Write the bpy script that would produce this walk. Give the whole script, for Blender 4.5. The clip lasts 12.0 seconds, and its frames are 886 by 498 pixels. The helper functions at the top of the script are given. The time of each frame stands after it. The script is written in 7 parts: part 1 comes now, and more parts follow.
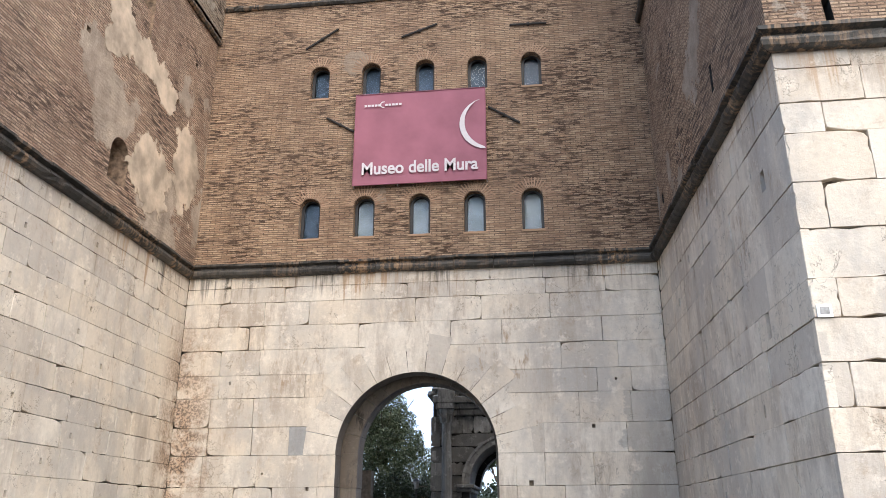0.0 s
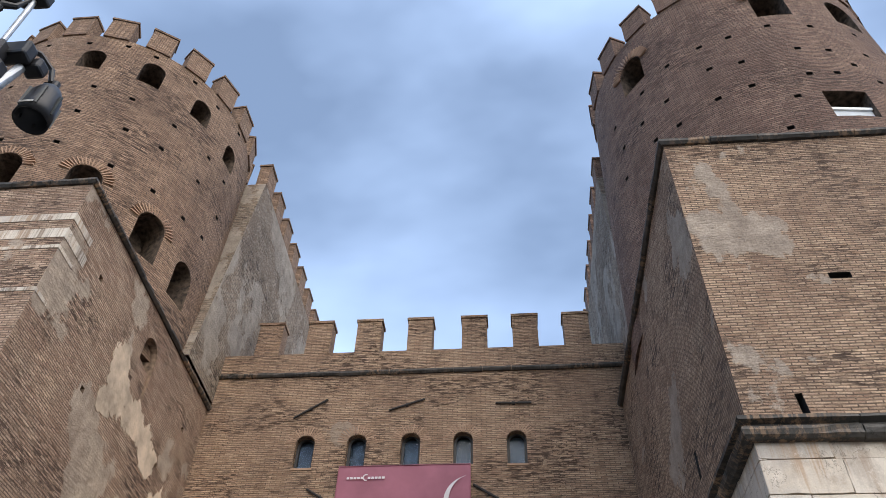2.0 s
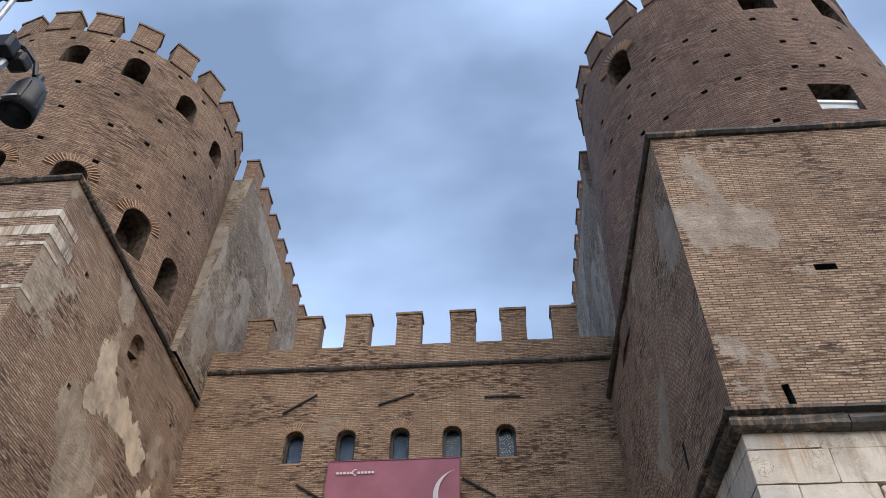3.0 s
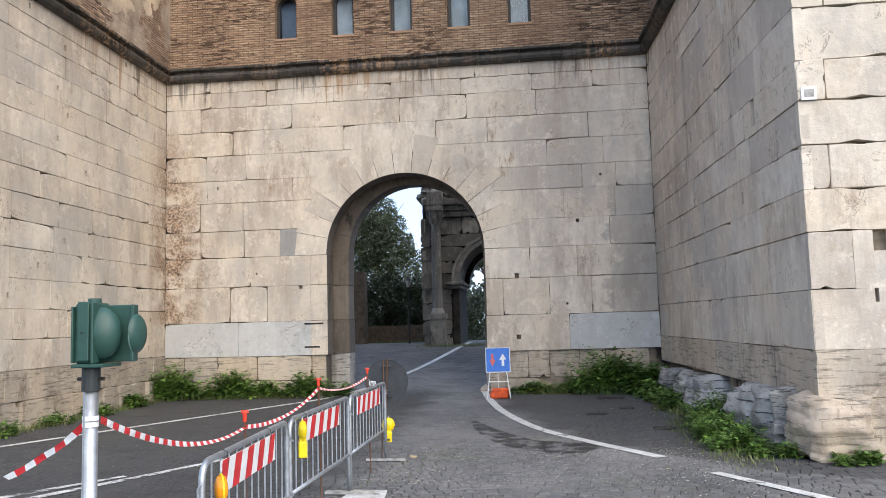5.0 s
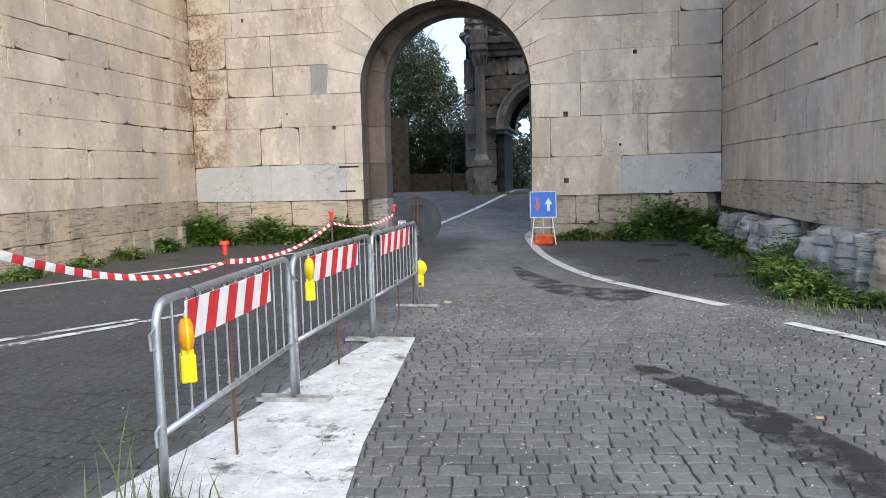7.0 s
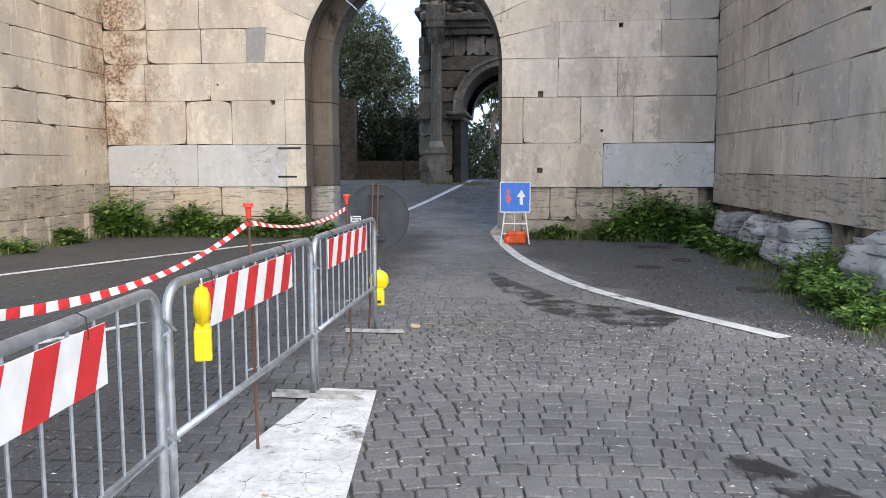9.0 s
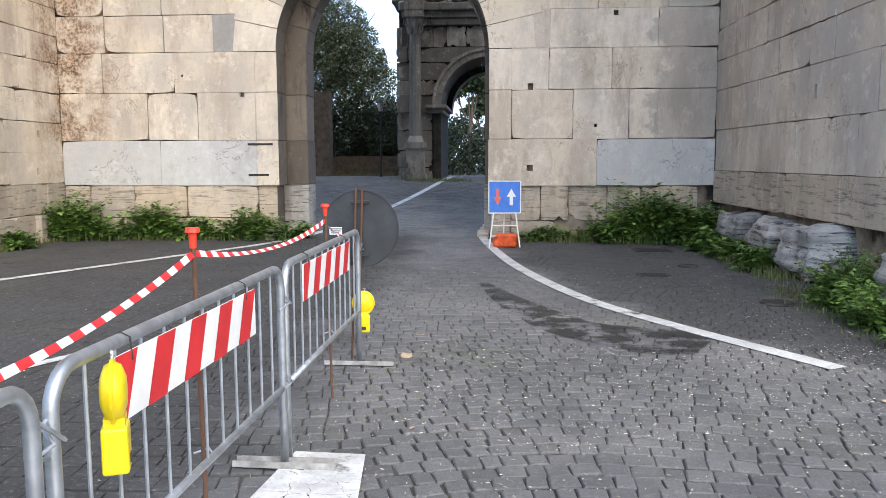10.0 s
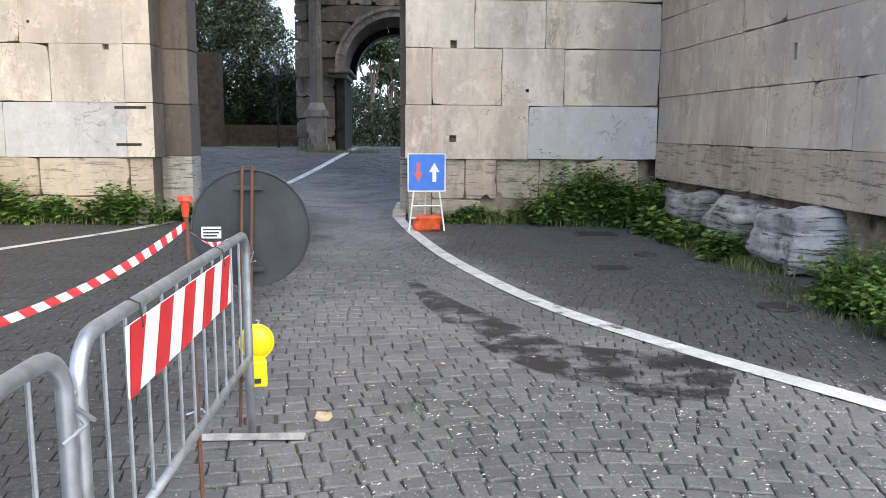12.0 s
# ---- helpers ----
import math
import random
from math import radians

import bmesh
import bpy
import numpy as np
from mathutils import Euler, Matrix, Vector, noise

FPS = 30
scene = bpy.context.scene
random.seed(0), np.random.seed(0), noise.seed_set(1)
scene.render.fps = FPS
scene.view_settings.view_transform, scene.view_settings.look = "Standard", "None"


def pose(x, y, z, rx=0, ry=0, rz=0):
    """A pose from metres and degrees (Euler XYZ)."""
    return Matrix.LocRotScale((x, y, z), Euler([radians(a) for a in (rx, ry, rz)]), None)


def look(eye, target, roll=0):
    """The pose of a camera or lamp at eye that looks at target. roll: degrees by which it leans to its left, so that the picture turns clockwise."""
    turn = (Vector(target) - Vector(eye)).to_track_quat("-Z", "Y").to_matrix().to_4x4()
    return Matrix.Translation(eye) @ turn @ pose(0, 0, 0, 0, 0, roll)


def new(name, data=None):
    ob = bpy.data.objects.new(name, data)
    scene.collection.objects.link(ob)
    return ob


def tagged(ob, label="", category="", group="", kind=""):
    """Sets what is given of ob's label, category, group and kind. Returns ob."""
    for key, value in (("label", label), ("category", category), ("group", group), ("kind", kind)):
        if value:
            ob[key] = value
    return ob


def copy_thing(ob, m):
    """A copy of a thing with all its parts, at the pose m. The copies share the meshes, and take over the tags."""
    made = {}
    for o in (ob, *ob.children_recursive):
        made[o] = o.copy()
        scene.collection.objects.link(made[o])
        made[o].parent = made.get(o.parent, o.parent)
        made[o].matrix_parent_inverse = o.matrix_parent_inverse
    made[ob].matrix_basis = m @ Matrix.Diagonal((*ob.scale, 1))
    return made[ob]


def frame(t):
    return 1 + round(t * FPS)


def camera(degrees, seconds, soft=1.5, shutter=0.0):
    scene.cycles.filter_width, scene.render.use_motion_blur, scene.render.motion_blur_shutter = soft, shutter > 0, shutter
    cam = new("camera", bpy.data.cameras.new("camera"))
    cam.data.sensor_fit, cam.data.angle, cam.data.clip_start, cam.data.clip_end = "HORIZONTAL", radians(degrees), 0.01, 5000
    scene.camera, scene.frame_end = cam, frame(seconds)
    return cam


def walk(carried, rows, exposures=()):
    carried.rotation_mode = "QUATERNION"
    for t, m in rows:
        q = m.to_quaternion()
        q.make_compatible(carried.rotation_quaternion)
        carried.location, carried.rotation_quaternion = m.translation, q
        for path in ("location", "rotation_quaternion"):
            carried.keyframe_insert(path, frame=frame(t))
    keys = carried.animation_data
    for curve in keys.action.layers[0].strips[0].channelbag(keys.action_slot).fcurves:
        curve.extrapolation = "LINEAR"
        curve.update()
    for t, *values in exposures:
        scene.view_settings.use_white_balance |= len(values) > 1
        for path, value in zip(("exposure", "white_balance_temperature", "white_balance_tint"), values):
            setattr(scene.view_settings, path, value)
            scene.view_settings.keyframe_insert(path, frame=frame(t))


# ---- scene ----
cam = camera(59.21, 12.0, soft=0.8)
# seconds, x, y, z, pitch, yaw, roll
ROWS = [
    (0.0, 0.118, 0.222, 2.061, 19.41, 7.0, -0.06),
    (0.5, 0.114, 0.214, 2.051, 27.66, 6.73, 0.49),
    (1.0, 0.121, 0.208, 2.055, 35.05, 6.59, 1.02),
    (1.5, 0.13, 0.194, 2.083, 41.23, 6.5, 1.53),
    (2.0, 0.14, 0.194, 2.078, 46.37, 6.44, 2.13),
    (2.5, 0.136, 0.189, 2.1, 50.01, 5.67, 1.99),
    (3.0, 0.13, 0.205, 2.077, 46.0, 5.14, 0.84),
    (3.5, 0.132, 0.253, 2.035, 33.95, 5.72, 0.08),
    (5.5, 0.241, 0.375, 1.815, -0.29, 6.97, -1.96),
    (6.0, 0.071, 0.713, 1.754, -4.1, 8.17, -2.28),
    (6.5, 0.08, 1.06, 1.637, -5.49, 9.78, -1.98),
    (7.0, 0.184, 1.575, 1.613, -5.32, 10.14, -1.52),
    (9.0, -0.473, 3.999, 1.538, -6.11, 6.02, -0.09),
    (9.5, -0.64, 4.524, 1.546, -6.26, 5.31, -0.43),
    (10.0, -0.747, 5.082, 1.6, -6.54, 4.22, -0.15),
    (10.5, -0.823, 5.617, 1.608, -6.84, 3.06, 0.06),
    (11.0, -0.98, 6.178, 1.565, -7.33, 0.99, 0.45),
    (11.5, -0.999, 6.689, 1.567, -8.03, -0.72, 0.76),
    (12.0, -1.082, 7.144, 1.564, -8.62, -3.17, 0.38),
]
walk(cam, [(t, pose(x, y, z, 90 + p, 0, w) @ pose(0, 0, 0, 0, 0, r)) for t, x, y, z, p, w, r in ROWS],
     exposures=[(0.0, 0.7), (0.5, 0.65), (1.0, 0.55), (1.5, 0.42), (2.0, 0.15), (2.5, -0.05), (3.0, 0.0), (3.5, 0.4), (5.5, 0.5), (7.0, 0.52), (9.0, 0.65), (12.0, 0.92)])

# ---- sky and sun ----
SUN_AZ, SUN_EL = 36.0, 40.0   # degrees: behind the walker, a little to the right
world = bpy.data.worlds.new("sky")
scene.world = world
world.use_nodes = True
wn, wl = world.node_tree.nodes, world.node_tree.links
wn.clear()
w_out = wn.new("ShaderNodeOutputWorld")
w_bg = wn.new("ShaderNodeBackground")
w_sky = wn.new("ShaderNodeTexSky")
w_sky.sky_type, w_sky.sun_disc = "NISHITA", False
w_sky.sun_elevation, w_sky.sun_rotation = radians(SUN_EL), radians(180 - SUN_AZ)
w_bg.inputs["Strength"].default_value = 0.155
w_co = wn.new("ShaderNodeTexCoord")
w_map = wn.new("ShaderNodeMapping")
w_map.inputs["Scale"].default_value = (1.0, 1.6, 2.2)
w_map.inputs["Rotation"].default_value = (0.3, 0.2, 0.5)
w_cl = wn.new("ShaderNodeTexNoise")
w_cl.inputs["Scale"].default_value = 1.3
w_cl.inputs["Detail"].default_value = 5.0
w_cl.inputs["Roughness"].default_value = 0.47
w_cl.inputs["Distortion"].default_value = 0.1
w_rm = wn.new("ShaderNodeMapRange")
w_rm.inputs["From Min"].default_value, w_rm.inputs["From Max"].default_value = 0.38, 0.68
w_rm.inputs["To Min"].default_value, w_rm.inputs["To Max"].default_value = 0.22, 1.0
w_mix = wn.new("ShaderNodeMix")
w_mix.data_type = "RGBA"
w_mix.inputs["B"].default_value = (4.6, 6.2, 9.2, 1)
wl.new(w_co.outputs["Generated"], w_map.inputs["Vector"])
wl.new(w_map.outputs["Vector"], w_cl.inputs["Vector"])
wl.new(w_cl.outputs["Fac"], w_rm.inputs["Value"])
wl.new(w_rm.outputs["Result"], w_mix.inputs["Factor"])
wl.new(w_sky.outputs["Color"], w_mix.inputs["A"])
wl.new(w_mix.outputs["Result"], w_bg.inputs["Color"])
wl.new(w_bg.outputs["Background"], w_out.inputs["Surface"])

sun_data = bpy.data.lights.new("sun", "SUN")
sun_data.energy, sun_data.angle, sun_data.color = 2.85, radians(72), (1.0, 0.885, 0.73)
sun = new("sun", sun_data)
_a, _e = radians(SUN_AZ), radians(SUN_EL)
sun.matrix_world = look((20 * math.sin(_a), -20 * math.cos(_a), 40), (20 * math.sin(_a) - 10 * math.sin(_a) * math.cos(_e), -20 * math.cos(_a) + 10 * math.cos(_a) * math.cos(_e), 40 - 10 * math.sin(_e)))

# ---- materials ----
class Nodes:
    """A material's node tree, with short calls for the nodes used over and over."""

    def __init__(self, name, rough=0.8, metal=0.0):
        self.mat = bpy.data.materials.new(name)
        self.mat.use_nodes = True
        self.tree = self.mat.node_tree
        self.bsdf = self.tree.nodes["Principled BSDF"]
        self.bsdf.inputs["Roughness"].default_value = rough
        self.bsdf.inputs["Metallic"].default_value = metal

    def node(self, kind, **values):
        n = self.tree.nodes.new(kind)
        for key, v in values.items():
            n.inputs[key.replace("_", " ")].default_value = v
        return n

    def link(self, a, b):
        self.tree.links.new(a, b)

    def pos(self, scale=(1, 1, 1), uv=False):
        m = self.node("ShaderNodeMapping", Scale=scale)
        if uv:
            self.link(self.node("ShaderNodeUVMap").outputs["UV"], m.inputs["Vector"])
        else:
            self.link(self.node("ShaderNodeNewGeometry").outputs["Position"], m.inputs["Vector"])
        return m.outputs["Vector"]

    def noise(self, vec, scale, detail=4.0, rough=0.55, lo=0.35, hi=0.65):
        n = self.node("ShaderNodeTexNoise", Scale=scale, Detail=detail, Roughness=rough)
        self.link(vec, n.inputs["Vector"])
        r = self.node("ShaderNodeMapRange", From_Min=lo, From_Max=hi)
        self.link(n.outputs["Fac"], r.inputs["Value"])
        return r.outputs["Result"]

    def mix(self, fac, a, b, mode="MIX"):
        m = self.tree.nodes.new("ShaderNodeMix")
        m.data_type, m.blend_type = "RGBA", mode
        for sock, v in (("Factor", fac), ("A", a), ("B", b)):
            if isinstance(v, (int, float)):
                m.inputs[sock].default_value = v
            elif isinstance(v, tuple):
                m.inputs[sock].default_value = (*v, 1)
            else:
                self.link(v, m.inputs[sock])
        return m.outputs["Result"]

    def math(self, op, a, b):
        m = self.tree.nodes.new("ShaderNodeMath")
        m.operation = op
        for i, v in ((0, a), (1, b)):
            if isinstance(v, (int, float)):
                m.inputs[i].default_value = v
            else:
                self.link(v, m.inputs[i])
        return m.outputs[0]

    def bump(self, height, strength=0.4, dist=0.02):
        b = self.node("ShaderNodeBump", Strength=strength, Distance=dist)
        self.link(height, b.inputs["Height"])
        self.link(b.outputs["Normal"], self.bsdf.inputs["Normal"])

    def color(self, c):
        if isinstance(c, tuple):
            self.bsdf.inputs["Base Color"].default_value = (*c, 1)
        else:
            self.link(c, self.bsdf.inputs["Base Color"])

    def rnd(self):
        return self.tree.nodes.new("ShaderNodeObjectInfo").outputs["Random"]

    def island(self):
        return self.tree.nodes.new("ShaderNodeNewGeometry").outputs["Random Per Island"]


def plain(name, col, rough=0.6, metal=0.0, var=0.12, scale=9.0, bump=0.0):
    n = Nodes(name, rough, metal)
    p = n.pos()
    f = n.noise(p, scale, 5)
    dark = tuple(c * (1 - 2 * var) for c in col)
    lite = tuple(min(1, c * (1 + var)) for c in col)
    n.color(n.mix(f, dark, lite))
    if bump:
        n.bump(n.noise(p, scale * 6, 3), bump, 0.004)
    return n.mat


def marble_material(name, pale, warm, grey, stain, streak=1.0, lichen=False, strata=0.0):
    """Weathered marble ashlar: blocks of differing tone, rust runs, grey algae, veins and pits."""
    n = Nodes(name, 0.72)
    p = n.pos()
    c = n.mix(n.rnd(), pale, warm)
    cool = tuple(v * k for v, k in zip(grey, (0.98, 1.02, 1.08)))
    sel = n.node("ShaderNodeMapRange", From_Min=0.84, From_Max=0.88)
    n.link(n.rnd(), sel.inputs["Value"])
    c = n.mix(n.math("MULTIPLY", sel.outputs["Result"], 0.45), c, cool)
    # broad clouds of grey and ochre, cut by the rows
    c = n.mix(n.math("MULTIPLY", n.noise(n.pos((1, 1, 0.6)), 0.45, 9, 0.70, 0.46, 0.60), 0.75), c, grey)
    c = n.mix(n.math("MULTIPLY", n.noise(p, 0.9, 7, 0.66, 0.50, 0.66), 0.45), c, warm)
    smear = n.math("MULTIPLY", n.noise(n.pos((1.6, 1.6, 0.45)), 1.0, 9, 0.76, 0.47, 0.58), n.noise(p, 0.25, 4, 0.6, 0.42, 0.58))
    c = n.mix(n.math("MULTIPLY", smear, 0.75 * min(1.0, streak)), c, tuple(0.5 * (u + v) for u, v in zip(stain, grey)))
    run = n.noise(n.pos((1.5, 1.5, 0.28)), 1.0, 8, 0.70, 0.54, 0.66)
    c = n.mix(n.math("MULTIPLY", run, 0.5 * streak), c, tuple(0.5 * (u + v) for u, v in zip(stain, grey)))
    rust = n.math("MULTIPLY", n.noise(n.pos((3.1, 3.1, 0.9)), 1.0, 7, 0.7, 0.58, 0.68), n.noise(p, 0.35, 3, 0.5, 0.48, 0.6))
    c = n.mix(n.math("MULTIPLY", rust, 0.85 * streak), c, stain)
    c = n.mix(n.math("MULTIPLY", n.noise(p, 2.6, 8, 0.74, 0.56, 0.66), 0.35), c, stain)
    c = n.mix(n.math("MULTIPLY", n.noise(p, 9.0, 6, 0.7, 0.4, 0.75), 0.22), c, tuple(0.55 * v for v in warm))
    # drips under the cornice
    sz = n.node("ShaderNodeSeparateXYZ")
    n.link(p, sz.inputs["Vector"])
    reach = n.math("MULTIPLY", n.noise(n.pos((6.5, 6.5, 0.0)), 1.0, 4, 0.6, 0.35, 0.7), 1.25)
    drop = n.math("SUBTRACT", 8.78, sz.outputs["Z"])
    wet = n.node("ShaderNodeMapRange", From_Min=0.0, From_Max=0.35)
    n.link(n.math("SUBTRACT", reach, drop), wet.inputs["Value"])
    soak = n.noise(n.pos((7.5, 7.5, 0.10)), 1.0, 5, 0.7, 0.47, 0.58)
    part_of = n.noise(n.pos((1, 1, 0)), 0.55, 3, 0.5, 0.40, 0.58)
    wet = n.math("MULTIPLY", n.math("MULTIPLY", wet.outputs["Result"], soak), part_of)
    tone = n.mix(n.noise(n.pos((1, 1, 0.1)), 0.8, 3, 0.5, 0.42, 0.56), (0.40, 0.25, 0.14), (0.10, 0.085, 0.07))
    c = n.mix(n.math("MULTIPLY", wet, 0.85 * min(1.0, streak)), c, tone)
    c = n.mix(n.math("MULTIPLY", n.noise(p, 3.3, 9, 0.75, 0.55, 0.63), 0.45), c, tuple(min(0.84, 1.14 * v) for v in pale))
    vein = n.node("ShaderNodeTexNoise", Scale=1.7, Detail=7.0, Roughness=0.6, Distortion=0.6)
    n.link(p, vein.inputs["Vector"])
    line = n.node("ShaderNodeMapRange", From_Min=0.008, From_Max=0.0)
    n.link(n.math("ABSOLUTE", n.math("SUBTRACT", vein.outputs["Fac"], 0.5), 0.0), line.inputs["Value"])
    crack = n.math("MULTIPLY", line.outputs["Result"], n.noise(p, 0.9, 4, 0.5, 0.52, 0.60))
    c = n.mix(n.math("MULTIPLY", crack, 0.8), c, tuple(0.22 * v for v in warm))
    pits = n.noise(n.pos((1, 1, 2.2)), 15, 6, 0.78, 0.645, 0.70)
    c = n.mix(n.math("MULTIPLY", pits, 0.75), c, tuple(0.22 * v for v in grey))
    if strata:
        bed = n.noise(n.pos((1.3, 1.3, 15)), 1.4, 7, 0.75, 0.54, 0.60)
        c = n.mix(n.math("MULTIPLY", bed, strata), c, tuple(0.16 * v for v in grey))
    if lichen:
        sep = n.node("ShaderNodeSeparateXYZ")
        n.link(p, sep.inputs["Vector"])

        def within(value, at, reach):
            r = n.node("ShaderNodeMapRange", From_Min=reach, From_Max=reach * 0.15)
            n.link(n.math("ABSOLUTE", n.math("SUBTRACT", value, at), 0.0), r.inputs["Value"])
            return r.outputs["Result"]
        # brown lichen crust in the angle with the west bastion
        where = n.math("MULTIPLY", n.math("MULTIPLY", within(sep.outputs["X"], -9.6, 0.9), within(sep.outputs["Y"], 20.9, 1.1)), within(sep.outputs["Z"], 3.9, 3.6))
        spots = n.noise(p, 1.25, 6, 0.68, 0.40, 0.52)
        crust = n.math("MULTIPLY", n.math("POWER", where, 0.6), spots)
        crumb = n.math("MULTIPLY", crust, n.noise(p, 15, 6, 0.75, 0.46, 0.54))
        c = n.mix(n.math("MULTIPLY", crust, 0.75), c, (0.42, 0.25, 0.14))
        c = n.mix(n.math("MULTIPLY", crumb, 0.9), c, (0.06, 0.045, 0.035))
        # greyer zone with a wandering edge by the east bastion, below 5.6 m
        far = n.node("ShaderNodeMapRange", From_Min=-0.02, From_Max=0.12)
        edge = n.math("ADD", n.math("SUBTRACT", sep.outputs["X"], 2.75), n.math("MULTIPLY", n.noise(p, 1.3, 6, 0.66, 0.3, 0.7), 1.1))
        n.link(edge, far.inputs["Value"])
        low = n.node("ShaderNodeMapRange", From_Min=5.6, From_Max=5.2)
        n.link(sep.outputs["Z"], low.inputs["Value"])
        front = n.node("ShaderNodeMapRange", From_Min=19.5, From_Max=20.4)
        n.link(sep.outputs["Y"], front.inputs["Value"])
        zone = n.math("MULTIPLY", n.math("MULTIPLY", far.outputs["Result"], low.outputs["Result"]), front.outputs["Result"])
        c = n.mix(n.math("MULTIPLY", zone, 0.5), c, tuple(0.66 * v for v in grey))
    n.color(c)
    h = n.math("ADD", n.math("MULTIPLY", n.noise(p, 16, 6, 0.7), 0.5), n.noise(p, 2.2, 3))
    n.bump(n.math("SUBTRACT", h, n.math("MULTIPLY", pits, 2.0)), 0.32, 0.02)
    return n.mat


def brick_material(name, a, b, mortar, plaster, plaster_amount=0.5, course=0.078, long=0.30, soot=0.5, wear=1.0):
    """Thin Roman brick with eroded joints, laid along the UV (metres), patched with old plaster."""
    n = Nodes(name, 0.9)
    uv = n.pos(uv=True)
    wob = n.node("ShaderNodeTexNoise", Scale=1.1, Detail=4.0)
    n.link(uv, wob.inputs["Vector"])
    off = n.node("ShaderNodeVectorMath")
    off.operation = "MULTIPLY_ADD"
    off.inputs[1].default_value = (0.08, 0.045, 0)
    n.link(wob.outputs["Color"], off.inputs[0])
    n.link(uv, off.inputs[2])
    br = n.node("ShaderNodeTexBrick", Scale=1.0, Mortar_Size=0.014, Mortar_Smooth=0.3, Bias=0.0, Brick_Width=long, Row_Height=course)
    n.link(off.outputs[0], br.inputs["Vector"])
    br.inputs["Color1"].default_value = (0, 0, 0, 1)
    br.inputs["Color2"].default_value = (1, 1, 1, 1)
    br.inputs["Mortar"].default_value = (0.5, 0.5, 0.5, 1)
    joint = br.outputs["Fac"]
    c = n.mix(br.outputs["Color"], a, b)
    # repairs in other bricks, darker and redder
    c = n.mix(n.math("MULTIPLY", n.noise(uv, 0.33, 7, 0.62, 0.50, 0.58), 0.5), c, n.mix(br.outputs["Color"], tuple(v * k for v, k in zip(a, (0.72, 0.62, 0.6))), a))
    c = n.mix(n.math("MULTIPLY", n.noise(uv, 1.3, 7, 0.68, 0.5, 0.68), 0.45), c, tuple(min(0.8, 1.2 * v) for v in b))
    c = n.mix(n.math("MULTIPLY", n.noise(n.pos((3.2, 12.0, 1), uv=True), 1.0, 8, 0.8, 0.50, 0.62), 0.6), c, tuple(0.42 * v for v in a))
    c = n.mix(n.math("MULTIPLY", n.noise(n.pos((3.6, 11.0, 1.7), uv=True), 1.1, 8, 0.8, 0.54, 0.66), 0.55), c, tuple(min(0.8, 1.18 * v) for v in b))
    gap = n.noise(n.pos((1.3, 9.0, 1), uv=True), 1.6, 7, 0.72, 0.40, 0.56)
    c = n.mix(joint, c, n.mix(gap, mortar, tuple(0.35 * v for v in mortar)))
    # courses worn back into dark hollows
    lost = n.noise(n.pos((1.4, 8.0, 1), uv=True), 1.7, 6, 0.70, 0.505, 0.55)
    patch = n.noise(n.pos((0.7, 1.2, 1), uv=True), 0.45, 6, 0.64, 0.47, 0.60)
    lost = n.math("MULTIPLY", n.math("MULTIPLY", lost, n.math("ADD", 0.12, patch)), wear)
    c = n.mix(n.math("MULTIPLY", lost, 0.85), c, tuple(0.2 * v for v in a))
    pl = n.noise(n.pos((1.0, 0.75, 1), uv=True), 0.31, 9, 0.62, 0.60 - 0.12 * plaster_amount, 0.615 - 0.12 * plaster_amount)
    tone = n.mix(n.noise(uv, 2.4, 7, 0.7), plaster, tuple(0.6 * v for v in plaster))
    c = n.mix(n.math("MULTIPLY", pl, 0.92), c, tone)
    grime = n.noise(uv, 0.16, 7, 0.66, 0.47, 0.62)
    c = n.mix(n.math("MULTIPLY", grime, 0.35), c, tuple(v * k for v, k in zip(a, (0.42, 0.46, 0.52))))
    drip = n.noise(n.pos((1.2, 0.16, 1), uv=True), 1.0, 8, 0.7, 0.50, 0.66)
    c = n.mix(n.math("MULTIPLY", drip, soot), c, tuple(0.3 * v for v in a))
    c = n.mix(n.math("MULTIPLY", n.noise(uv, 23, 5, 0.75, 0.4, 0.7), 0.4), c, tuple(0.4 * v for v in a))
    n.color(c)
    rel = n.math("MULTIPLY", n.math("SUBTRACT", 1.0, joint), n.math("SUBTRACT", 1.0, pl))
    rel = n.math("ADD", n.math("MULTIPLY", rel, n.math("ADD", 0.5, br.outputs["Color"])), n.math("MULTIPLY", n.noise(uv, 11, 6, 0.75), 0.7))
    n.bump(n.math("SUBTRACT", n.math("ADD", rel, pl), n.math("MULTIPLY", lost, 2.0)), 0.6, 0.035)
    return n.mat


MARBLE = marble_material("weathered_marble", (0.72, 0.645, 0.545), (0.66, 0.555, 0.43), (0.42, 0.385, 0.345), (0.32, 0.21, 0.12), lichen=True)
MARBLE_BLUE = marble_material("bluish_marble", (0.57, 0.57, 0.56), (0.52, 0.505, 0.48), (0.42, 0.43, 0.44), (0.36, 0.30, 0.235), 0.5)
MARBLE_GREY = marble_material("grey_veined_marble", (0.36, 0.35, 0.33), (0.33, 0.31, 0.29), (0.27, 0.27, 0.27), (0.22, 0.18, 0.14), 0.5)
TRAVERTINE = marble_material("travertine", (0.58, 0.495, 0.39), (0.50, 0.40, 0.295), (0.36, 0.325, 0.28), (0.16, 0.11, 0.07), 1.0, strata=0.65)
FOOTING = marble_material("eroded_footing_stone", (0.47, 0.445, 0.40), (0.38, 0.335, 0.28), (0.25, 0.24, 0.235), (0.08, 0.068, 0.052), 1.3, strata=0.8)
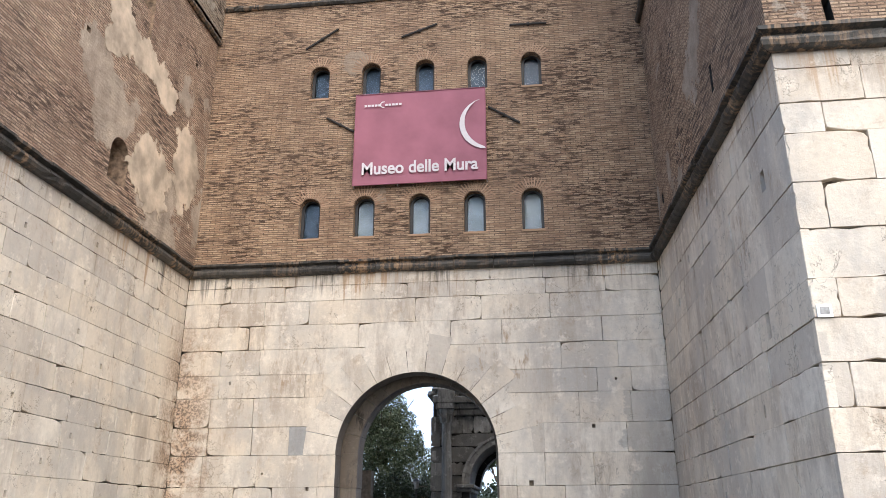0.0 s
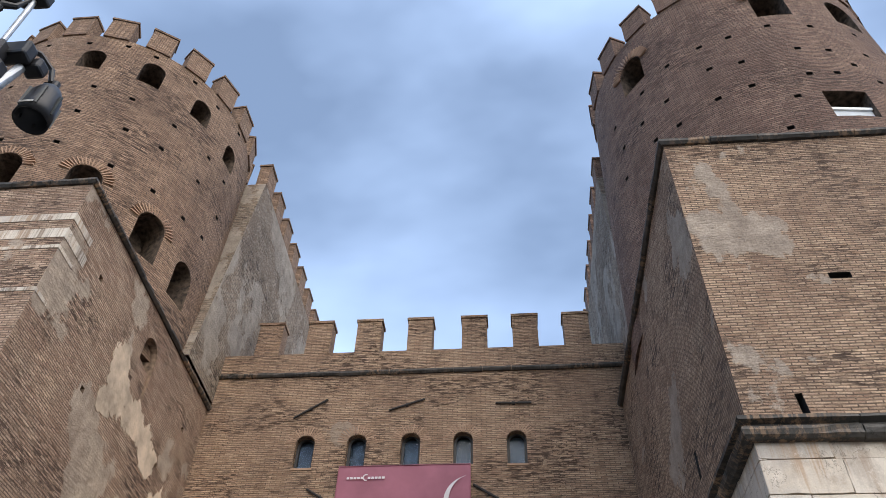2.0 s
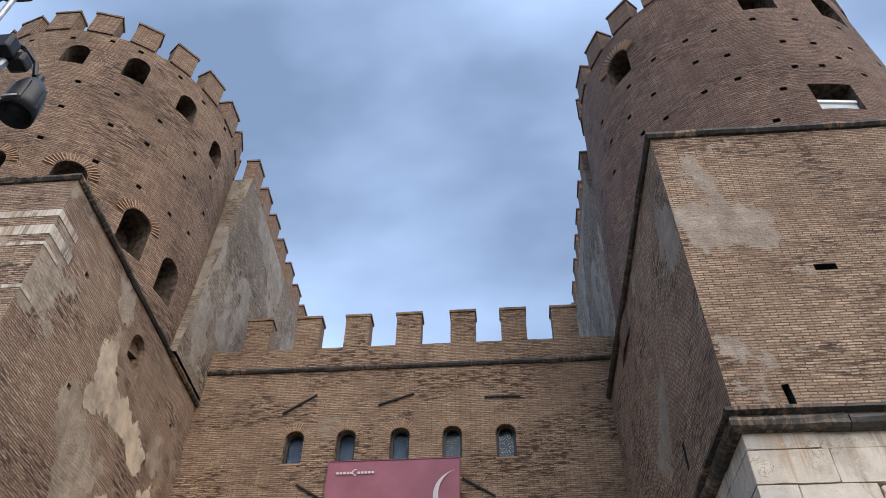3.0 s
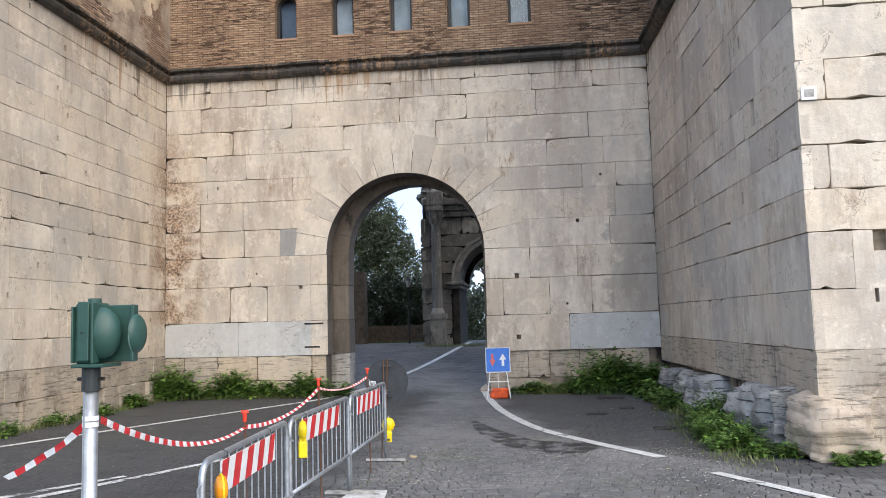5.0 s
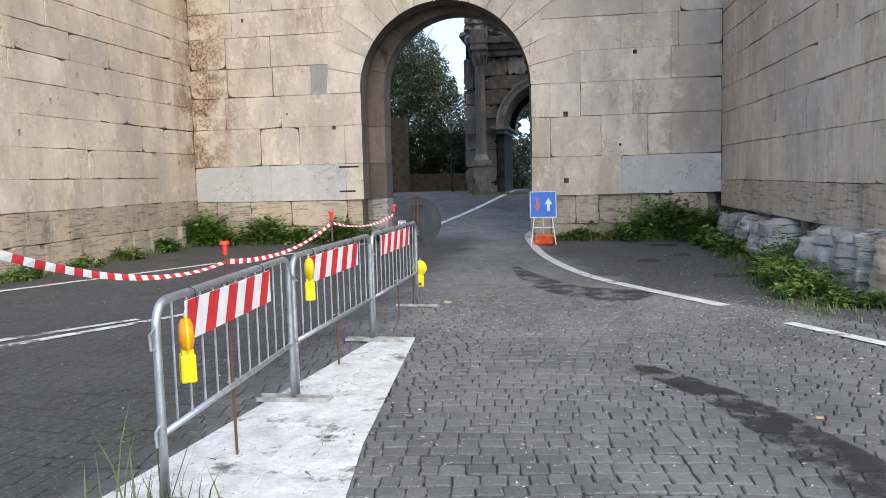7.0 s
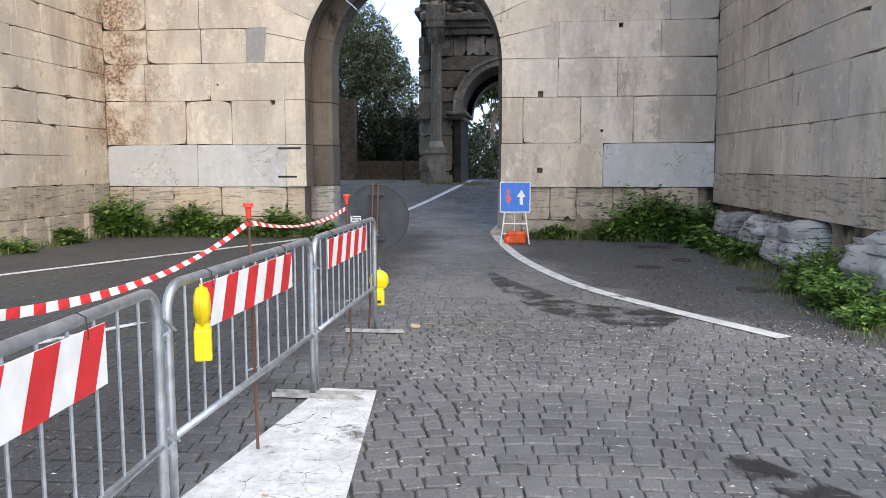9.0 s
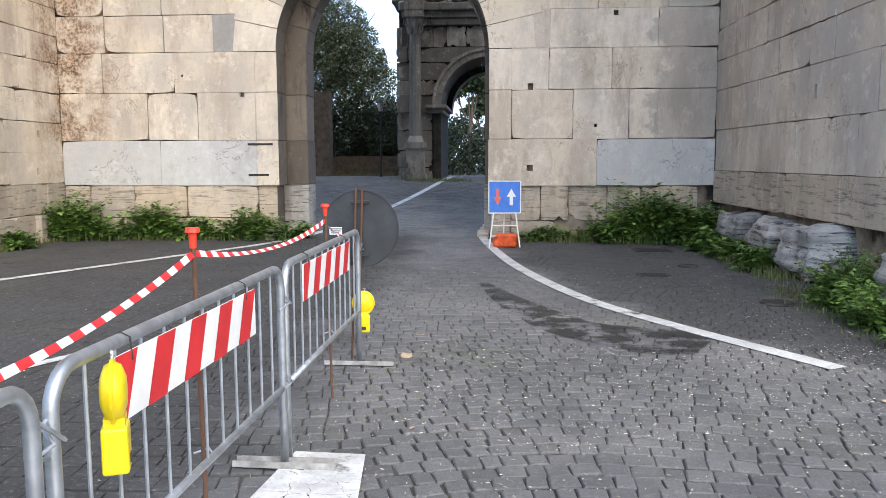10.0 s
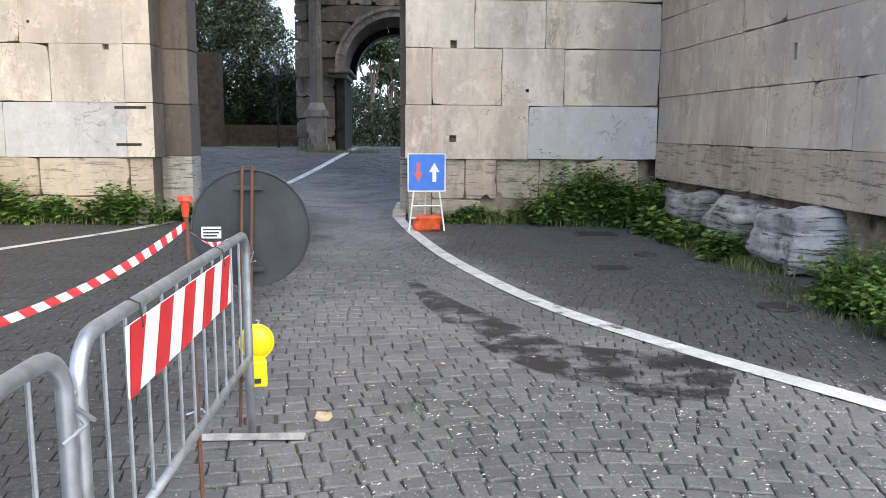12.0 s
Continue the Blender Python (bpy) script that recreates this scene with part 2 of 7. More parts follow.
CORNICE = marble_material("dark_cornice_stone", (0.035, 0.032, 0.029), (0.105, 0.094, 0.08), (0.025, 0.023, 0.021), (0.018, 0.016, 0.015), 1.6)
JOINT = plain("joint_mortar", (0.25, 0.205, 0.155), 0.95, var=0.45, scale=2.2)
BRICK = brick_material("ochre_brick", (0.37, 0.225, 0.14), (0.62, 0.435, 0.285), (0.34, 0.235, 0.16), (0.46, 0.36, 0.27), -0.2, soot=0.35, course=0.066, wear=1.7)
BRICK_PATCHED = brick_material("patched_brick", (0.39, 0.235, 0.155), (0.74, 0.54, 0.385), (0.34, 0.235, 0.165), (0.64, 0.52, 0.40), 0.5, course=0.064, long=0.27, soot=0.3, wear=1.3)
BRICK_TOWER = brick_material("tower_brick", (0.27, 0.16, 0.10), (0.52, 0.35, 0.23), (0.18, 0.12, 0.085), (0.38, 0.30, 0.23), -0.25, soot=0.3, wear=1.4)
BRICK_RED = brick_material("red_tower_brick", (0.21, 0.115, 0.08), (0.38, 0.245, 0.17), (0.15, 0.10, 0.075), (0.34, 0.27, 0.21), -0.2, soot=0.35, wear=0.9)
BRICK_BROW = brick_material("ochre_bastion_brick", (0.36, 0.22, 0.14), (0.70, 0.50, 0.335), (0.29, 0.195, 0.13), (0.52, 0.43, 0.34), 0.2, course=0.06, long=0.26, soot=0.25, wear=1.5)
RUBBLE = brick_material("rubble_wall", (0.27, 0.19, 0.13), (0.46, 0.375, 0.285), (0.30, 0.25, 0.19), (0.50, 0.43, 0.35), 0.8, course=0.11, long=0.24, soot=0.35)
PLASTER = plain("old_lime_plaster", (0.58, 0.46, 0.34), 0.92, var=0.2, scale=1.6, bump=0.6)
BOULDER = marble_material("pitted_boulder_stone", (0.50, 0.485, 0.46), (0.37, 0.35, 0.32), (0.16, 0.16, 0.165), (0.05, 0.045, 0.04), 1.3, strata=0.9)
GRIT = Nodes("pale_grit", 0.9)
GRIT.color(GRIT.mix(GRIT.math("POWER", GRIT.island(), 3.0), (0.22, 0.21, 0.18), (0.66, 0.63, 0.57)))
GRIT = GRIT.mat
# tower window reveals: brick colour darkened to hold their deep shade
REVEAL = plain("shaded_reveal_brick", (0.12, 0.085, 0.06), 0.9, var=0.35, scale=6.0, bump=0.6)
GARDEN_WALL = plain("brown_garden_wall", (0.105, 0.08, 0.058), 0.95, var=0.2, scale=5.0, bump=0.6)
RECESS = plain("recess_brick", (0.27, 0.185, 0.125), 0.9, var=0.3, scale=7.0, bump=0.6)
# near-black stands in for the shade inside small holes and slits
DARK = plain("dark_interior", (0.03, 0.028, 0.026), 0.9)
TUFA = marble_material("blackened_tufa", (0.36, 0.335, 0.30), (0.13, 0.115, 0.095), (0.15, 0.14, 0.125), (0.035, 0.03, 0.026), 1.6)
EARTH = plain("earth", (0.06, 0.056, 0.05), 0.95, var=0.25, scale=2.0, bump=0.4)


def paint_material(name, col, cover, rough=0.6, strength=1.0):
    """Worn road paint or stain: it lies in patches with gaps along the stones' joints."""
    n = Nodes(name, rough)
    p = n.pos()
    tone = n.mix(n.noise(p, 4, 7, 0.7), tuple(0.62 * c for c in col), col)
    n.color(n.mix(n.math("MULTIPLY", n.noise(p, 30, 4, 0.7, 0.5, 0.7), 0.5), tone, tuple(0.4 * c for c in col)))
    wear = n.noise(p, 2.6, 7, 0.72, cover - 0.05, cover + 0.06)
    bend = n.node("ShaderNodeTexNoise", Scale=9.0, Detail=4.0)
    n.link(p, bend.inputs["Vector"])
    off = n.node("ShaderNodeVectorMath")
    off.operation = "MULTIPLY_ADD"
    off.inputs[1].default_value = (0.11, 0.11, 0.0)
    n.link(bend.outputs["Color"], off.inputs[0])
    n.link(p, off.inputs[2])
    v = n.node("ShaderNodeTexVoronoi", Scale=7.6, Randomness=0.65)
    v.feature = "DISTANCE_TO_EDGE"
    n.link(off.outputs[0], v.inputs["Vector"])
    thin = n.math("MULTIPLY", n.noise(p, 14, 4, 0.65, 0.3, 0.7), 0.014)
    crack = n.math("GREATER_THAN", v.outputs["Distance"], thin)
    keep = n.math("MAXIMUM", crack, n.noise(p, 1.7, 5, 0.65, 0.47, 0.53))
    n.link(n.math("MULTIPLY", n.math("MULTIPLY", wear, keep), strength), n.bsdf.inputs["Alpha"])
    return n.mat


def stone_set_material(name, island):
    """Basalt setts, each of its own grey, with dusty worn heads."""
    n = Nodes(name, 0.58)
    p = n.pos()
    c = n.mix(n.island() if island else n.rnd(), (0.088, 0.089, 0.092), (0.150, 0.150, 0.152))
    sep = n.node("ShaderNodeSeparateXYZ")
    n.link(p, sep.inputs["Vector"])
    wander = n.math("MULTIPLY", n.noise(p, 0.9, 5, 0.6), 0.5)
    # both sides of the carriageway are sealed with old bitumen
    lane = n.node("ShaderNodeMapRange", From_Min=-1.75, From_Max=-2.4)
    n.link(n.math("ADD", sep.outputs["X"], wander), lane.inputs["Value"])
    curve = n.math("DIVIDE", 22.7, n.math("MAXIMUM", n.math("SUBTRACT", sep.outputs["Y"], 6.0), 1.5))
    verge = n.node("ShaderNodeMapRange", From_Min=0.0, From_Max=0.45)
    n.link(n.math("SUBTRACT", n.math("SUBTRACT", n.math("ADD", sep.outputs["X"], wander), -2.35), curve), verge.inputs["Value"])
    before = n.node("ShaderNodeMapRange", From_Min=22.5, From_Max=20.5)
    n.link(sep.outputs["Y"], before.inputs["Value"])
    tar = n.math("MULTIPLY", before.outputs["Result"], n.math("MAXIMUM", lane.outputs["Result"], n.math("MULTIPLY", verge.outputs["Result"], 0.8)))
    dust = n.noise(p, 0.5, 7, 0.68, 0.42, 0.64)
    dust = n.math("MULTIPLY", dust, n.math("SUBTRACT", 1.0, n.math("MULTIPLY", tar, 0.8)))
    c = n.mix(n.math("MULTIPLY", dust, 0.55), c, (0.245, 0.238, 0.228))
    dark = n.noise(n.pos((1.0, 0.5, 1)), 0.7, 6, 0.66, 0.52, 0.64)
    c = n.mix(n.math("MULTIPLY", dark, 0.45), c, (0.06, 0.06, 0.061))
    c = n.mix(n.math("MULTIPLY", tar, 0.85), c, n.mix(n.noise(p, 1.1, 7, 0.7), (0.02, 0.0198, 0.02), (0.042, 0.0415, 0.042)))
    c = n.mix(n.math("MULTIPLY", n.noise(p, 30, 6, 0.75, 0.54, 0.70), 0.5), c, (0.36, 0.345, 0.32))
    c = n.mix(n.math("MULTIPLY", n.noise(p, 55, 5, 0.75, 0.48, 0.66), 0.55), c, (0.055, 0.054, 0.053))
    moss = n.math("MULTIPLY", n.noise(p, 0.6, 4, 0.55, 0.56, 0.66), n.noise(p, 24, 4, 0.7, 0.5, 0.62))
    c = n.mix(n.math("MULTIPLY", moss, 0.5), c, (0.12, 0.135, 0.06))
    n.color(c)
    n.link(n.math("ADD", 0.62, n.math("MULTIPLY", tar, 0.2)), n.bsdf.inputs["Roughness"])
    n.bump(n.noise(p, 48, 6, 0.75), 0.6, 0.007)
    return n.mat


def leaf_material(name, a, b, rough=0.5):
    n = Nodes(name, rough)
    c = n.mix(n.island(), a, b)
    n.color(n.mix(n.math("MULTIPLY", n.noise(n.pos(), 1.4, 3), 0.5), c, tuple(0.6 * v for v in a)))
    n.bsdf.inputs["Subsurface Weight"].default_value = 0.0
    return n.mat


def metal_material(name, col, rough, rust=0.0):
    n = Nodes(name, rough, 0.85)
    p = n.pos()
    c = n.mix(n.noise(p, 14, 5), tuple(0.7 * v for v in col), col)
    if rust:
        c = n.mix(n.math("MULTIPLY", n.noise(p, 20, 5, 0.6, 0.4, 0.6), rust), c, (0.16, 0.06, 0.03))
    n.color(c)
    n.bump(n.noise(p, 60, 3), 0.15, 0.002)
    return n.mat


# near-black colour for shade in the ruin's gaps and under its vault
SHADE_BLACK = plain("shade_black_stone", (0.035, 0.031, 0.027), 0.95, var=0.3, scale=3.0, bump=0.4)
# marble darkened both for soot and for the shade inside the arch
SOOTY_SHADED = marble_material("sooty_shaded_marble", (0.20, 0.165, 0.13), (0.13, 0.098, 0.072), (0.11, 0.097, 0.08), (0.03, 0.022, 0.016), 1.8)
PAINT = paint_material("worn_white_road_paint", (0.72, 0.72, 0.70), 0.375)
PAINT_FADED = paint_material("faded_white_road_paint", (0.70, 0.70, 0.68), 0.455)
STAIN = paint_material("damp_stain", (0.03, 0.029, 0.029), 0.485, 0.5, 0.8)
SETT = stone_set_material("basalt_setts", True)
SETT_SINGLE = stone_set_material("basalt_sett", False)
JOINT_DIRT = plain("joint_dirt", (0.06, 0.056, 0.048), 0.95, var=0.3, scale=6.0, bump=0.3)
GALV = metal_material("galvanised_steel", (0.55, 0.58, 0.61), 0.48)
RUST = metal_material("rusty_rod", (0.13, 0.075, 0.05), 0.85, 0.6)
RUST.node_tree.nodes["Principled BSDF"].inputs["Metallic"].default_value = 0.2
IRON = plain("black_iron", (0.03, 0.026, 0.024), 0.7)
RED = plain("red_reflective_sheet", (0.62, 0.03, 0.035), 0.45, var=0.08)
WHITE = plain("white_reflective_sheet", (0.80, 0.81, 0.80), 0.45, var=0.05)
YELLOW = plain("yellow_plastic", (0.80, 0.62, 0.01), 0.35, var=0.08)
ORANGE = plain("amber_lens", (0.85, 0.30, 0.01), 0.2, var=0.08)
CAP_RED = plain("red_plastic_cap", (0.75, 0.05, 0.02), 0.45, var=0.08)
SACK = plain("orange_red_sandbag", (0.72, 0.10, 0.02), 0.5, var=0.15, scale=14, bump=0.5)
BLUE = plain("blue_sign_sheet", (0.055, 0.20, 0.68), 0.4, var=0.05)
SIGN_RED = plain("faded_red_arrow", (0.70, 0.16, 0.14), 0.45, var=0.08)
SIGNAL_GREEN = plain("dark_green_plastic", (0.028, 0.078, 0.062), 0.42, var=0.06, scale=20)
SIGNAL_DARK = plain("dark_grey_plastic", (0.03, 0.035, 0.035), 0.5)
SIGN_BACK = plain("dull_grey_sign_back", (0.042, 0.046, 0.05), 0.5, 0.2, var=0.15, scale=6)
BLACK = plain("black_enamel", (0.010, 0.010, 0.012), 0.45)
CLOTH = plain("faded_crimson_cloth", (0.34, 0.125, 0.165), 0.8, var=0.07, scale=1.2, bump=0.2)
CLOTH_WHITE = plain("white_print", (0.66, 0.61, 0.62), 0.8, var=0.03)
LEAF = leaf_material("weed_leaves", (0.04, 0.10, 0.016), (0.22, 0.36, 0.07))
LEAF_DARK = leaf_material("laurel_leaves", (0.014, 0.026, 0.011), (0.045, 0.066, 0.03), 0.42)
# paler leaves at random paint in the sky light on the tall tree
LEAF_PALE = leaf_material("skylit_leaves", (0.04, 0.065, 0.022), (0.22, 0.25, 0.14), 0.42)
PINE = leaf_material("pine_needles", (0.02, 0.04, 0.015), (0.05, 0.08, 0.03))
GRASS = leaf_material("grass_blades", (0.07, 0.12, 0.025), (0.20, 0.19, 0.07), 0.6)
BARK = plain("bark", (0.11, 0.085, 0.065), 0.9, var=0.3, scale=10, bump=0.6)
CONCRETE = plain("concrete", (0.36, 0.35, 0.33), 0.85, var=0.2, scale=12, bump=0.4)
FRAME = plain("dark_window_frame", (0.03, 0.028, 0.027), 0.5)
# pale and dim blue panel colours paint the sky's reflection in the windows
PALE_PANE = plain("pale_pane", (0.62, 0.66, 0.68), 0.7, var=0.1, scale=2.0)
DIM_SKY = plain("dim_blue_sky", (0.13, 0.17, 0.23), 0.7, var=0.15, scale=2.0)
_g = Nodes("window_glass", 0.03)
_g.color((0.8, 0.85, 0.88))
_g.bsdf.inputs["Transmission Weight"].default_value = 1.0
_g.bsdf.inputs["IOR"].default_value = 1.2
GLASS = _g.mat

# ---- helpers for meshes ----
def obj(name, verts, faces, material, parent=None, label="", uvs=None, smooth=False):
    me = bpy.data.meshes.new(name)
    me.from_pydata([tuple(v) for v in verts], [], faces)
    if uvs is not None:
        layer = me.uv_layers.new(name="UVMap")
        for poly in me.polygons:
            for li in poly.loop_indices:
                layer.data[li].uv = uvs(me.vertices[me.loops[li].vertex_index].co, poly)
    if smooth:
        me.polygons.foreach_set("use_smooth", [True] * len(me.polygons))
    me.materials.append(material)
    me.update()
    ob = new(name, me)
    if parent:
        ob.parent = parent
    if label:
        ob["label"] = label
    return ob


def part(name, bm, material, parent=None, label="", smooth=False):
    """Links a bmesh as one mesh object, under a thing or a part."""
    me = bpy.data.meshes.new(name)
    bmesh.ops.recalc_face_normals(bm, faces=bm.faces[:])
    if smooth:
        for f in bm.faces:
            f.smooth = True
    bm.to_mesh(me)
    bm.free()
    me.materials.append(material)
    ob = new(name, me)
    if parent:
        ob.parent = parent
    if label:
        ob["label"] = label
    return ob


def empty(name, m, label, category, group="", kind=""):
    ob = new(name)
    ob.matrix_world = m
    return tagged(ob, label, category, group, kind)


def add_box(bm, x0, x1, y0, y1, z0, z1, m=None):
    vs = [bm.verts.new((x, y, z)) for x in (x0, x1) for y in (y0, y1) for z in (z0, z1)]
    for a in ((0, 1, 3, 2), (4, 6, 7, 5), (0, 4, 5, 1), (2, 3, 7, 6), (0, 2, 6, 4), (1, 5, 7, 3)):
        bm.faces.new([vs[i] for i in a])
    if m is not None:
        bmesh.ops.transform(bm, matrix=m, verts=vs)
    return vs


def box_bm(x0, x1, y0, y1, z0, z1, bevel=0.0):
    bm = bmesh.new()
    add_box(bm, x0, x1, y0, y1, z0, z1)
    if bevel:
        bmesh.ops.bevel(bm, geom=bm.edges[:], offset=bevel, segments=2, affect="EDGES", profile=0.5)
    return bm


def add_tube(bm, points, radius, sides=8, caps=True):
    """A tube along a line of points."""
    pts = [Vector(p) for p in points]
    rings = []
    side = None
    for i, p in enumerate(pts):
        d = (pts[min(i + 1, len(pts) - 1)] - pts[max(i - 1, 0)]).normalized()
        if side is None:
            side = d.orthogonal().normalized()
        side = (side - d * side.dot(d)).normalized()
        up = d.cross(side)
        r = radius[i] if isinstance(radius, (list, tuple)) else radius
        rings.append([bm.verts.new(p + r * (math.cos(2 * math.pi * k / sides) * side + math.sin(2 * math.pi * k / sides) * up)) for k in range(sides)])
    for a, b in zip(rings, rings[1:]):
        for k in range(sides):
            bm.faces.new((a[k], a[(k + 1) % sides], b[(k + 1) % sides], b[k]))
    if caps:
        bm.faces.new(rings[0][::-1])
        bm.faces.new(rings[-1])


def tube_bm(points, radius, sides=8):
    bm = bmesh.new()
    add_tube(bm, points, radius, sides)
    return bm


def add_prism(bm, outline, y0, y1):
    """An outline in x, z carried from y0 to y1."""
    a = [bm.verts.new((x, y0, z)) for x, z in outline]
    b = [bm.verts.new((x, y1, z)) for x, z in outline]
    bm.faces.new(a)
    bm.faces.new(b[::-1])
    n = len(a)
    for i in range(n):
        bm.faces.new((a[i], b[i], b[(i + 1) % n], a[(i + 1) % n]))


def wall_uv(co, poly):
    nx, ny, nz = poly.normal
    if abs(nz) > 0.8:
        return co.x, co.y
    return (co.y, co.z) if abs(nx) > abs(ny) else (co.x, co.z)


def smoothstep(a, b, v):
    v = min(1.0, max(0.0, (v - a) / (b - a)))
    return v * v * (3 - 2 * v)


def road_height(x, y):
    """Level before the gate; beyond it the road climbs and then falls away."""
    h = 0.9 * smoothstep(19.0, 37.0, y) - 2.0 * smoothstep(38.0, 90.0, y)
    return h


# ---- plan of the gate ----
GATE_Y = 20.75
WEST, EAST = -9.8, 3.42       # where the front wall meets the bastions
EAST_FRONT = 3.80             # the east bastion's front corner
BASTION_E_Y, BASTION_W_Y = 10.85, 11.3
CORNICE_Z, STRING_Z = 8.80, 17.85
ARCH_X, ARCH_R, ARCH_Z = -3.12, 2.13, 3.76
LOWER_X = [-6.33, -4.71, -3.08, -1.49, 0.15]
UPPER_X = [-6.25, -4.63, -2.96, -1.35, 0.28]


def pierced_wall(name, x0, x1, z0, z1, y0, y1, holes, material, label):
    """A wall with round-headed openings: (centre, half width, sill, springing)."""
    xs = sorted({x0, x1, *[h[0] - h[1] for h in holes], *[h[0] + h[1] for h in holes]})
    zs = sorted({z0, z1, *[h[2] for h in holes], *[h[3] + h[1] for h in holes]})
    bm = bmesh.new()
    cells = {}
    for i in range(len(xs) - 1):
        for k in range(len(zs) - 1):
            cx, cz = (xs[i] + xs[i + 1]) / 2, (zs[k] + zs[k + 1]) / 2
            if not any(abs(cx - h[0]) < h[1] and h[2] < cz < h[3] + h[1] for h in holes):
                cells[i, k] = True
    for y, flip in ((y0, False), (y1, True)):
        for i, k in cells:
            q = [bm.verts.new(p) for p in ((xs[i], y, zs[k]), (xs[i + 1], y, zs[k]), (xs[i + 1], y, zs[k + 1]), (xs[i], y, zs[k + 1]))]
            bm.faces.new(q[::-1] if flip else q)
    for cx, w, sill, spring in holes:
        head = [(cx + w * math.cos(a), spring + w * math.sin(a)) for a in [math.pi * j / 14 for j in range(15)]]
        for y, flip in ((y0, False), (y1, True)):
            for half in (head[:8], head[7:]):
                corner = (cx + w, spring + w) if half is not head[7:] and half[0] == head[0] else (cx - w, spring + w)
                loop = [*half, corner] if half[0] == head[0] else [*half, corner]
                q = [bm.verts.new((x, y, z)) for x, z in loop]
                try:
                    bm.faces.new(q)
                except ValueError:
                    pass
        ring = [(cx + w, sill), *head, (cx - w, sill)]
        for a, b in zip(ring, ring[1:] + ring[:1]):
            bm.faces.new([bm.verts.new(p) for p in ((a[0], y0, a[1]), (b[0], y0, b[1]), (b[0], y1, b[1]), (a[0], y1, a[1]))])
    for a, b in (((x0, z0), (x1, z0)), ((x1, z0), (x1, z1)), ((x1, z1), (x0, z1)), ((x0, z1), (x0, z0))):
        bm.faces.new([bm.verts.new(p) for p in ((a[0], y0, a[1]), (b[0], y0, b[1]), (b[0], y1, b[1]), (a[0], y1, a[1]))])
    bmesh.ops.remove_doubles(bm, verts=bm.verts[:], dist=0.0005)
    ob = part(name, bm, material)
    uv_map(ob)
    return tagged(ob, label, "wall", kind="structure")


def uv_map(ob, fn=wall_uv):
    me = ob.data
    layer = me.uv_layers.new(name="UVMap")
    for poly in me.polygons:
        for li in poly.loop_indices:
            layer.data[li].uv = fn(me.vertices[me.loops[li].vertex_index].co, poly)
    return ob


# brick storeys over the arch, with two rows of windows
holes = [(x, 0.31, 9.82, 10.78) for x in LOWER_X] + [(x, 0.30, 14.42, 15.28) for x in UPPER_X]
gate_brick = pierced_wall("wall_gate_upper", WEST - 0.6, EAST + 0.9, 9.05, 18.85, GATE_Y, GATE_Y + 1.2, holes, BRICK, "ochre brick gatehouse wall with two rows of arched windows")

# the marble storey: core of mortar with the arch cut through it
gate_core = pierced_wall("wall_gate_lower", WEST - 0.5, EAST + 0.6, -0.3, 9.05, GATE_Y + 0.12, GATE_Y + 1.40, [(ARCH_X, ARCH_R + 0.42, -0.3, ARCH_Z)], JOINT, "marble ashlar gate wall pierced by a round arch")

# bastions: marble below, brick above
def slab(name, x0, x1, y0, y1, z0, z1, material, label, x0b=None):
    """A block whose inner side may run out of square: x0 at the front, x0b at the back."""
    x0b = x0 if x0b is None else x0b
    v = [(x0, y0, z0), (x1, y0, z0), (x1, y1, z0), (x0b, y1, z0), (x0, y0, z1), (x1, y0, z1), (x1, y1, z1), (x0b, y1, z1)]
    f = [(3, 2, 1, 0), (4, 5, 6, 7), (0, 1, 5, 4), (1, 2, 6, 5), (2, 3, 7, 6), (3, 0, 4, 7)]
    if x1 < x0:
        f = [q[::-1] for q in f]
    return tagged(obj(name, v, f, material, uvs=wall_uv), label, "wall", kind="structure")


bast_e = slab("wall_bastion_east_lower", EAST_FRONT + 0.12, 15.0, BASTION_E_Y + 0.12, 23.0, -0.3, 9.05, JOINT, "grey marble ashlar base of the east bastion", EAST + 0.12)
bast_w = slab("wall_bastion_west_lower", WEST - 0.12, -21.0, BASTION_W_Y + 0.12, 23.0, -0.3, 9.05, JOINT, "pale marble ashlar base of the west bastion")
bast_e_up = slab("wall_bastion_east_upper", EAST_FRONT - 0.02, 15.0, BASTION_E_Y, 23.0, 9.05, 16.35, BRICK_BROW, "patched brick bastion above the marble base", EAST + 0.14)
bast_w_up = slab("wall_bastion_west_upper", WEST + 0.1, -21.0, BASTION_W_Y, 23.0, 9.05, 16.65, BRICK_PATCHED, "brick bastion patched with plaster", WEST + 0.1)


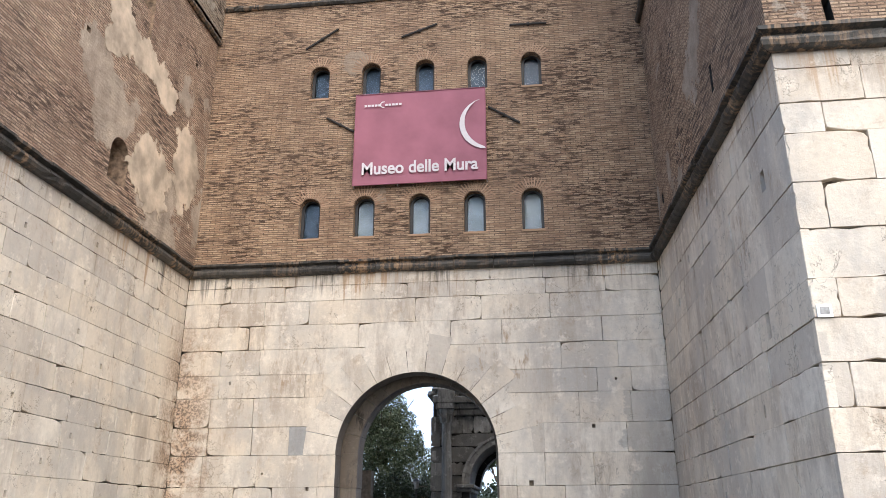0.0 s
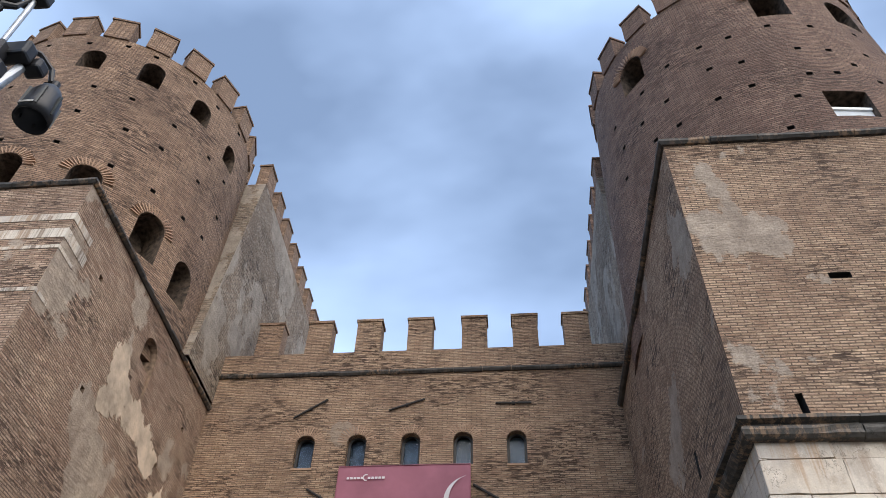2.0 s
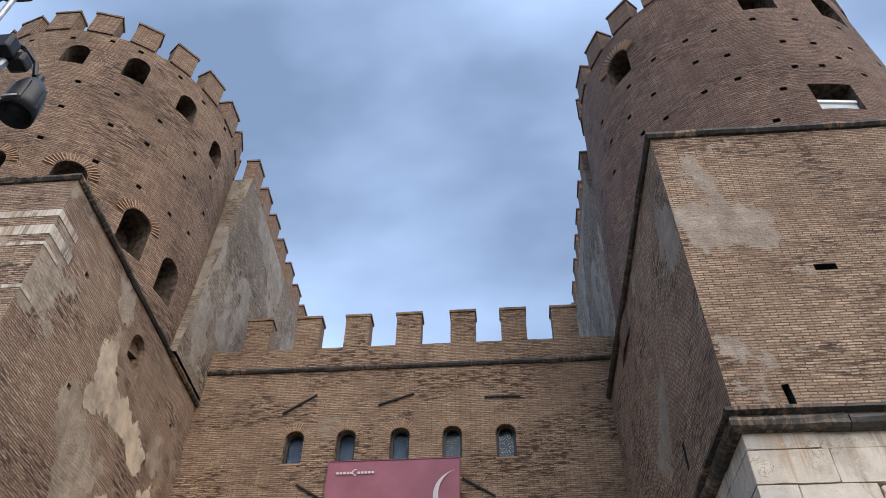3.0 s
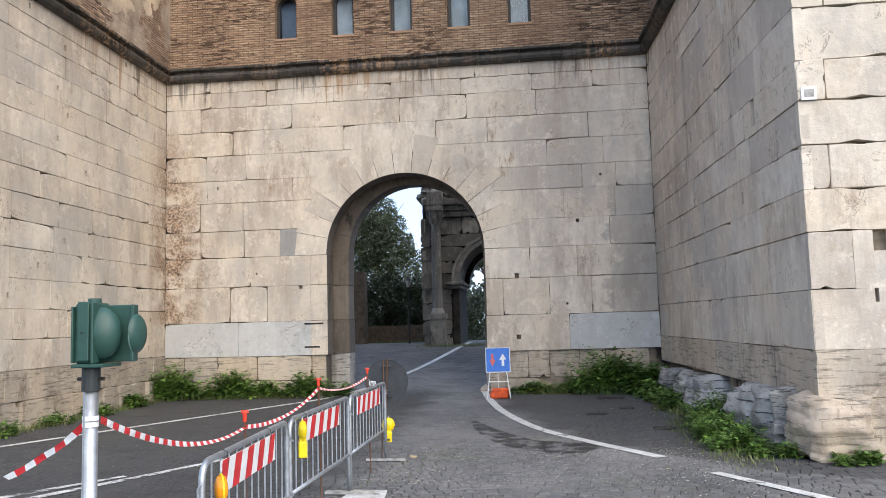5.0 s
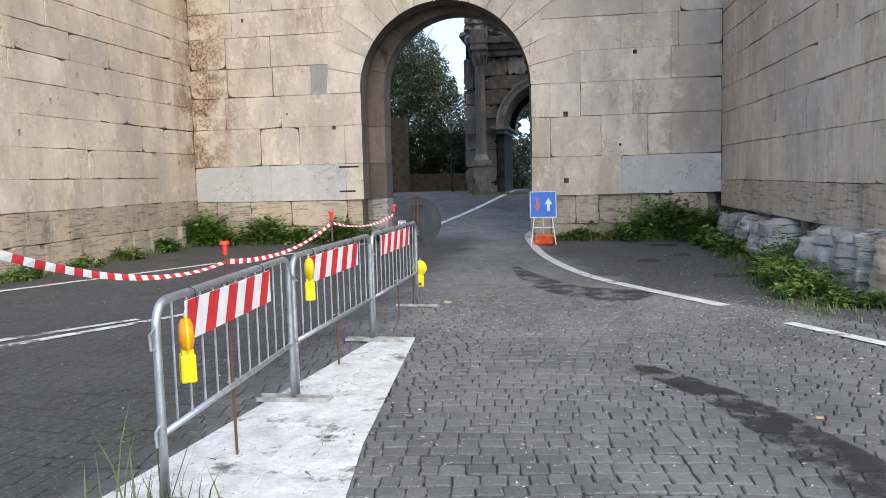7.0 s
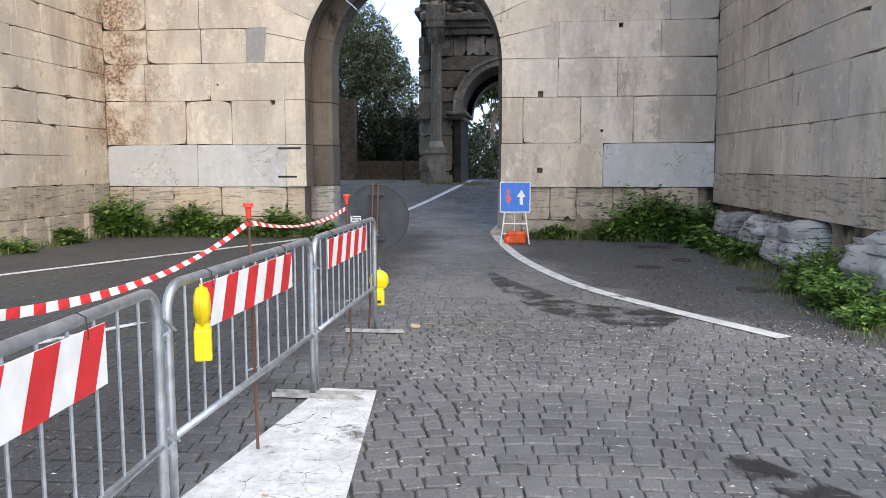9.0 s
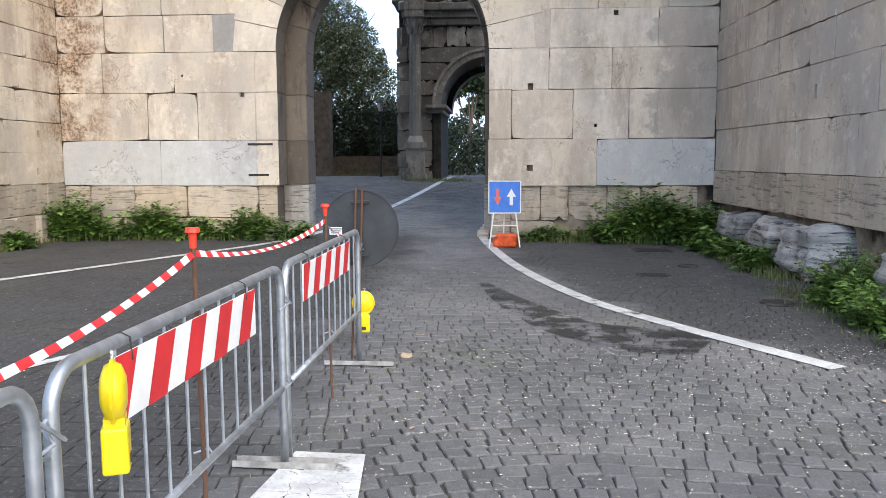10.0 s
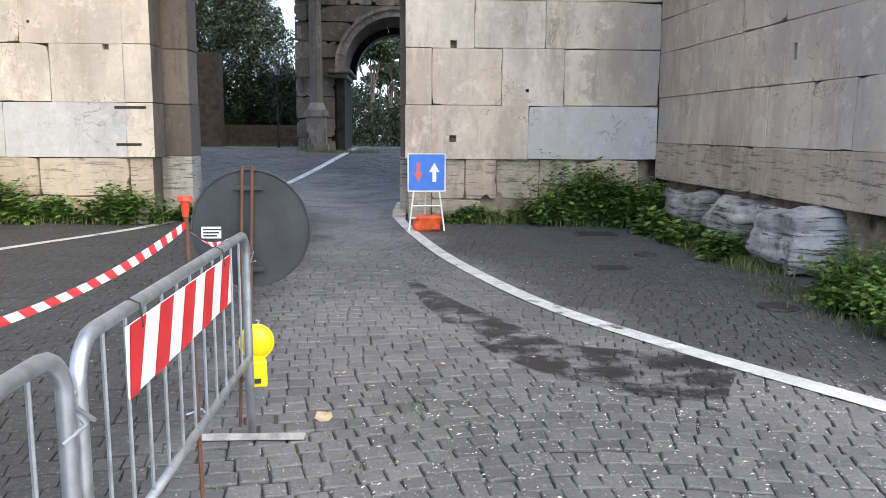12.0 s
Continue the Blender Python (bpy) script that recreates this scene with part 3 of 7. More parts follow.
def cornice(name, path, profile, material, label, loose=0.012):
    """A moulded band in separate blocks, each a little out of line with the next."""
    top = empty(name, Matrix.Identity(4), label, "trim", kind="structure")
    n, p = len(path), len(profile)
    miter = []
    for i, (x, y, z) in enumerate(path):
        ways = [Vector((path[k + 1][0] - path[k][0], path[k + 1][1] - path[k][1])).normalized() for k in (i - 1, i) if 0 <= k < n - 1]
        nrm = [Vector((d.y, -d.x)) for d in ways]
        m = sum(nrm, Vector((0, 0))).normalized()
        miter.append(m / max(0.4, m.dot(nrm[0])))
    for i in range(n - 1):
        a, b = Vector(path[i]), Vector(path[i + 1])
        d = (b - a).normalized()
        out, up = random.uniform(-loose, loose), random.uniform(-loose, loose)
        verts = []
        steps = 5
        for k in range(steps + 1):
            f = k / steps
            c = a.lerp(b, f) + d * (0.006 if k == 0 else -0.006 if k == steps else 0)
            m = miter[i].lerp(miter[i + 1], f)
            for o, u in profile:
                q = o + out + (random.uniform(-1, 1) * loose * 0.7 if o > 0.02 else 0) - (random.uniform(0.02, 0.07) if o > 0.1 and random.random() < 0.06 else 0)
                verts.append((c.x + m.x * q, c.y + m.y * q, c.z + u + up + (random.uniform(-1, 1) * loose * 0.5 if o > 0.02 else 0)))
        faces = [(k * p + j, k * p + (j + 1) % p, (k + 1) * p + (j + 1) % p, (k + 1) * p + j) for k in range(steps) for j in range(p)]
        faces += [tuple(range(p))[::-1], tuple(range(steps * p, (steps + 1) * p))]
        obj("cornice_block", verts, faces, material, top)
    return top


def broken(a, b, step, wob):
    """Points along a to b, waving a little as old stonework does."""
    a, b = Vector(a), Vector(b)
    n = max(1, int((b - a).length / step))
    return [tuple(a.lerp(b, i / n) + Vector((0, 0, random.uniform(-wob, wob) if 0 < i < n else 0))) for i in range(n + 1)]


TORUS = [(-0.1, 0.0), (0.10, 0.0), (0.17, 0.05), (0.20, 0.12), (0.17, 0.19), (0.10, 0.22), (0.10, 0.26), (0.22, 0.30), (0.22, 0.36), (0.0, 0.42), (-0.1, 0.42)]
cornice("trim_cornice", broken((-21, BASTION_W_Y, 8.72), (WEST, BASTION_W_Y, 8.72), 1.5, 0.012) + broken((WEST, BASTION_W_Y, 8.72), (WEST, GATE_Y, 8.72), 1.1, 0.012)[1:] + broken((WEST, GATE_Y, 8.72), (EAST, GATE_Y, 8.72), 1.1, 0.012)[1:] + broken((EAST, GATE_Y, 8.72), (EAST_FRONT, BASTION_E_Y, 8.72), 1.1, 0.012)[1:] + broken((EAST_FRONT, BASTION_E_Y, 8.72), (15, BASTION_E_Y, 8.72), 1.4, 0.012)[1:], TORUS, CORNICE, "blackened moulded stone cornice")
BAND = [(-0.1, 0.0), (0.06, 0.0), (0.12, 0.06), (0.12, 0.13), (0.05, 0.17), (-0.1, 0.17)]
cornice("trim_string_gate", broken((WEST - 0.4, GATE_Y, STRING_Z), (EAST + 0.6, GATE_Y, STRING_Z), 0.9, 0.015), BAND, CORNICE, "thin dark string course below the battlements")
cornice("trim_string_west", broken((-21, BASTION_W_Y, 16.62), (WEST + 0.1, BASTION_W_Y, 16.62), 1, 0.01) + broken((WEST + 0.1, BASTION_W_Y, 16.62), (WEST + 0.1, GATE_Y + 0.3, 16.62), 1, 0.01)[1:], BAND, CORNICE, "dark stone coping of the west bastion")
cornice("trim_string_east", broken((EAST + 0.14, GATE_Y + 0.3, 16.32), (EAST_FRONT - 0.02, BASTION_E_Y, 16.32), 1, 0.01) + broken((EAST_FRONT - 0.02, BASTION_E_Y, 16.32), (15, BASTION_E_Y, 16.32), 1, 0.01)[1:], BAND, CORNICE, "dark stone coping of the east bastion")


# merlons
def merlon(x0, x1, y0, y1, z0, z1):
    bm = bmesh.new()
    add_box(bm, x0, x1, y0, y1, z0, z1 - 0.1)
    add_box(bm, x0 - 0.04, x1 + 0.04, y0 - 0.04, y1 + 0.04, z1 - 0.1, z1)
    return bm


for mx in (-8.62, -6.85, -5.1, -3.3, -1.42, 0.32, 2.07):
    ob = part("merlon", merlon(mx, mx + 0.86, GATE_Y, GATE_Y + 0.55, 18.85, 20.3), BRICK, gate_brick)
    uv_map(ob)


# ---- towers ----
def tower(name, cx, cy, sign, inner_x, label, z1, phase, block_top, brick):
    """A round brick tower with battlements; behind it a square block faces the gate."""
    r0, r1, z0 = 5.22, 4.98, 15.5
    seg, rows = 72, 12
    verts, faces = [], []
    for k in range(rows + 1):
        z = z0 + (z1 - z0) * k / rows
        r = r0 + (r1 - r0) * k / rows
        for s in range(seg):
            a = 2 * math.pi * s / seg
            verts.append((cx + r * math.cos(a), cy + r * math.sin(a), z))
    for k in range(rows):
        for s in range(seg):
            t = (s + 1) % seg
            faces.append((k * seg + s, k * seg + t, (k + 1) * seg + t, (k + 1) * seg + s))
    faces.append(tuple(range(rows * seg, (rows + 1) * seg)))
    faces.append(tuple(range(seg))[::-1])

    def uv(co, poly):
        c = poly.center
        a0 = math.atan2(c.y - cy, c.x - cx)
        a = math.atan2(co.y - cy, co.x - cx)
        a = a0 + (a - a0 + math.pi) % (2 * math.pi) - math.pi
        return 5.1 * a, co.z
    body = tagged(obj(name, verts, faces, brick, uvs=uv, smooth=False), label, "tower", kind="structure")
    for s in range(21):
        a = radians(phase + 17.2 * s)
        ob = part("merlon", merlon(-0.45, 0.45, -0.5, 0.05, 0, 1.25), brick, body)
        ob.matrix_world = Matrix.Translation((cx + r1 * math.cos(a), cy + r1 * math.sin(a), z1)) @ Matrix.Rotation(a - math.pi / 2, 4, "Z")
        uv_map(ob)
    # the square block behind, its front edge leaning back
    o = inner_x - sign * 6
    v = [(inner_x, 18.2, 16.9), (o, 18.2, 16.9), (o, 30, 16.9), (inner_x, 30, 16.9), (inner_x, 19.9, block_top), (o, 19.9, block_top), (o, 30, block_top), (inner_x, 30, block_top)]
    f = [(0, 1, 5, 4), (2, 3, 7, 6), (3, 0, 4, 7), (1, 2, 6, 5), (4, 5, 6, 7)]
    blk = tagged(obj(name + "_block", v, f, RUBBLE, uvs=wall_uv), "rubble and brick tower flank with battlements", "tower", kind="structure")
    for k in range(7):
        ob = part("merlon", merlon(-0.5, 0.0, -0.42, 0.42, 0, 1.4) if sign > 0 else merlon(0.0, 0.5, -0.42, 0.42, 0, 1.4), brick, blk)
        ob.matrix_world = Matrix.Translation((inner_x, 20.4 + 1.55 * k, block_top))
        uv_map(ob)
    return body


tower_w = tower("tower_west", -15.0, 17.8, 1, -9.6, "round brick tower with battlements and dark windows", 27.5, -107.0, 27.3, BRICK_TOWER)
tower_e = tower("tower_east", 8.8, 17.3, -1, 3.95, "round brick tower with battlements and a pale window", 27.2, -122.5, 26.6, BRICK_RED)

# ---- ground ----
def ground_sheet():
    xs = [-400, -120, -50] + [-30 + 1.5 * i for i in range(41)] + [50, 120, 400]
    ys = [-400, -120, -40] + [-14 + 1.5 * i for i in range(70)] + [120, 400]
    verts = [(x, y, road_height(x, y) - 0.012) for y in ys for x in xs]
    w = len(xs)
    faces = [(j * w + i, j * w + i + 1, (j + 1) * w + i + 1, (j + 1) * w + i) for j in range(len(ys) - 1) for i in range(w - 1)]
    return tagged(obj("ground", verts, faces, EARTH), "dark earth under the paving", "ground", kind="structure")


ground = ground_sheet()


# ---- openings cut into solid walls ----
def cut(body, cutters):
    """Cuts closed meshes out of a closed wall; the recesses take the cutters' materials."""
    for c in cutters:
        mod = body.modifiers.new("cut", "BOOLEAN")
        mod.object, mod.operation, mod.solver, mod.material_mode = c, "DIFFERENCE", "EXACT", "TRANSFER"
    deps = bpy.context.evaluated_depsgraph_get()
    me = bpy.data.meshes.new_from_object(body.evaluated_get(deps), depsgraph=deps)
    body.modifiers.clear()
    body.data = me
    for c in cutters:
        bpy.data.objects.remove(c)


def niche_outline(w, h, arched=True):
    if not arched:
        return [(-w / 2, 0), (w / 2, 0), (w / 2, h), (-w / 2, h)]
    s = h - w / 2
    return [(-w / 2, 0), (w / 2, 0)] + [(w / 2 * math.cos(a), s + w / 2 * math.sin(a)) for a in [math.pi * j / 10 for j in range(11)]]


def cutter(bm, material):
    return part("cutter", bm, material)


def radial(cx, cy, angle, z, r):
    """The pose on a round tower's face: y points inward."""
    a = radians(angle)
    return Matrix.Translation((cx + r * math.cos(a), cy + r * math.sin(a), z)) @ Matrix.Rotation(a + math.pi / 2, 4, "Z")


def tower_openings(body, cx, cy, arches, squares, holes):
    bm = bmesh.new()
    for angle, z, w, h in arches + squares:
        b = bmesh.new()
        add_prism(b, niche_outline(w, h, (angle, z, w, h) in arches), -0.6, 1.0)
        bmesh.ops.transform(b, matrix=radial(cx, cy, angle, z, 5.05), verts=b.verts[:])
        me = bpy.data.meshes.new("tmp")
        b.to_mesh(me)
        b.free()
        bm.from_mesh(me)
        bpy.data.meshes.remove(me)
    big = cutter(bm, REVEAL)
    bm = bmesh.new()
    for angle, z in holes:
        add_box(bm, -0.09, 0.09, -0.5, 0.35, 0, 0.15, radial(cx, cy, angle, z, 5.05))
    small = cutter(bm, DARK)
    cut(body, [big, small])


rng = random.Random(5)
west_holes = [(a + rng.uniform(-3, 3), z + rng.uniform(-0.15, 0.15)) for z in (18.2, 20.9, 22.6, 24.2, 27.0) for a in range(-100, 0, 16)]
tower_openings(tower_w, -15.0, 17.8,
               [(-76, 25.35, 0.8, 1.15), (-53, 25.45, 0.8, 1.3), (-29, 25.35, 0.8, 1.15), (-6.5, 25.0, 0.8, 1.1), (-80, 18.8, 0.95, 1.45), (-55.5, 18.9, 0.95, 1.6), (-29.5, 18.3, 1.0, 1.75), (-9.8, 17.9, 0.95, 1.6)],
               [], [h for h in west_holes if not any(abs(h[0] - a) < 9 for a in (-29.5, -9.8, -55.5)) or h[1] > 20.6])
east_holes = [(a + rng.uniform(-3, 3), z + rng.uniform(-0.15, 0.15)) for z in (20.9, 22.4, 23.8) for a in range(-158, -40, 13)] + [(-104, 18.7), (-118, 18.4), (-98, 20.0), (-75, 21.6)]
tower_openings(tower_e, 8.8, 17.3,
               [(-145.5, 24.45, 1.0, 1.6), (-90.5, 24.6, 1.05, 1.65), (-62, 24.6, 1.05, 1.6), (-139, 17.2, 0.6, 1.0), (-35, 24.6, 1.05, 1.6)],
               [(-84.6, 18.95, 1.15, 1.2)], east_holes)

# the pale modern window set into the east tower
win = empty("window_9", radial(8.8, 17.3, -84.6, 18.95, 4.98), "pale framed sash window in the round tower", "window", kind="structure")
part("window_frame", box_bm(-0.56, 0.56, -0.02, 0.08, 0.0, 0.10), WHITE, win)
part("window_frame", box_bm(-0.56, 0.56, -0.02, 0.08, 0.50, 0.60), WHITE, win)
part("window_sill", box_bm(-0.6, 0.6, 0.0, 0.24, -0.05, 0.0), CONCRETE, win)
part("pane", box_bm(-0.55, 0.55, 0.03, 0.04, 0.10, 0.5), PALE_PANE, win)

# niches in the bastions' brick
bm = bmesh.new()
for y, z, w, h in ((16.35, 14.1, 0.85, 1.8), (16.15, 9.75, 0.8, 1.15)):
    b = [( y + x, z + k) for x, k in niche_outline(w, h)]
    lo = [bm.verts.new((WEST - 1.3, p, q)) for p, q in b]
    hi = [bm.verts.new((WEST + 0.6, p, q)) for p, q in b]
    bm.faces.new(lo)
    bm.faces.new(hi[::-1])
    for i in range(len(b)):
        bm.faces.new((lo[i], hi[i], hi[(i + 1) % len(b)], lo[(i + 1) % len(b)]))
for y, z in ((18.5, 13.3), (14.1, 12.6), (17.6, 11.2), (13.0, 15.1), (19.4, 15.0)):
    add_box(bm, WEST - 0.3, WEST + 0.6, y, y + 0.16, z, z + 0.14)
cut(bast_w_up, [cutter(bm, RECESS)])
# the lower half of the upper niche is walled up
tagged(obj("wall_niche_infill", [(WEST + 0.02, 15.93, 14.1), (WEST + 0.02, 16.77, 14.1), (WEST + 0.02, 16.77, 15.0), (WEST + 0.02, 15.93, 15.1), (WEST - 0.45, 15.93, 14.1), (WEST - 0.45, 16.77, 14.1), (WEST - 0.45, 16.77, 15.0), (WEST - 0.45, 15.93, 15.1)],
           [(0, 1, 2, 3), (3, 2, 6, 7), (4, 7, 6, 5), (0, 4, 5, 1), (1, 5, 6, 2), (0, 3, 7, 4)], BRICK_PATCHED, uvs=wall_uv), "brick infill of an old window", "wall", kind="structure")
bm = bmesh.new()
add_box(bm, 4.78, 4.9, BASTION_E_Y - 0.4, BASTION_E_Y + 0.4, 9.12, 9.66, Matrix.Translation((0.55, 0, -0.35)) @ Matrix.Rotation(radians(-4), 4, "Y"))
add_box(bm, EAST - 0.4, EAST + 0.6, 19.9, 20.1, 10.1, 10.4)
add_box(bm, EAST - 0.4, EAST + 0.6, 14.0, 14.15, 10.0, 10.6)
add_box(bm, 6.0, 6.4, BASTION_E_Y - 0.4, BASTION_E_Y + 0.3, 12.1, 12.25)
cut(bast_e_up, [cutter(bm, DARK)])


# ---- marble blocks ----
rng = random.Random(11)


def stone(parent, place, u0, u1, z0, z1, material, top=None, depth=0.12, proud=0.0, hole=None, rough=0.006, name="block", chip=1.0):
    """One block of a wall. place(u, out, z) gives its place in the world; top: (u0, u1) where its upper edge differs; hole: (u, z, w, h)."""
    g = 0.0005 + rng.random() ** 3 * 0.005 + (0.004 if rng.random() < 0.12 else 0.0)
    p = proud + rng.uniform(-rough, rough)
    t0, t1 = top if top else (u0, u1)
    c = 0.003 + rng.random() ** 2 * 0.010
    out = []
    verts, faces = [], []

    def frustum(a0, a1, b0, b1, y0, y1):
        # worn edges: each side wanders, corners break off here and there
        n = len(verts)
        wide, tall = max(0.05, (a1 - a0 + b1 - b0) / 2), max(0.05, y1 - y0)
        per = 6 if wide > 0.25 and tall > 0.25 else 2
        corner = [chip * (rng.uniform(0.02, 0.08) if rng.random() < 0.16 else rng.uniform(0.0, 0.012)) for _ in range(4)]
        ring = []
        for side in range(4):
            bite = rng.randrange(1, per) if per > 2 and rng.random() < 0.3 else -1
            for k in range(per):
                f = k / per
                e = chip * (0.0005 + 0.0045 * rng.random() ** 2 + (rng.uniform(0.012, 0.035) if k == bite else 0.0)) * (0.6 if chip == 1.0 else 1.0)
                if k == 0:
                    e += corner[side] * 0.7
                elif k == 1:
                    e += corner[side] * 0.15
                elif k == per - 1:
                    e += corner[(side + 1) % 4] * 0.15
                ring.append((side, f, e))
        m = len(ring)

        def spot(side, f, e):
            s_, t_ = ((f, 0), (1, f), (1 - f, 1), (0, 1 - f))[side]
            es, et = min(0.45, e / wide), min(0.45, e / tall)
            es, et = max(es, 1e-5), max(et, 1e-5)
            s_ = min(1 - es, max(es, s_))
            t_ = min(1 - et, max(et, t_))
            lo, hi = a0 + (a1 - a0) * s_, b0 + (b1 - b0) * s_
            return lo + (hi - lo) * t_, y0 + (y1 - y0) * t_
        for out_at, extra in ((-depth, 0.0), (p - c * 0.8, 0.0), (p, c)):
            for side, f, e in ring:
                u, z = spot(side, f, e + extra)
                verts.append(place(u, out_at + (rng.uniform(-0.002, 0.002) if extra else 0), z))
        for k in (0, m):
            for i in range(m):
                faces.append((n + k + i, n + k + (i + 1) % m, n + k + m + (i + 1) % m, n + k + m + i))
        faces.append(tuple(n + 2 * m + i for i in range(m)))
    if hole:
        hu, hz, hw, hh = hole
        c = chip = 0.0
        frustum(u0 + g, hu - hw / 2, t0 + g, hu - hw / 2, z0 + g, z1 - g)
        frustum(hu + hw / 2, u1 - g, hu + hw / 2, t1 - g, z0 + g, z1 - g)
        if hz - hh / 2 > z0 + 0.03:
            frustum(hu - hw / 2, hu + hw / 2, hu - hw / 2, hu + hw / 2, z0 + g, hz - hh / 2)
        if hz + hh / 2 < z1 - 0.03:
            frustum(hu - hw / 2, hu + hw / 2, hu - hw / 2, hu + hw / 2, hz + hh / 2, z1 - g)
    else:
        frustum(u0 + g, u1 - g, t0 + g, t1 - g, z0 + g, z1 - g)
    return obj(name, verts, faces, material, parent)


def course(parent, place, ua, ub, z0, z1, material, size=(0.75, 1.7), holes=(), edge=None, at=None, **more):
    """A course of blocks from ua to ub; edge: the upper ends (ua, ub) when they are cut by the arch; at: known joints."""
    ea, eb = edge if edge else (ua, ub)
    cuts = [ua]
    if at:
        cuts += [u for u in at if ua + 0.25 < u < ub - 0.25]
    else:
        while ub - cuts[-1] > size[1] * 1.25:
            cuts.append(cuts[-1] + rng.uniform(*size))
    cuts.append(ub)
    if len(cuts) > 2 and cuts[-1] - cuts[-2] < 0.35:
        cuts.pop(-2)
    for i in range(len(cuts) - 1):
        u0, u1 = cuts[i], cuts[i + 1]
        t0 = ea if i == 0 else u0
        t1 = eb if i == len(cuts) - 2 else u1
        h = [q for q in holes if u0 + 0.12 < q[0] - q[2] / 2 and q[0] + q[2] / 2 < u1 - 0.12 and z0 < q[1] < z1]
        stone(parent, place, u0, u1, z0, z1, material(u0, u1) if callable(material) else material, (t0, t1), hole=h[0] if h else None, **more)


def place_front(u, out, z):
    return (u, GATE_Y - out, z)


def place_west(u, out, z):
    return (WEST + out, u, z)


def place_east(u, out, z):
    f = (GATE_Y - u) / (GATE_Y - BASTION_E_Y)
    return (EAST + (EAST_FRONT - EAST) * f - out, u, z)


def place_east_front(u, out, z):
    return (u, BASTION_E_Y - out, z)


def place_west_front(u, out, z):
    return (u, BASTION_W_Y - out, z)


LEVELS = [1.08, 2.0, 2.96, 3.76, 4.5, 5.28, 5.9, 6.6, 7.28, 7.96, 8.4, 8.8]
FRONT_HOLES = [(-5.96, 3.99, 0.10, 0.17), (-0.17, 3.96, 0.13, 0.15), (-0.17, 2.99, 0.11, 0.20), (-5.97, 2.95, 0.10, 0.17), (1.46, 4.41, 0.09, 0.10), (-0.17, 1.43, 0.12, 0.12), (1.11, 2.26, 0.06, 0.06),
               (-7.2, 3.3, 0.05, 0.05), (-7.9, 2.3, 0.05, 0.05), (2.1, 5.6, 0.06, 0.07), (-8.3, 5.7, 0.05, 0.09)]
RING = ARCH_R + 0.45


def arch_half(z):
    """Half the width that the arch's stones take out of a course at height z."""
    if z <= ARCH_Z:
        return RING
    d = RING * RING - (z - ARCH_Z) ** 2
    return math.sqrt(d) if d > 0 else 0.0


def outside(h, z, left):
    return [q for q in FRONT_HOLES if (q[0] < ARCH_X) == left]


JOINTS = [[-7.71, 1.14], [-7.95, -6.9, 0.67, 1.74], [-8.87, -7.36, 0.18, 1.41], [-8.79, -7.55, -6.53, 0.2, 2.27], [-8.8, -7.58, 1.12, 2.44], [-8.59, -6.17, 1.63, 2.49], [-8.62, -7.49, 0.73, 2.2],
          [-7.86, -7.42, -4.74, -2.2, -0.82, 1.84], [-8.79, -7.46, -6.18, -3.18, -1.36, 0.5], [-8.5, -6.9, -5.0, -3.4, -1.5, 0.4, 2.0], [-8.52, -7.0, -5.5, -4.32, -2.64, -1.1, 0.33, 1.7]]


def marble_at(z):
    """The pale bluish course near the ground and the odd grey block, as the wall has them."""
    def pick(u0, u1):
        if z == 1.08 and (u1 < ARCH_X or u0 > 1.0):
            return MARBLE_BLUE
        if z == 3.76 and -6.6 < u0 < -6.4:
            return MARBLE_GREY
        return MARBLE
    return pick


for (z0, z1), cuts in zip(zip(LEVELS, LEVELS[1:]), JOINTS):
    a0, a1 = arch_half(z0), arch_half(z1)
    if a0 > 0:
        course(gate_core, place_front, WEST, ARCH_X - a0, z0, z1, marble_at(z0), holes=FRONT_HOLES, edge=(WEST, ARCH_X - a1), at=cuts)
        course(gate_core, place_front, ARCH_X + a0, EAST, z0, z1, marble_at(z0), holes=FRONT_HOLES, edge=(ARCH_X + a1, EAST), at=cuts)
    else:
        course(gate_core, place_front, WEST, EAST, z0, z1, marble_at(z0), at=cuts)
# rough travertine footing
course(gate_core, place_front, WEST, ARCH_X - RING, 0.42, 1.08, TRAVERTINE, (0.5, 1.2), rough=0.03, proud=-0.01, chip=2.5)
course(gate_core, place_front, ARCH_X + RING, EAST - 0.3, 0.38, 1.08, TRAVERTINE, (0.35, 0.9), rough=0.10, proud=-0.03, chip=2.4)
course(gate_core, place_front, WEST, ARCH_X - RING, -0.1, 0.42, TRAVERTINE, (0.6, 1.4), rough=0.05, proud=0.03, chip=2.5)
course(gate_core, place_front, ARCH_X + RING, EAST - 0.2, -0.1, 0.38, TRAVERTINE, (0.3, 0.9), rough=0.14, proud=-0.06, chip=2.4)

WEST_LEVELS = [1.15, 1.75, 2.35, 2.95, 3.55, 4.1, 4.65, 5.2, 5.75, 6.3, 6.85, 7.4, 7.9, 8.35, 8.8]
for z0, z1 in zip(WEST_LEVELS, WEST_LEVELS[1:]):
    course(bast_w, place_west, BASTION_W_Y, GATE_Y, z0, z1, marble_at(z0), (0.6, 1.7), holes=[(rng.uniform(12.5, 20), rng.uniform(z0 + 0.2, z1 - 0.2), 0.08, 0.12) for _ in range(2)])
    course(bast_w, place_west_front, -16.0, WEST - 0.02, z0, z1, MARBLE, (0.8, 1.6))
course(bast_w, place_west, BASTION_W_Y, GATE_Y, 0.55, 1.15, TRAVERTINE, (0.7, 1.5), rough=0.02)
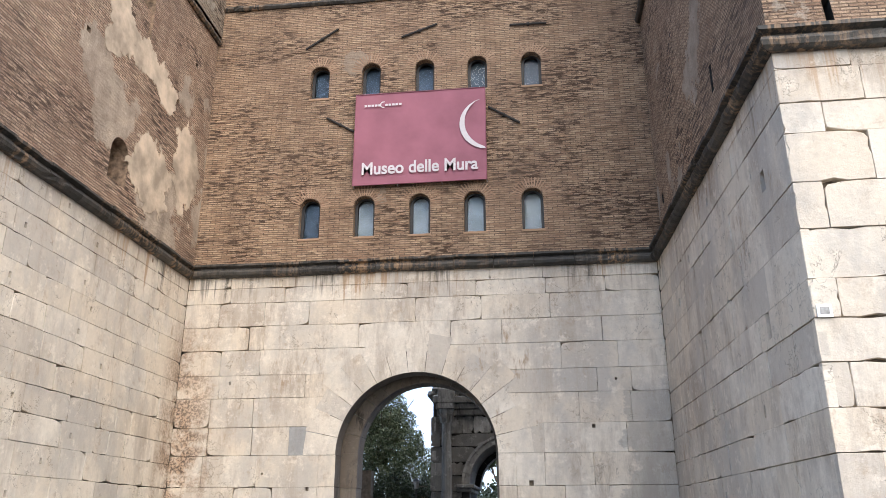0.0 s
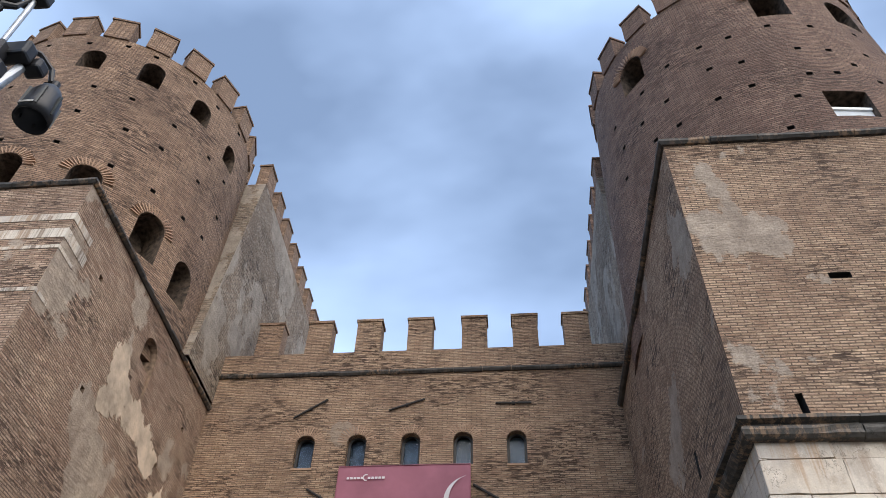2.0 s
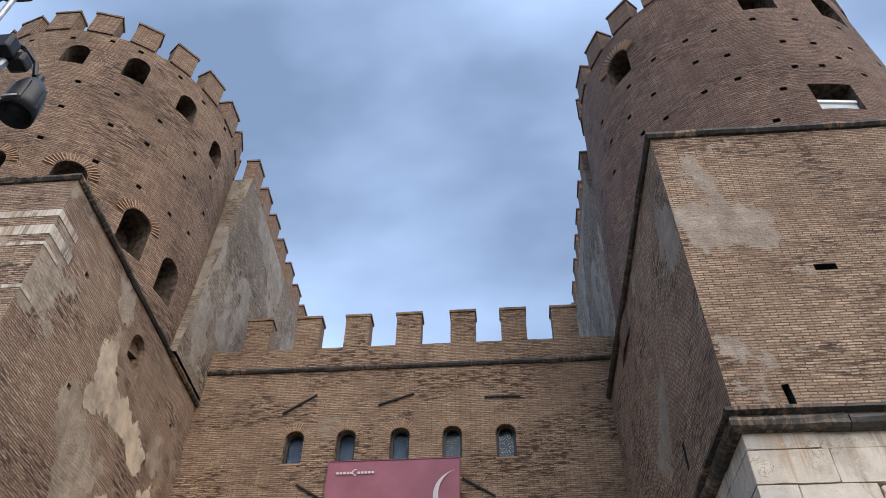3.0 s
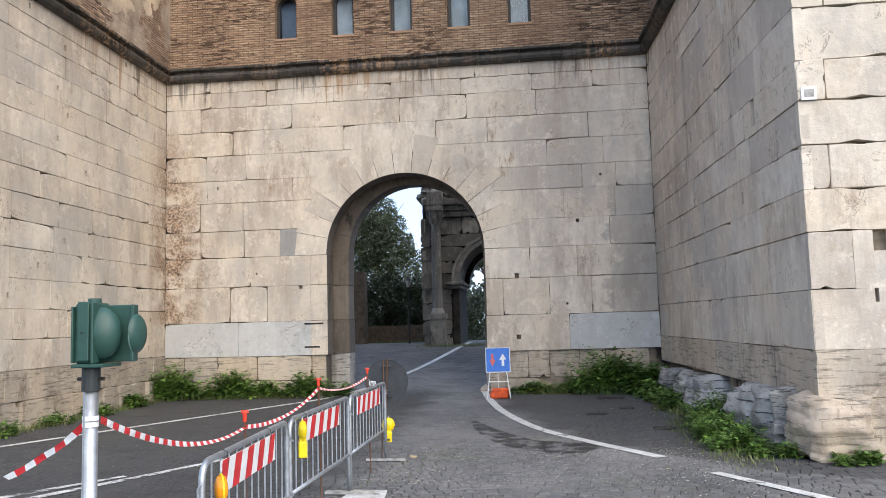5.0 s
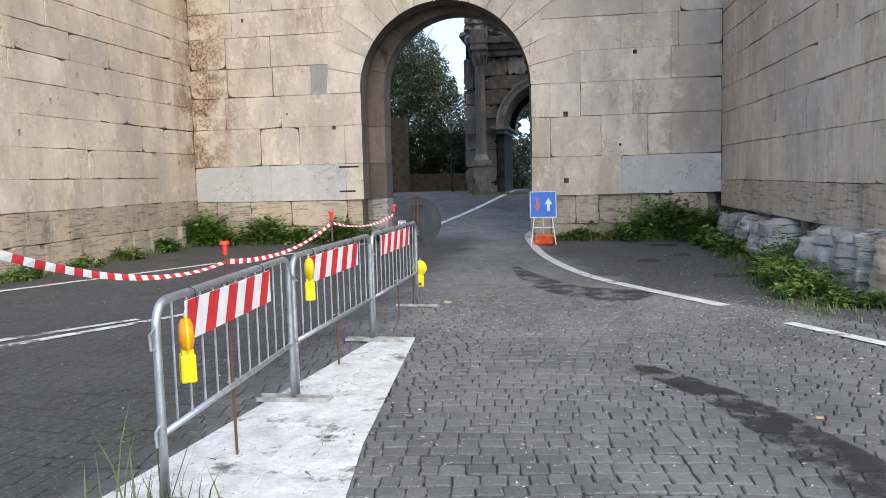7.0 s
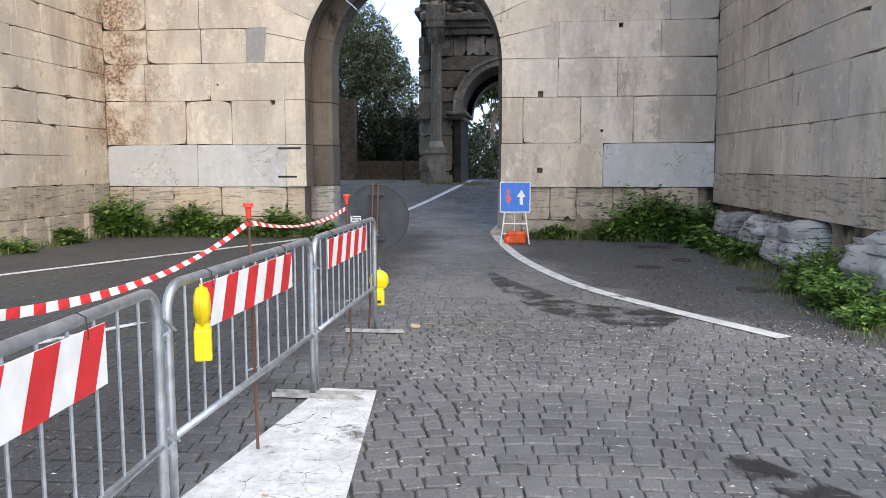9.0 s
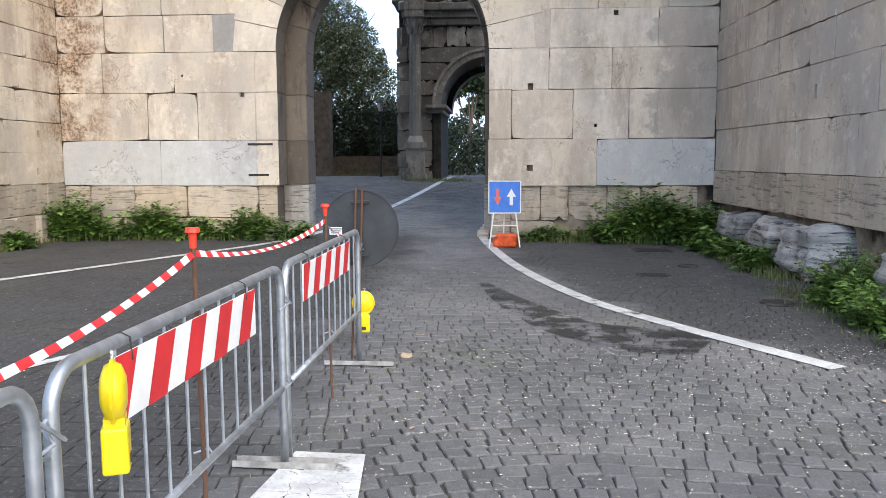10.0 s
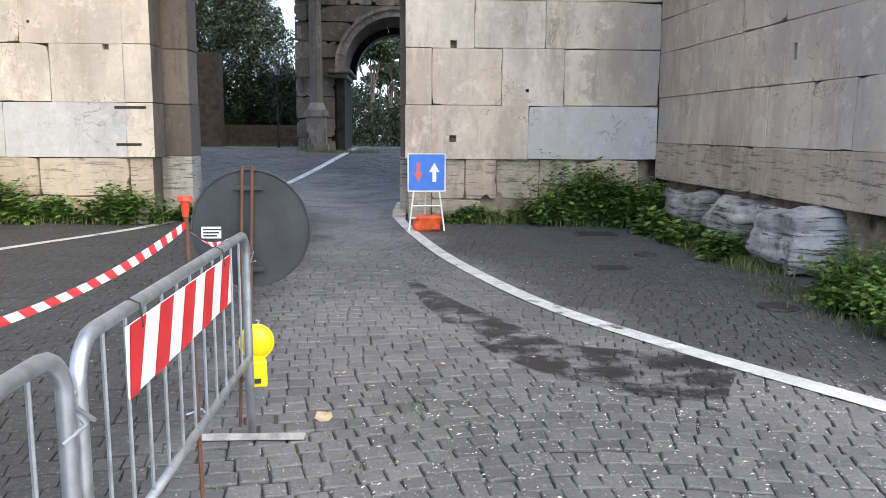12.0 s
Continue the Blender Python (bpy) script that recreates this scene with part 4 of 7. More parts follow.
course(bast_w, place_west, BASTION_W_Y, GATE_Y, -0.1, 0.55, TRAVERTINE, (0.5, 1.1), rough=0.08, proud=0.05, chip=2.5)
course(bast_w, place_west_front, -16.0, WEST - 0.02, -0.1, 1.15, TRAVERTINE, (0.8, 1.6))

EAST_LEVELS = [1.38, 2.15, 2.9, 3.46, 4.05, 4.64, 5.19, 5.91, 6.61, 7.38, 7.88, 8.45, 8.8]
EAST_JOINTS = [[4.9, 6.2], [4.35, 5.6], [5.2, 6.4], [4.14, 5.4], [5.2, 6.6], [4.15, 5.5], [5.1, 6.5], [4.2, 5.6], [4.93, 6.3], [4.38, 5.5], [5.0, 6.2], [4.9, 6.4]]
for (z0, z1), cuts in zip(zip(EAST_LEVELS, EAST_LEVELS[1:]), EAST_JOINTS):
    course(bast_e, place_east, BASTION_E_Y, GATE_Y, z0, z1, marble_at(z0), (0.7, 1.9), rough=0.012, holes=[(12.0, 7.15, 0.2, 0.34), (12.67, 4.98, 0.18, 0.42), (12.6, 3.34, 0.1, 0.3), (rng.uniform(13, 19), (z0 + z1) / 2, 0.08, 0.2)])
    course(bast_e, place_east_front, EAST_FRONT - 0.01, 9.0, z0, z1, MARBLE, at=cuts, rough=0.015, chip=1.2, holes=[(4.22, 7.72, 0.2, 0.22), (3.98, 3.75, 0.1, 0.14), (4.7, 2.75, 0.2, 0.24), (4.6, 2.05, 0.05, 0.15), (5.3, 6.8, 0.1, 0.1)])
course(bast_e, place_east, BASTION_E_Y, GATE_Y, 0.76, 1.38, TRAVERTINE, (0.8, 2.0), rough=0.015, proud=0.0)
course(bast_e, place_east_front, EAST_FRONT - 0.01, 9.0, 0.76, 1.38, TRAVERTINE, (0.8, 1.6), rough=0.02, proud=0.01)
course(bast_e, place_east_front, EAST_FRONT + 0.15, 9.0, -0.1, 0.76, TRAVERTINE, (0.5, 1.0), rough=0.1, proud=-0.05)


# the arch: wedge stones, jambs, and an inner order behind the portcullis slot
def soot_shade_reveal(ob):
    """Traffic soot and passage shade, put into the colour of faces lining the passage."""
    ob.data.materials.append(SOOTY_SHADED)
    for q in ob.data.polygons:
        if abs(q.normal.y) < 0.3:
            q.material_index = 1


def voussoirs(parent, cx, cz, r0, r1, y0, y1, n, jag, material):
    for i in range(n):
        a, b = math.pi * i / n + 0.0028, math.pi * (i + 1) / n - 0.0028
        ro = r1 + rng.uniform(-jag, jag)
        bm = bmesh.new()
        steps = [a + (b - a) * k / 3 for k in range(4)]
        loop = [(cx + r0 * math.cos(q), cz + r0 * math.sin(q)) for q in steps] + [(cx + ro * math.cos(b), cz + ro * math.sin(b)), (cx + ro * math.cos(a), cz + ro * math.sin(a))]
        add_prism(bm, loop, y0 + rng.uniform(-0.004, 0.004), y1)
        soot_shade_reveal(part("wedge_stone", bm, material, parent))


voussoirs(gate_core, ARCH_X, ARCH_Z, ARCH_R, ARCH_R + 0.95, GATE_Y - 0.012, GATE_Y + 0.62, 15, 0.24, MARBLE)
bm = bmesh.new()
add_prism(bm, [(ARCH_X + (ARCH_R + 0.01) * math.cos(math.pi * k / 40), ARCH_Z + (ARCH_R + 0.01) * math.sin(math.pi * k / 40)) for k in range(41)] + [(ARCH_X + (ARCH_R + 0.6) * math.cos(math.pi * k / 40), ARCH_Z + (ARCH_R + 0.6) * math.sin(math.pi * k / 40)) for k in range(40, -1, -1)], GATE_Y + 0.03, GATE_Y + 0.5)
part("arch_mortar", bm, JOINT, gate_core)
voussoirs(gate_core, -2.96, 3.86, 1.87, 2.75, GATE_Y + 0.80, GATE_Y + 1.46, 13, 0.0, SOOTY_SHADED)
for side in (-1, 1):
    for z0, z1 in zip([-0.1, 1.08] + LEVELS[1:3], [1.08] + LEVELS[1:3] + [ARCH_Z]):
        m = TRAVERTINE if z0 < 0 else MARBLE
        o = -0.08 if z0 < 0 else 0.0
        x0, x1 = sorted((ARCH_X + side * (ARCH_R + rng.uniform(-0.01, 0.01) + (0.06 if z0 < 0 else 0)), ARCH_X + side * (RING + 0.0)))
        ob = part("block", box_bm(x0, x1, GATE_Y - 0.002 - o, GATE_Y + 0.62, z0 + 0.004, z1 - 0.004, 0.012), m, gate_core)
        soot_shade_reveal(ob)
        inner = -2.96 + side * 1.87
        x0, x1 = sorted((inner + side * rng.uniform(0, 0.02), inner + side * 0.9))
        part("block", box_bm(x0, x1, GATE_Y + 0.80, GATE_Y + 1.46, z0 + 0.004, z1 - 0.004 + (0.11 if z1 == ARCH_Z else 0), 0.012), FOOTING if z0 < 0 else SOOTY_SHADED, gate_core)
bm = bmesh.new()
for side in (-1, 1):
    x0, x1 = sorted((ARCH_X + side * (ARCH_R + 0.22), ARCH_X + side * (RING + 0.2)))
    add_box(bm, x0, x1, GATE_Y + 0.6, GATE_Y + 0.82, -0.1, 6.4)
part("slot_back", bm, TUFA, gate_core)


# thin dark bars for the two narrow dark marks beside the arch
for z, w in ((1.92, 0.52), (1.30, 0.42)):
    tagged(part("iron_cramp", box_bm(-5.88, -5.88 + w, GATE_Y - 0.012, GATE_Y + 0.02, z - 0.022, z + 0.022, 0.004), IRON), "thin flat dark bar let into the marble", "iron cramp", "iron cramps beside the arch")


# ---- round-headed windows of the gatehouse ----
def fan_brick():
    bm = bmesh.new()
    add_box(bm, -0.016, 0.016, -0.012, 0.05, 0.0, 0.30)
    me = bpy.data.meshes.new("brick")
    bmesh.ops.recalc_face_normals(bm, faces=bm.faces[:])
    bm.to_mesh(me)
    bm.free()
    n = brick_single
    me.materials.append(n)
    return me


_b = Nodes("single_brick", 0.9)
_b.color(_b.mix(_b.rnd(), (0.30, 0.185, 0.12), (0.47, 0.31, 0.21)))
brick_single = _b.mat
FAN = fan_brick()


def fan(parent, m, w, spring, scale=1.0, n=19):
    """A flat arch of upright bricks round a window's head."""
    for i in range(n):
        a = math.pi * (i + 0.5) / n
        ob = new("brick", FAN)
        ob.parent = parent
        ob.matrix_world = m @ Matrix.Translation((w * math.cos(a), 0, spring + w * math.sin(a))) @ Matrix.Rotation(math.pi / 2 - a, 4, "Y") @ Matrix.Diagonal((scale, 1, scale * rng.uniform(0.92, 1.05), 1))


def arched_pane(w, h, y0, y1, x=0.0, z=0.0):
    bm = bmesh.new()
    add_prism(bm, [(x + a, z + b) for a, b in niche_outline(w, h)], y0, y1)
    return bm


def gate_window(k, x, z, width, h, blind):
    w = empty("window_%d" % k, Matrix.Translation((x, GATE_Y, z)), "dark-framed round-headed window deep in the brick", "window", kind="structure")
    outer, inner = niche_outline(width, h), niche_outline(width - 0.16, h - 0.08)
    bm = bmesh.new()
    n = len(outer)
    f = [bm.verts.new((a, 0.22, b)) for a, b in outer]
    g = [bm.verts.new((a, 0.22, b + 0.04)) for a, b in inner]
    f2 = [bm.verts.new((a, 0.34, b)) for a, b in outer]
    g2 = [bm.verts.new((a, 0.34, b + 0.04)) for a, b in inner]
    for i in range(n):
        j = (i + 1) % n
        bm.faces.new((f[i], f[j], g[j], g[i]))
        bm.faces.new((f2[i], f2[j], g2[j], g2[i]))
        bm.faces.new((g[i], g[j], g2[j], g2[i]))
        bm.faces.new((f[i], f[j], f2[j], f2[i]))
    part("window_frame", bm, FRAME, w)
    part("pane", arched_pane(width - 0.12, h - 0.06, 0.29, 0.30, 0, 0.03), GLASS, w)
    # added panel behind the glass, tinted like the sky mirrored in it
    part("blind", arched_pane(width - 0.02, h, 0.42, 0.44), blind, w)
    part("window_sill", box_bm(-width / 2 - 0.02, width / 2 + 0.02, -0.02, 0.22, -0.05, 0.012), BRICK, w)
    fan(w, Matrix.Translation((x, GATE_Y, z)), width / 2 + 0.02, h - width / 2)


for k, x in enumerate(LOWER_X):
    gate_window(k, x, 9.82, 0.62, 1.27, PALE_PANE if k > 0 else DIM_SKY)
for k, x in enumerate(UPPER_X):
    gate_window(k + 10, x, 14.42, 0.60, 1.16, DIM_SKY)
fan_w = empty("window_20", Matrix.Translation((WEST, 16, 14)), "brick arches over the old windows of the towers", "window", kind="structure")
for angle, z, w, h in ((-55.5, 18.9, 0.95, 1.6), (-29.5, 18.3, 1.0, 1.75), (-80, 18.8, 0.95, 1.45)):
    fan(fan_w, radial(-15.0, 17.8, angle, z, 5.13), w / 2 + 0.02, h - w / 2, 1.0, 19)
for angle, z, w, h in ((-90.5, 24.6, 1.05, 1.65), (-145.5, 24.45, 1.0, 1.6)):
    fan(fan_w, radial(8.8, 17.3, angle, z, 5.04), w / 2 + 0.02, h - w / 2, 1.2, 19)

# iron tie bars on the brick
for xa, za, xb, zb in ((-6.76, 16.21, -5.73, 16.89), (-3.7, 16.41, -2.58, 16.8), (-0.32, 16.57, 0.8, 16.55), (-5.95, 13.71, -5.11, 13.2), (-1.04, 13.76, -0.12, 13.17)):
    bm = tube_bm([(xa, GATE_Y - 0.05, za), (xb, GATE_Y - 0.05, zb)], 0.035, 6)
    add_box(bm, (xa + xb) / 2 - 0.04, (xa + xb) / 2 + 0.04, GATE_Y - 0.06, GATE_Y + 0.02, (za + zb) / 2 - 0.05, (za + zb) / 2 + 0.05)
    tagged(part("tie_bar", bm, IRON), "dark iron tie bar anchored in the brick wall", "tie bar", "iron tie bars on the gatehouse")

# pale reused marble strips stepping round the west bastion's corner
for k, (z, h, a, b) in enumerate(((15.35, 0.22, 0.9, 2.6), (14.75, 0.30, 1.0, 2.2), (14.4, 0.10, 0.7, 2.0), (13.1, 0.10, 0.5, 2.4))):
    bm = bmesh.new()
    x = WEST + 0.1
    add_box(bm, x - b, x + 0.012, BASTION_W_Y - 0.012, BASTION_W_Y + 0.1, z, z + h)
    add_box(bm, x - 0.1, x + 0.0125, BASTION_W_Y + 0.1, BASTION_W_Y + a, z, z + h)
    part("marble_strip", bm, MARBLE, bast_w_up)


# patches of old plaster left on the bastions' brick
def plaster_patch(parent, at, blobs, material, seed, cell=0.035):
    """A thin ragged skin of plaster over some ovals (u, z, half width, half height, tilt); at(u, out, z) gives its place on the wall."""
    u0, u1 = min(q[0] - 1.5 * q[2] for q in blobs), max(q[0] + 1.5 * q[2] for q in blobs)
    z0, z1 = min(q[1] - 1.7 * max(q[2:4]) for q in blobs), max(q[1] + 1.7 * max(q[2:4]) for q in blobs)
    nu, nz = int((u1 - u0) / cell), int((z1 - z0) / cell)
    keep = set()
    for i in range(nu):
        for k in range(nz):
            u, z = u0 + i * cell, z0 + k * cell
            f = -9.0
            for cu, cz, ru, rz, tilt in blobs:
                ca, sa = math.cos(radians(tilt)), math.sin(radians(tilt))
                x, y = ((u - cu) * ca + (z - cz) * sa) / ru, ((z - cz) * ca - (u - cu) * sa) / rz
                f = max(f, 1 - math.hypot(x, y))
            p = Vector((u * 0.9, z * 0.9, seed * 5.3))
            f += 0.55 * noise.noise(p) + 0.40 * noise.noise(p * 2.3) + 0.26 * noise.noise(p * 5.1) + 0.18 * noise.noise(p * 11) + 0.10 * noise.noise(p * 24)
            if f > 0:
                keep.add((i, k))
    index, verts, faces = {}, [], []

    def corner(i, k, out):
        if (i, k, out) not in index:
            index[i, k, out] = len(verts)
            verts.append(at(u0 + i * cell, out, z0 + k * cell))
        return index[i, k, out]
    for i, k in sorted(keep):
        ring = [(i, k), (i + 1, k), (i + 1, k + 1), (i, k + 1)]
        faces.append(tuple(corner(a, b, 0.012) for a, b in ring))
        for (a, b), (c, d), side in zip(ring, ring[1:] + ring[:1], ((i, k - 1), (i + 1, k), (i, k + 1), (i - 1, k))):
            if side not in keep:
                faces.append((corner(a, b, 0.012), corner(c, d, 0.012), corner(c, d, -0.02), corner(a, b, -0.02)))
    obj("plaster_patch", verts, faces, material, parent)


def flank_west(u, out, z):
    return (WEST + 0.1 + out, u, z)


plaster_patch(bast_w_up, flank_west, [(15.2, 14.2, 0.45, 0.7, 10), (15.5, 13.5, 0.7, 0.6, 0), (17.2, 13.45, 1.5, 0.5, -10)], PLASTER, 3)
plaster_patch(bast_w_up, flank_west, [(17.7, 10.7, 1.0, 1.0, -30), (19.5, 11.6, 0.7, 1.5, 10)], PLASTER, 6)


# ---- paving ----
def sett_mesh(i):
    r = random.Random(100 + i)
    verts, faces = [], []
    add_sett(verts, faces, 0, 0, 0.126, 0.126, r)
    me = bpy.data.meshes.new("sett")
    me.from_pydata(verts, [], faces)
    me.materials.append(SETT_SINGLE)
    return me


def add_sett(verts, faces, x, y, wx, wy, r, z=0.0, ca=1.0, sa=0.0, relief=1.0):
    """A sett with knocked-off corners and a slightly domed head."""
    n = len(verts)
    up = r.gauss(0, 0.0022) * relief
    tx, ty = r.uniform(-0.028, 0.028) * relief, r.uniform(-0.028, 0.028) * relief
    flat = []
    for sx, sy in ((-1, -1), (1, -1), (1, 1), (-1, 1)):
        k1, k2 = r.uniform(0.03, 0.2), r.uniform(0.03, 0.2)
        j = r.uniform(-0.006, 0.006)
        p = (sx * (wx / 2 + j), sy * wy / 2 * (1 - k1))
        q = (sx * wx / 2 * (1 - k2), sy * (wy / 2 + j))
        flat += [p, q] if sx * sy > 0 else [q, p]
    base = [(x + a * ca - b * sa, y + a * sa + b * ca) for a, b in flat]
    for a, b in base:
        verts.append((a, b, z - 0.022))
    for a, b in base:
        verts.append((a + (x - a) * 0.02, b + (y - b) * 0.02, z - 0.0035 * relief + up))
    for a, b in base:
        verts.append((a + (x - a) * 0.13, b + (y - b) * 0.13, z + 0.003 + up + tx * (a - x) + ty * (b - y)))
    for k in (0, 8):
        for i in range(8):
            faces.append((n + k + i, n + k + (i + 1) % 8, n + k + 8 + (i + 1) % 8, n + k + 8 + i))
    faces.append(tuple(range(n + 16, n + 24)))


def sealed(x, y):
    """1 where old bitumen fills the joints, 0 where they are open."""
    west = smoothstep(-1.9, -2.5, x)
    east = smoothstep(0.0, 0.5, x + 2.4 - 22.7 / max(1.5, y - 6.0))
    return max(west, east, 0.45 * smoothstep(11.8, 12.6, y))


NEAR = (-1.25, 1.35, 9.6, 11.8)
KINDS = [sett_mesh(i) for i in range(12)]
rng = random.Random(3)
verts, faces, singles = [], [], []


def pave(x0, x1, y0, y1, step, near=True, turn=0.0):
    """Setts in wavering rows that bow across the road."""
    ca, sa = math.cos(radians(turn)), math.sin(radians(turn))
    cx, cy = (x0 + x1) / 2, (y0 + y1) / 2
    half = math.hypot(x1 - x0, y1 - y0) / 2
    v = -half
    while v < half:
        u = -half + rng.uniform(0, step)
        wave = rng.uniform(0, 6)
        deep = step * rng.uniform(0.92, 1.12)
        while u < half:
            w = step * rng.uniform(0.72, 1.25)
            um = u + w / 2
            gx, gy = cx + um * ca - v * sa, cy + um * sa + v * ca
            bow = 0.34 * math.sin(gx * 0.8 + 0.15 * gy) + 0.04 * math.sin(gx * 2.3 - 0.5 * gy + 1.0)
            slope = 0.272 * math.cos(gx * 0.8 + 0.15 * gy) + 0.092 * math.cos(gx * 2.3 - 0.5 * gy + 1.0)
            vv = v + bow + 0.012 * math.sin(um * 4 + wave) + rng.uniform(-0.006, 0.006)
            x, y = cx + um * ca - vv * sa, cy + um * sa + vv * ca
            if x0 < x < x1 and y0 < y < y1:
                lean = math.atan(slope) + rng.gauss(0, 0.035)
                if near and NEAR[0] < x < NEAR[1] and NEAR[2] < y < NEAR[3]:
                    singles.append((x, y, w, radians(turn) + lean, deep))
                else:
                    k = sealed(x, y)
                    a = radians(turn) + lean
                    gap = 0.0035 - 0.003 * k
                    add_sett(verts, faces, x, y, w - gap, deep - gap, rng, road_height(x, y), math.cos(a), math.sin(a), 1.0 - 0.7 * k)
            u += w
        v += deep


pave(WEST + 0.1, EAST + 0.1, 1.6, GATE_Y - 0.05, 0.135, True, -2)
pave(EAST + 0.1, 8.5, 1.6, BASTION_E_Y + 0.05, 0.15, False, -2)
pave(WEST - 3.0, WEST + 0.1, 3.0, BASTION_W_Y, 0.16, False, -2)
pave(-9.0, 7.0, -4.0, 1.6, 0.17, False, -2)
pave(-4.8, -1.1, GATE_Y - 0.05, GATE_Y + 1.5, 0.135, False, 0)
pave(-11.0, 1.5, GATE_Y + 1.5, 40.0, 0.17, False, 6)
pavement = tagged(obj("pavement", verts, faces, SETT), "grey basalt sett paving, worn and dusty", "pavement", kind="stuff")
road = tagged(part("road", box_bm(NEAR[0], NEAR[1], NEAR[2], NEAR[3], -0.0125, -0.0115), JOINT_DIRT), "road bed under the nearest setts", "road", kind="structure")
for i, (x, y, w, turn, deep) in enumerate(singles):
    ob = new("sett", KINDS[i % 12])
    ob.parent = road
    ob.matrix_world = Matrix.Translation((x, y, rng.gauss(0, 0.001))) @ Matrix.Rotation(turn + math.pi * rng.randrange(2), 4, "Z") @ Matrix.Diagonal(((w - 0.004) / 0.126, (deep - 0.004) / 0.126, 1, 1))


def ribbon(name, points, widths, material, label, lift=0.011, category="road marking"):
    """A painted band on the paving along a line of points."""
    pts = []
    for a, b in zip(points, points[1:]):
        n = max(1, int((Vector(b) - Vector(a)).length / 0.25))
        pts += [Vector(a).lerp(Vector(b), i / n) for i in range(n)]
    pts.append(Vector(points[-1]))
    v, f = [], []
    for i, p in enumerate(pts):
        d = (pts[min(i + 1, len(pts) - 1)] - pts[max(i - 1, 0)]).normalized()
        s = Vector((-d.y, d.x))
        t = i / (len(pts) - 1)
        w = widths[0] + (widths[1] - widths[0]) * t
        for k in (-0.5, 0.5):
            q = p + s * w * k
            v.append((q.x, q.y, road_height(q.x, q.y) + lift))
        if i:
            f.append((2 * i - 2, 2 * i, 2 * i + 1, 2 * i - 1))
    return tagged(obj(name, v, f, material), label, category, kind="structure")


def smooth_line(points, n=6):
    """A curve through the points."""
    out = []
    p = [Vector(q) for q in points]
    p = [2 * p[0] - p[1], *p, 2 * p[-1] - p[-2]]
    for i in range(1, len(p) - 2):
        for k in range(n):
            t = k / n
            out.append(0.5 * ((2 * p[i]) + (p[i + 1] - p[i - 1]) * t + (2 * p[i - 1] - 5 * p[i] + 4 * p[i + 1] - p[i + 2]) * t * t + (3 * p[i] - p[i - 1] - 3 * p[i + 1] + p[i + 2]) * t ** 3))
    return out + [p[-2]]


ribbon("trim_edge_line_east", smooth_line([(1.84, 11.1), (0.93, 12.6), (0.2, 14.1), (-0.45, 16.5), (-0.85, 18.9), (-1.15, 21.2)]), (0.19, 0.17), PAINT, "curved white edge line worn over the setts")
ribbon("trim_edge_line_dash", [(3.6, 7.8), (2.28, 10.05)], (0.16, 0.15), PAINT, "white edge line, a separate dash")
ribbon("trim_edge_line_west", smooth_line([(-9.5, 10.9), (-8.6, 12.6), (-7.7, 14.5), (-6.2, 17.6), (-5.0, 20.2), (-4.2, 23.5), (-3.45, 28.0), (-2.9, 33.0), (-2.7, 37.0)]), (0.16, 0.2), PAINT, "long white edge line leading through the arch")
ribbon("trim_lane_line", [(-5.9, 8.0), (-4.75, 10.1), (-4.2, 11.2)], (0.17, 0.12), PAINT_FADED, "worn white lane line")
ribbon("trim_lane_line_second", [(-6.2, 8.3), (-5.05, 10.0)], (0.17, 0.10), PAINT_FADED, "worn white lane line")
v = [(-2.45, 3.9), (-0.78, 3.9), (-1.13, 5.99), (-1.47, 9.12), (-1.86, 9.14), (-2.12, 6.6), (-2.3, 4.74)]
tagged(obj("trim_painted_island", [(x, y, 0.0115) for x, y in v], [tuple(range(len(v)))], PAINT), "white painted traffic island, cracked along the setts", "road marking", kind="structure")
ribbon("trim_damp_stain", smooth_line([(-0.95, 15.1), (-0.63, 13.85), (-0.1, 12.55), (0.4, 12.1), (1.0, 11.75)]), (0.12, 1.15), STAIN, "dark damp stain on the setts", 0.0095, "stain")
ribbon("trim_tar_stain", smooth_line([(0.6, 8.1), (1.12, 7.3), (1.45, 6.4), (1.85, 5.1)]), (0.25, 0.5), STAIN, "dark tar stain on the setts", 0.0095, "stain")
# pale kerb stones inside the arch
for i in range(3):
    tagged(part("kerb", box_bm(-1.22 + 0.03 * i, -0.98 + 0.03 * i, 20.9 + 0.75 * i, 21.6 + 0.75 * i, -0.05, 0.12, 0.02), TRAVERTINE), "pale stone kerb at the foot of the arch", "kerb", "kerb stones", "structure")


def manhole(x, y, r, square=False):
    t = empty("manhole_cover", Matrix.Translation((x, y, 0.008)), "dark cast-iron cover set in the paving", "manhole cover", "manhole covers")
    bm = bmesh.new()
    if square:
        add_box(bm, -r, r, -r * 0.7, r * 0.7, -0.03, 0.004)
        part("lid", bm, IRON, t)
        bm = bmesh.new()
        for k in range(5):
            add_box(bm, -r * 0.85, r * 0.85, -r * 0.6 + k * r * 0.26, -r * 0.5 + k * r * 0.26, 0.004, 0.009)
        part("ribs", bm, IRON, t)
    else:
        bmesh.ops.create_cone(bm, segments=24, cap_ends=True, radius1=r, radius2=r, depth=0.02)
        part("lid", bm, IRON, t)
        bm = bmesh.new()
        add_tube(bm, [(r * math.cos(a), r * math.sin(a), 0.004) for a in [2 * math.pi * k / 24 for k in range(25)]], 0.018, 5)
        part("rim", bm, JOINT_DIRT, t)


manhole(1.92, 18.95, 0.32, True)
manhole(2.32, 13.86, 0.17)
manhole(2.05, 16.85, 0.13)
manhole(1.37, 15.97, 0.2, True)


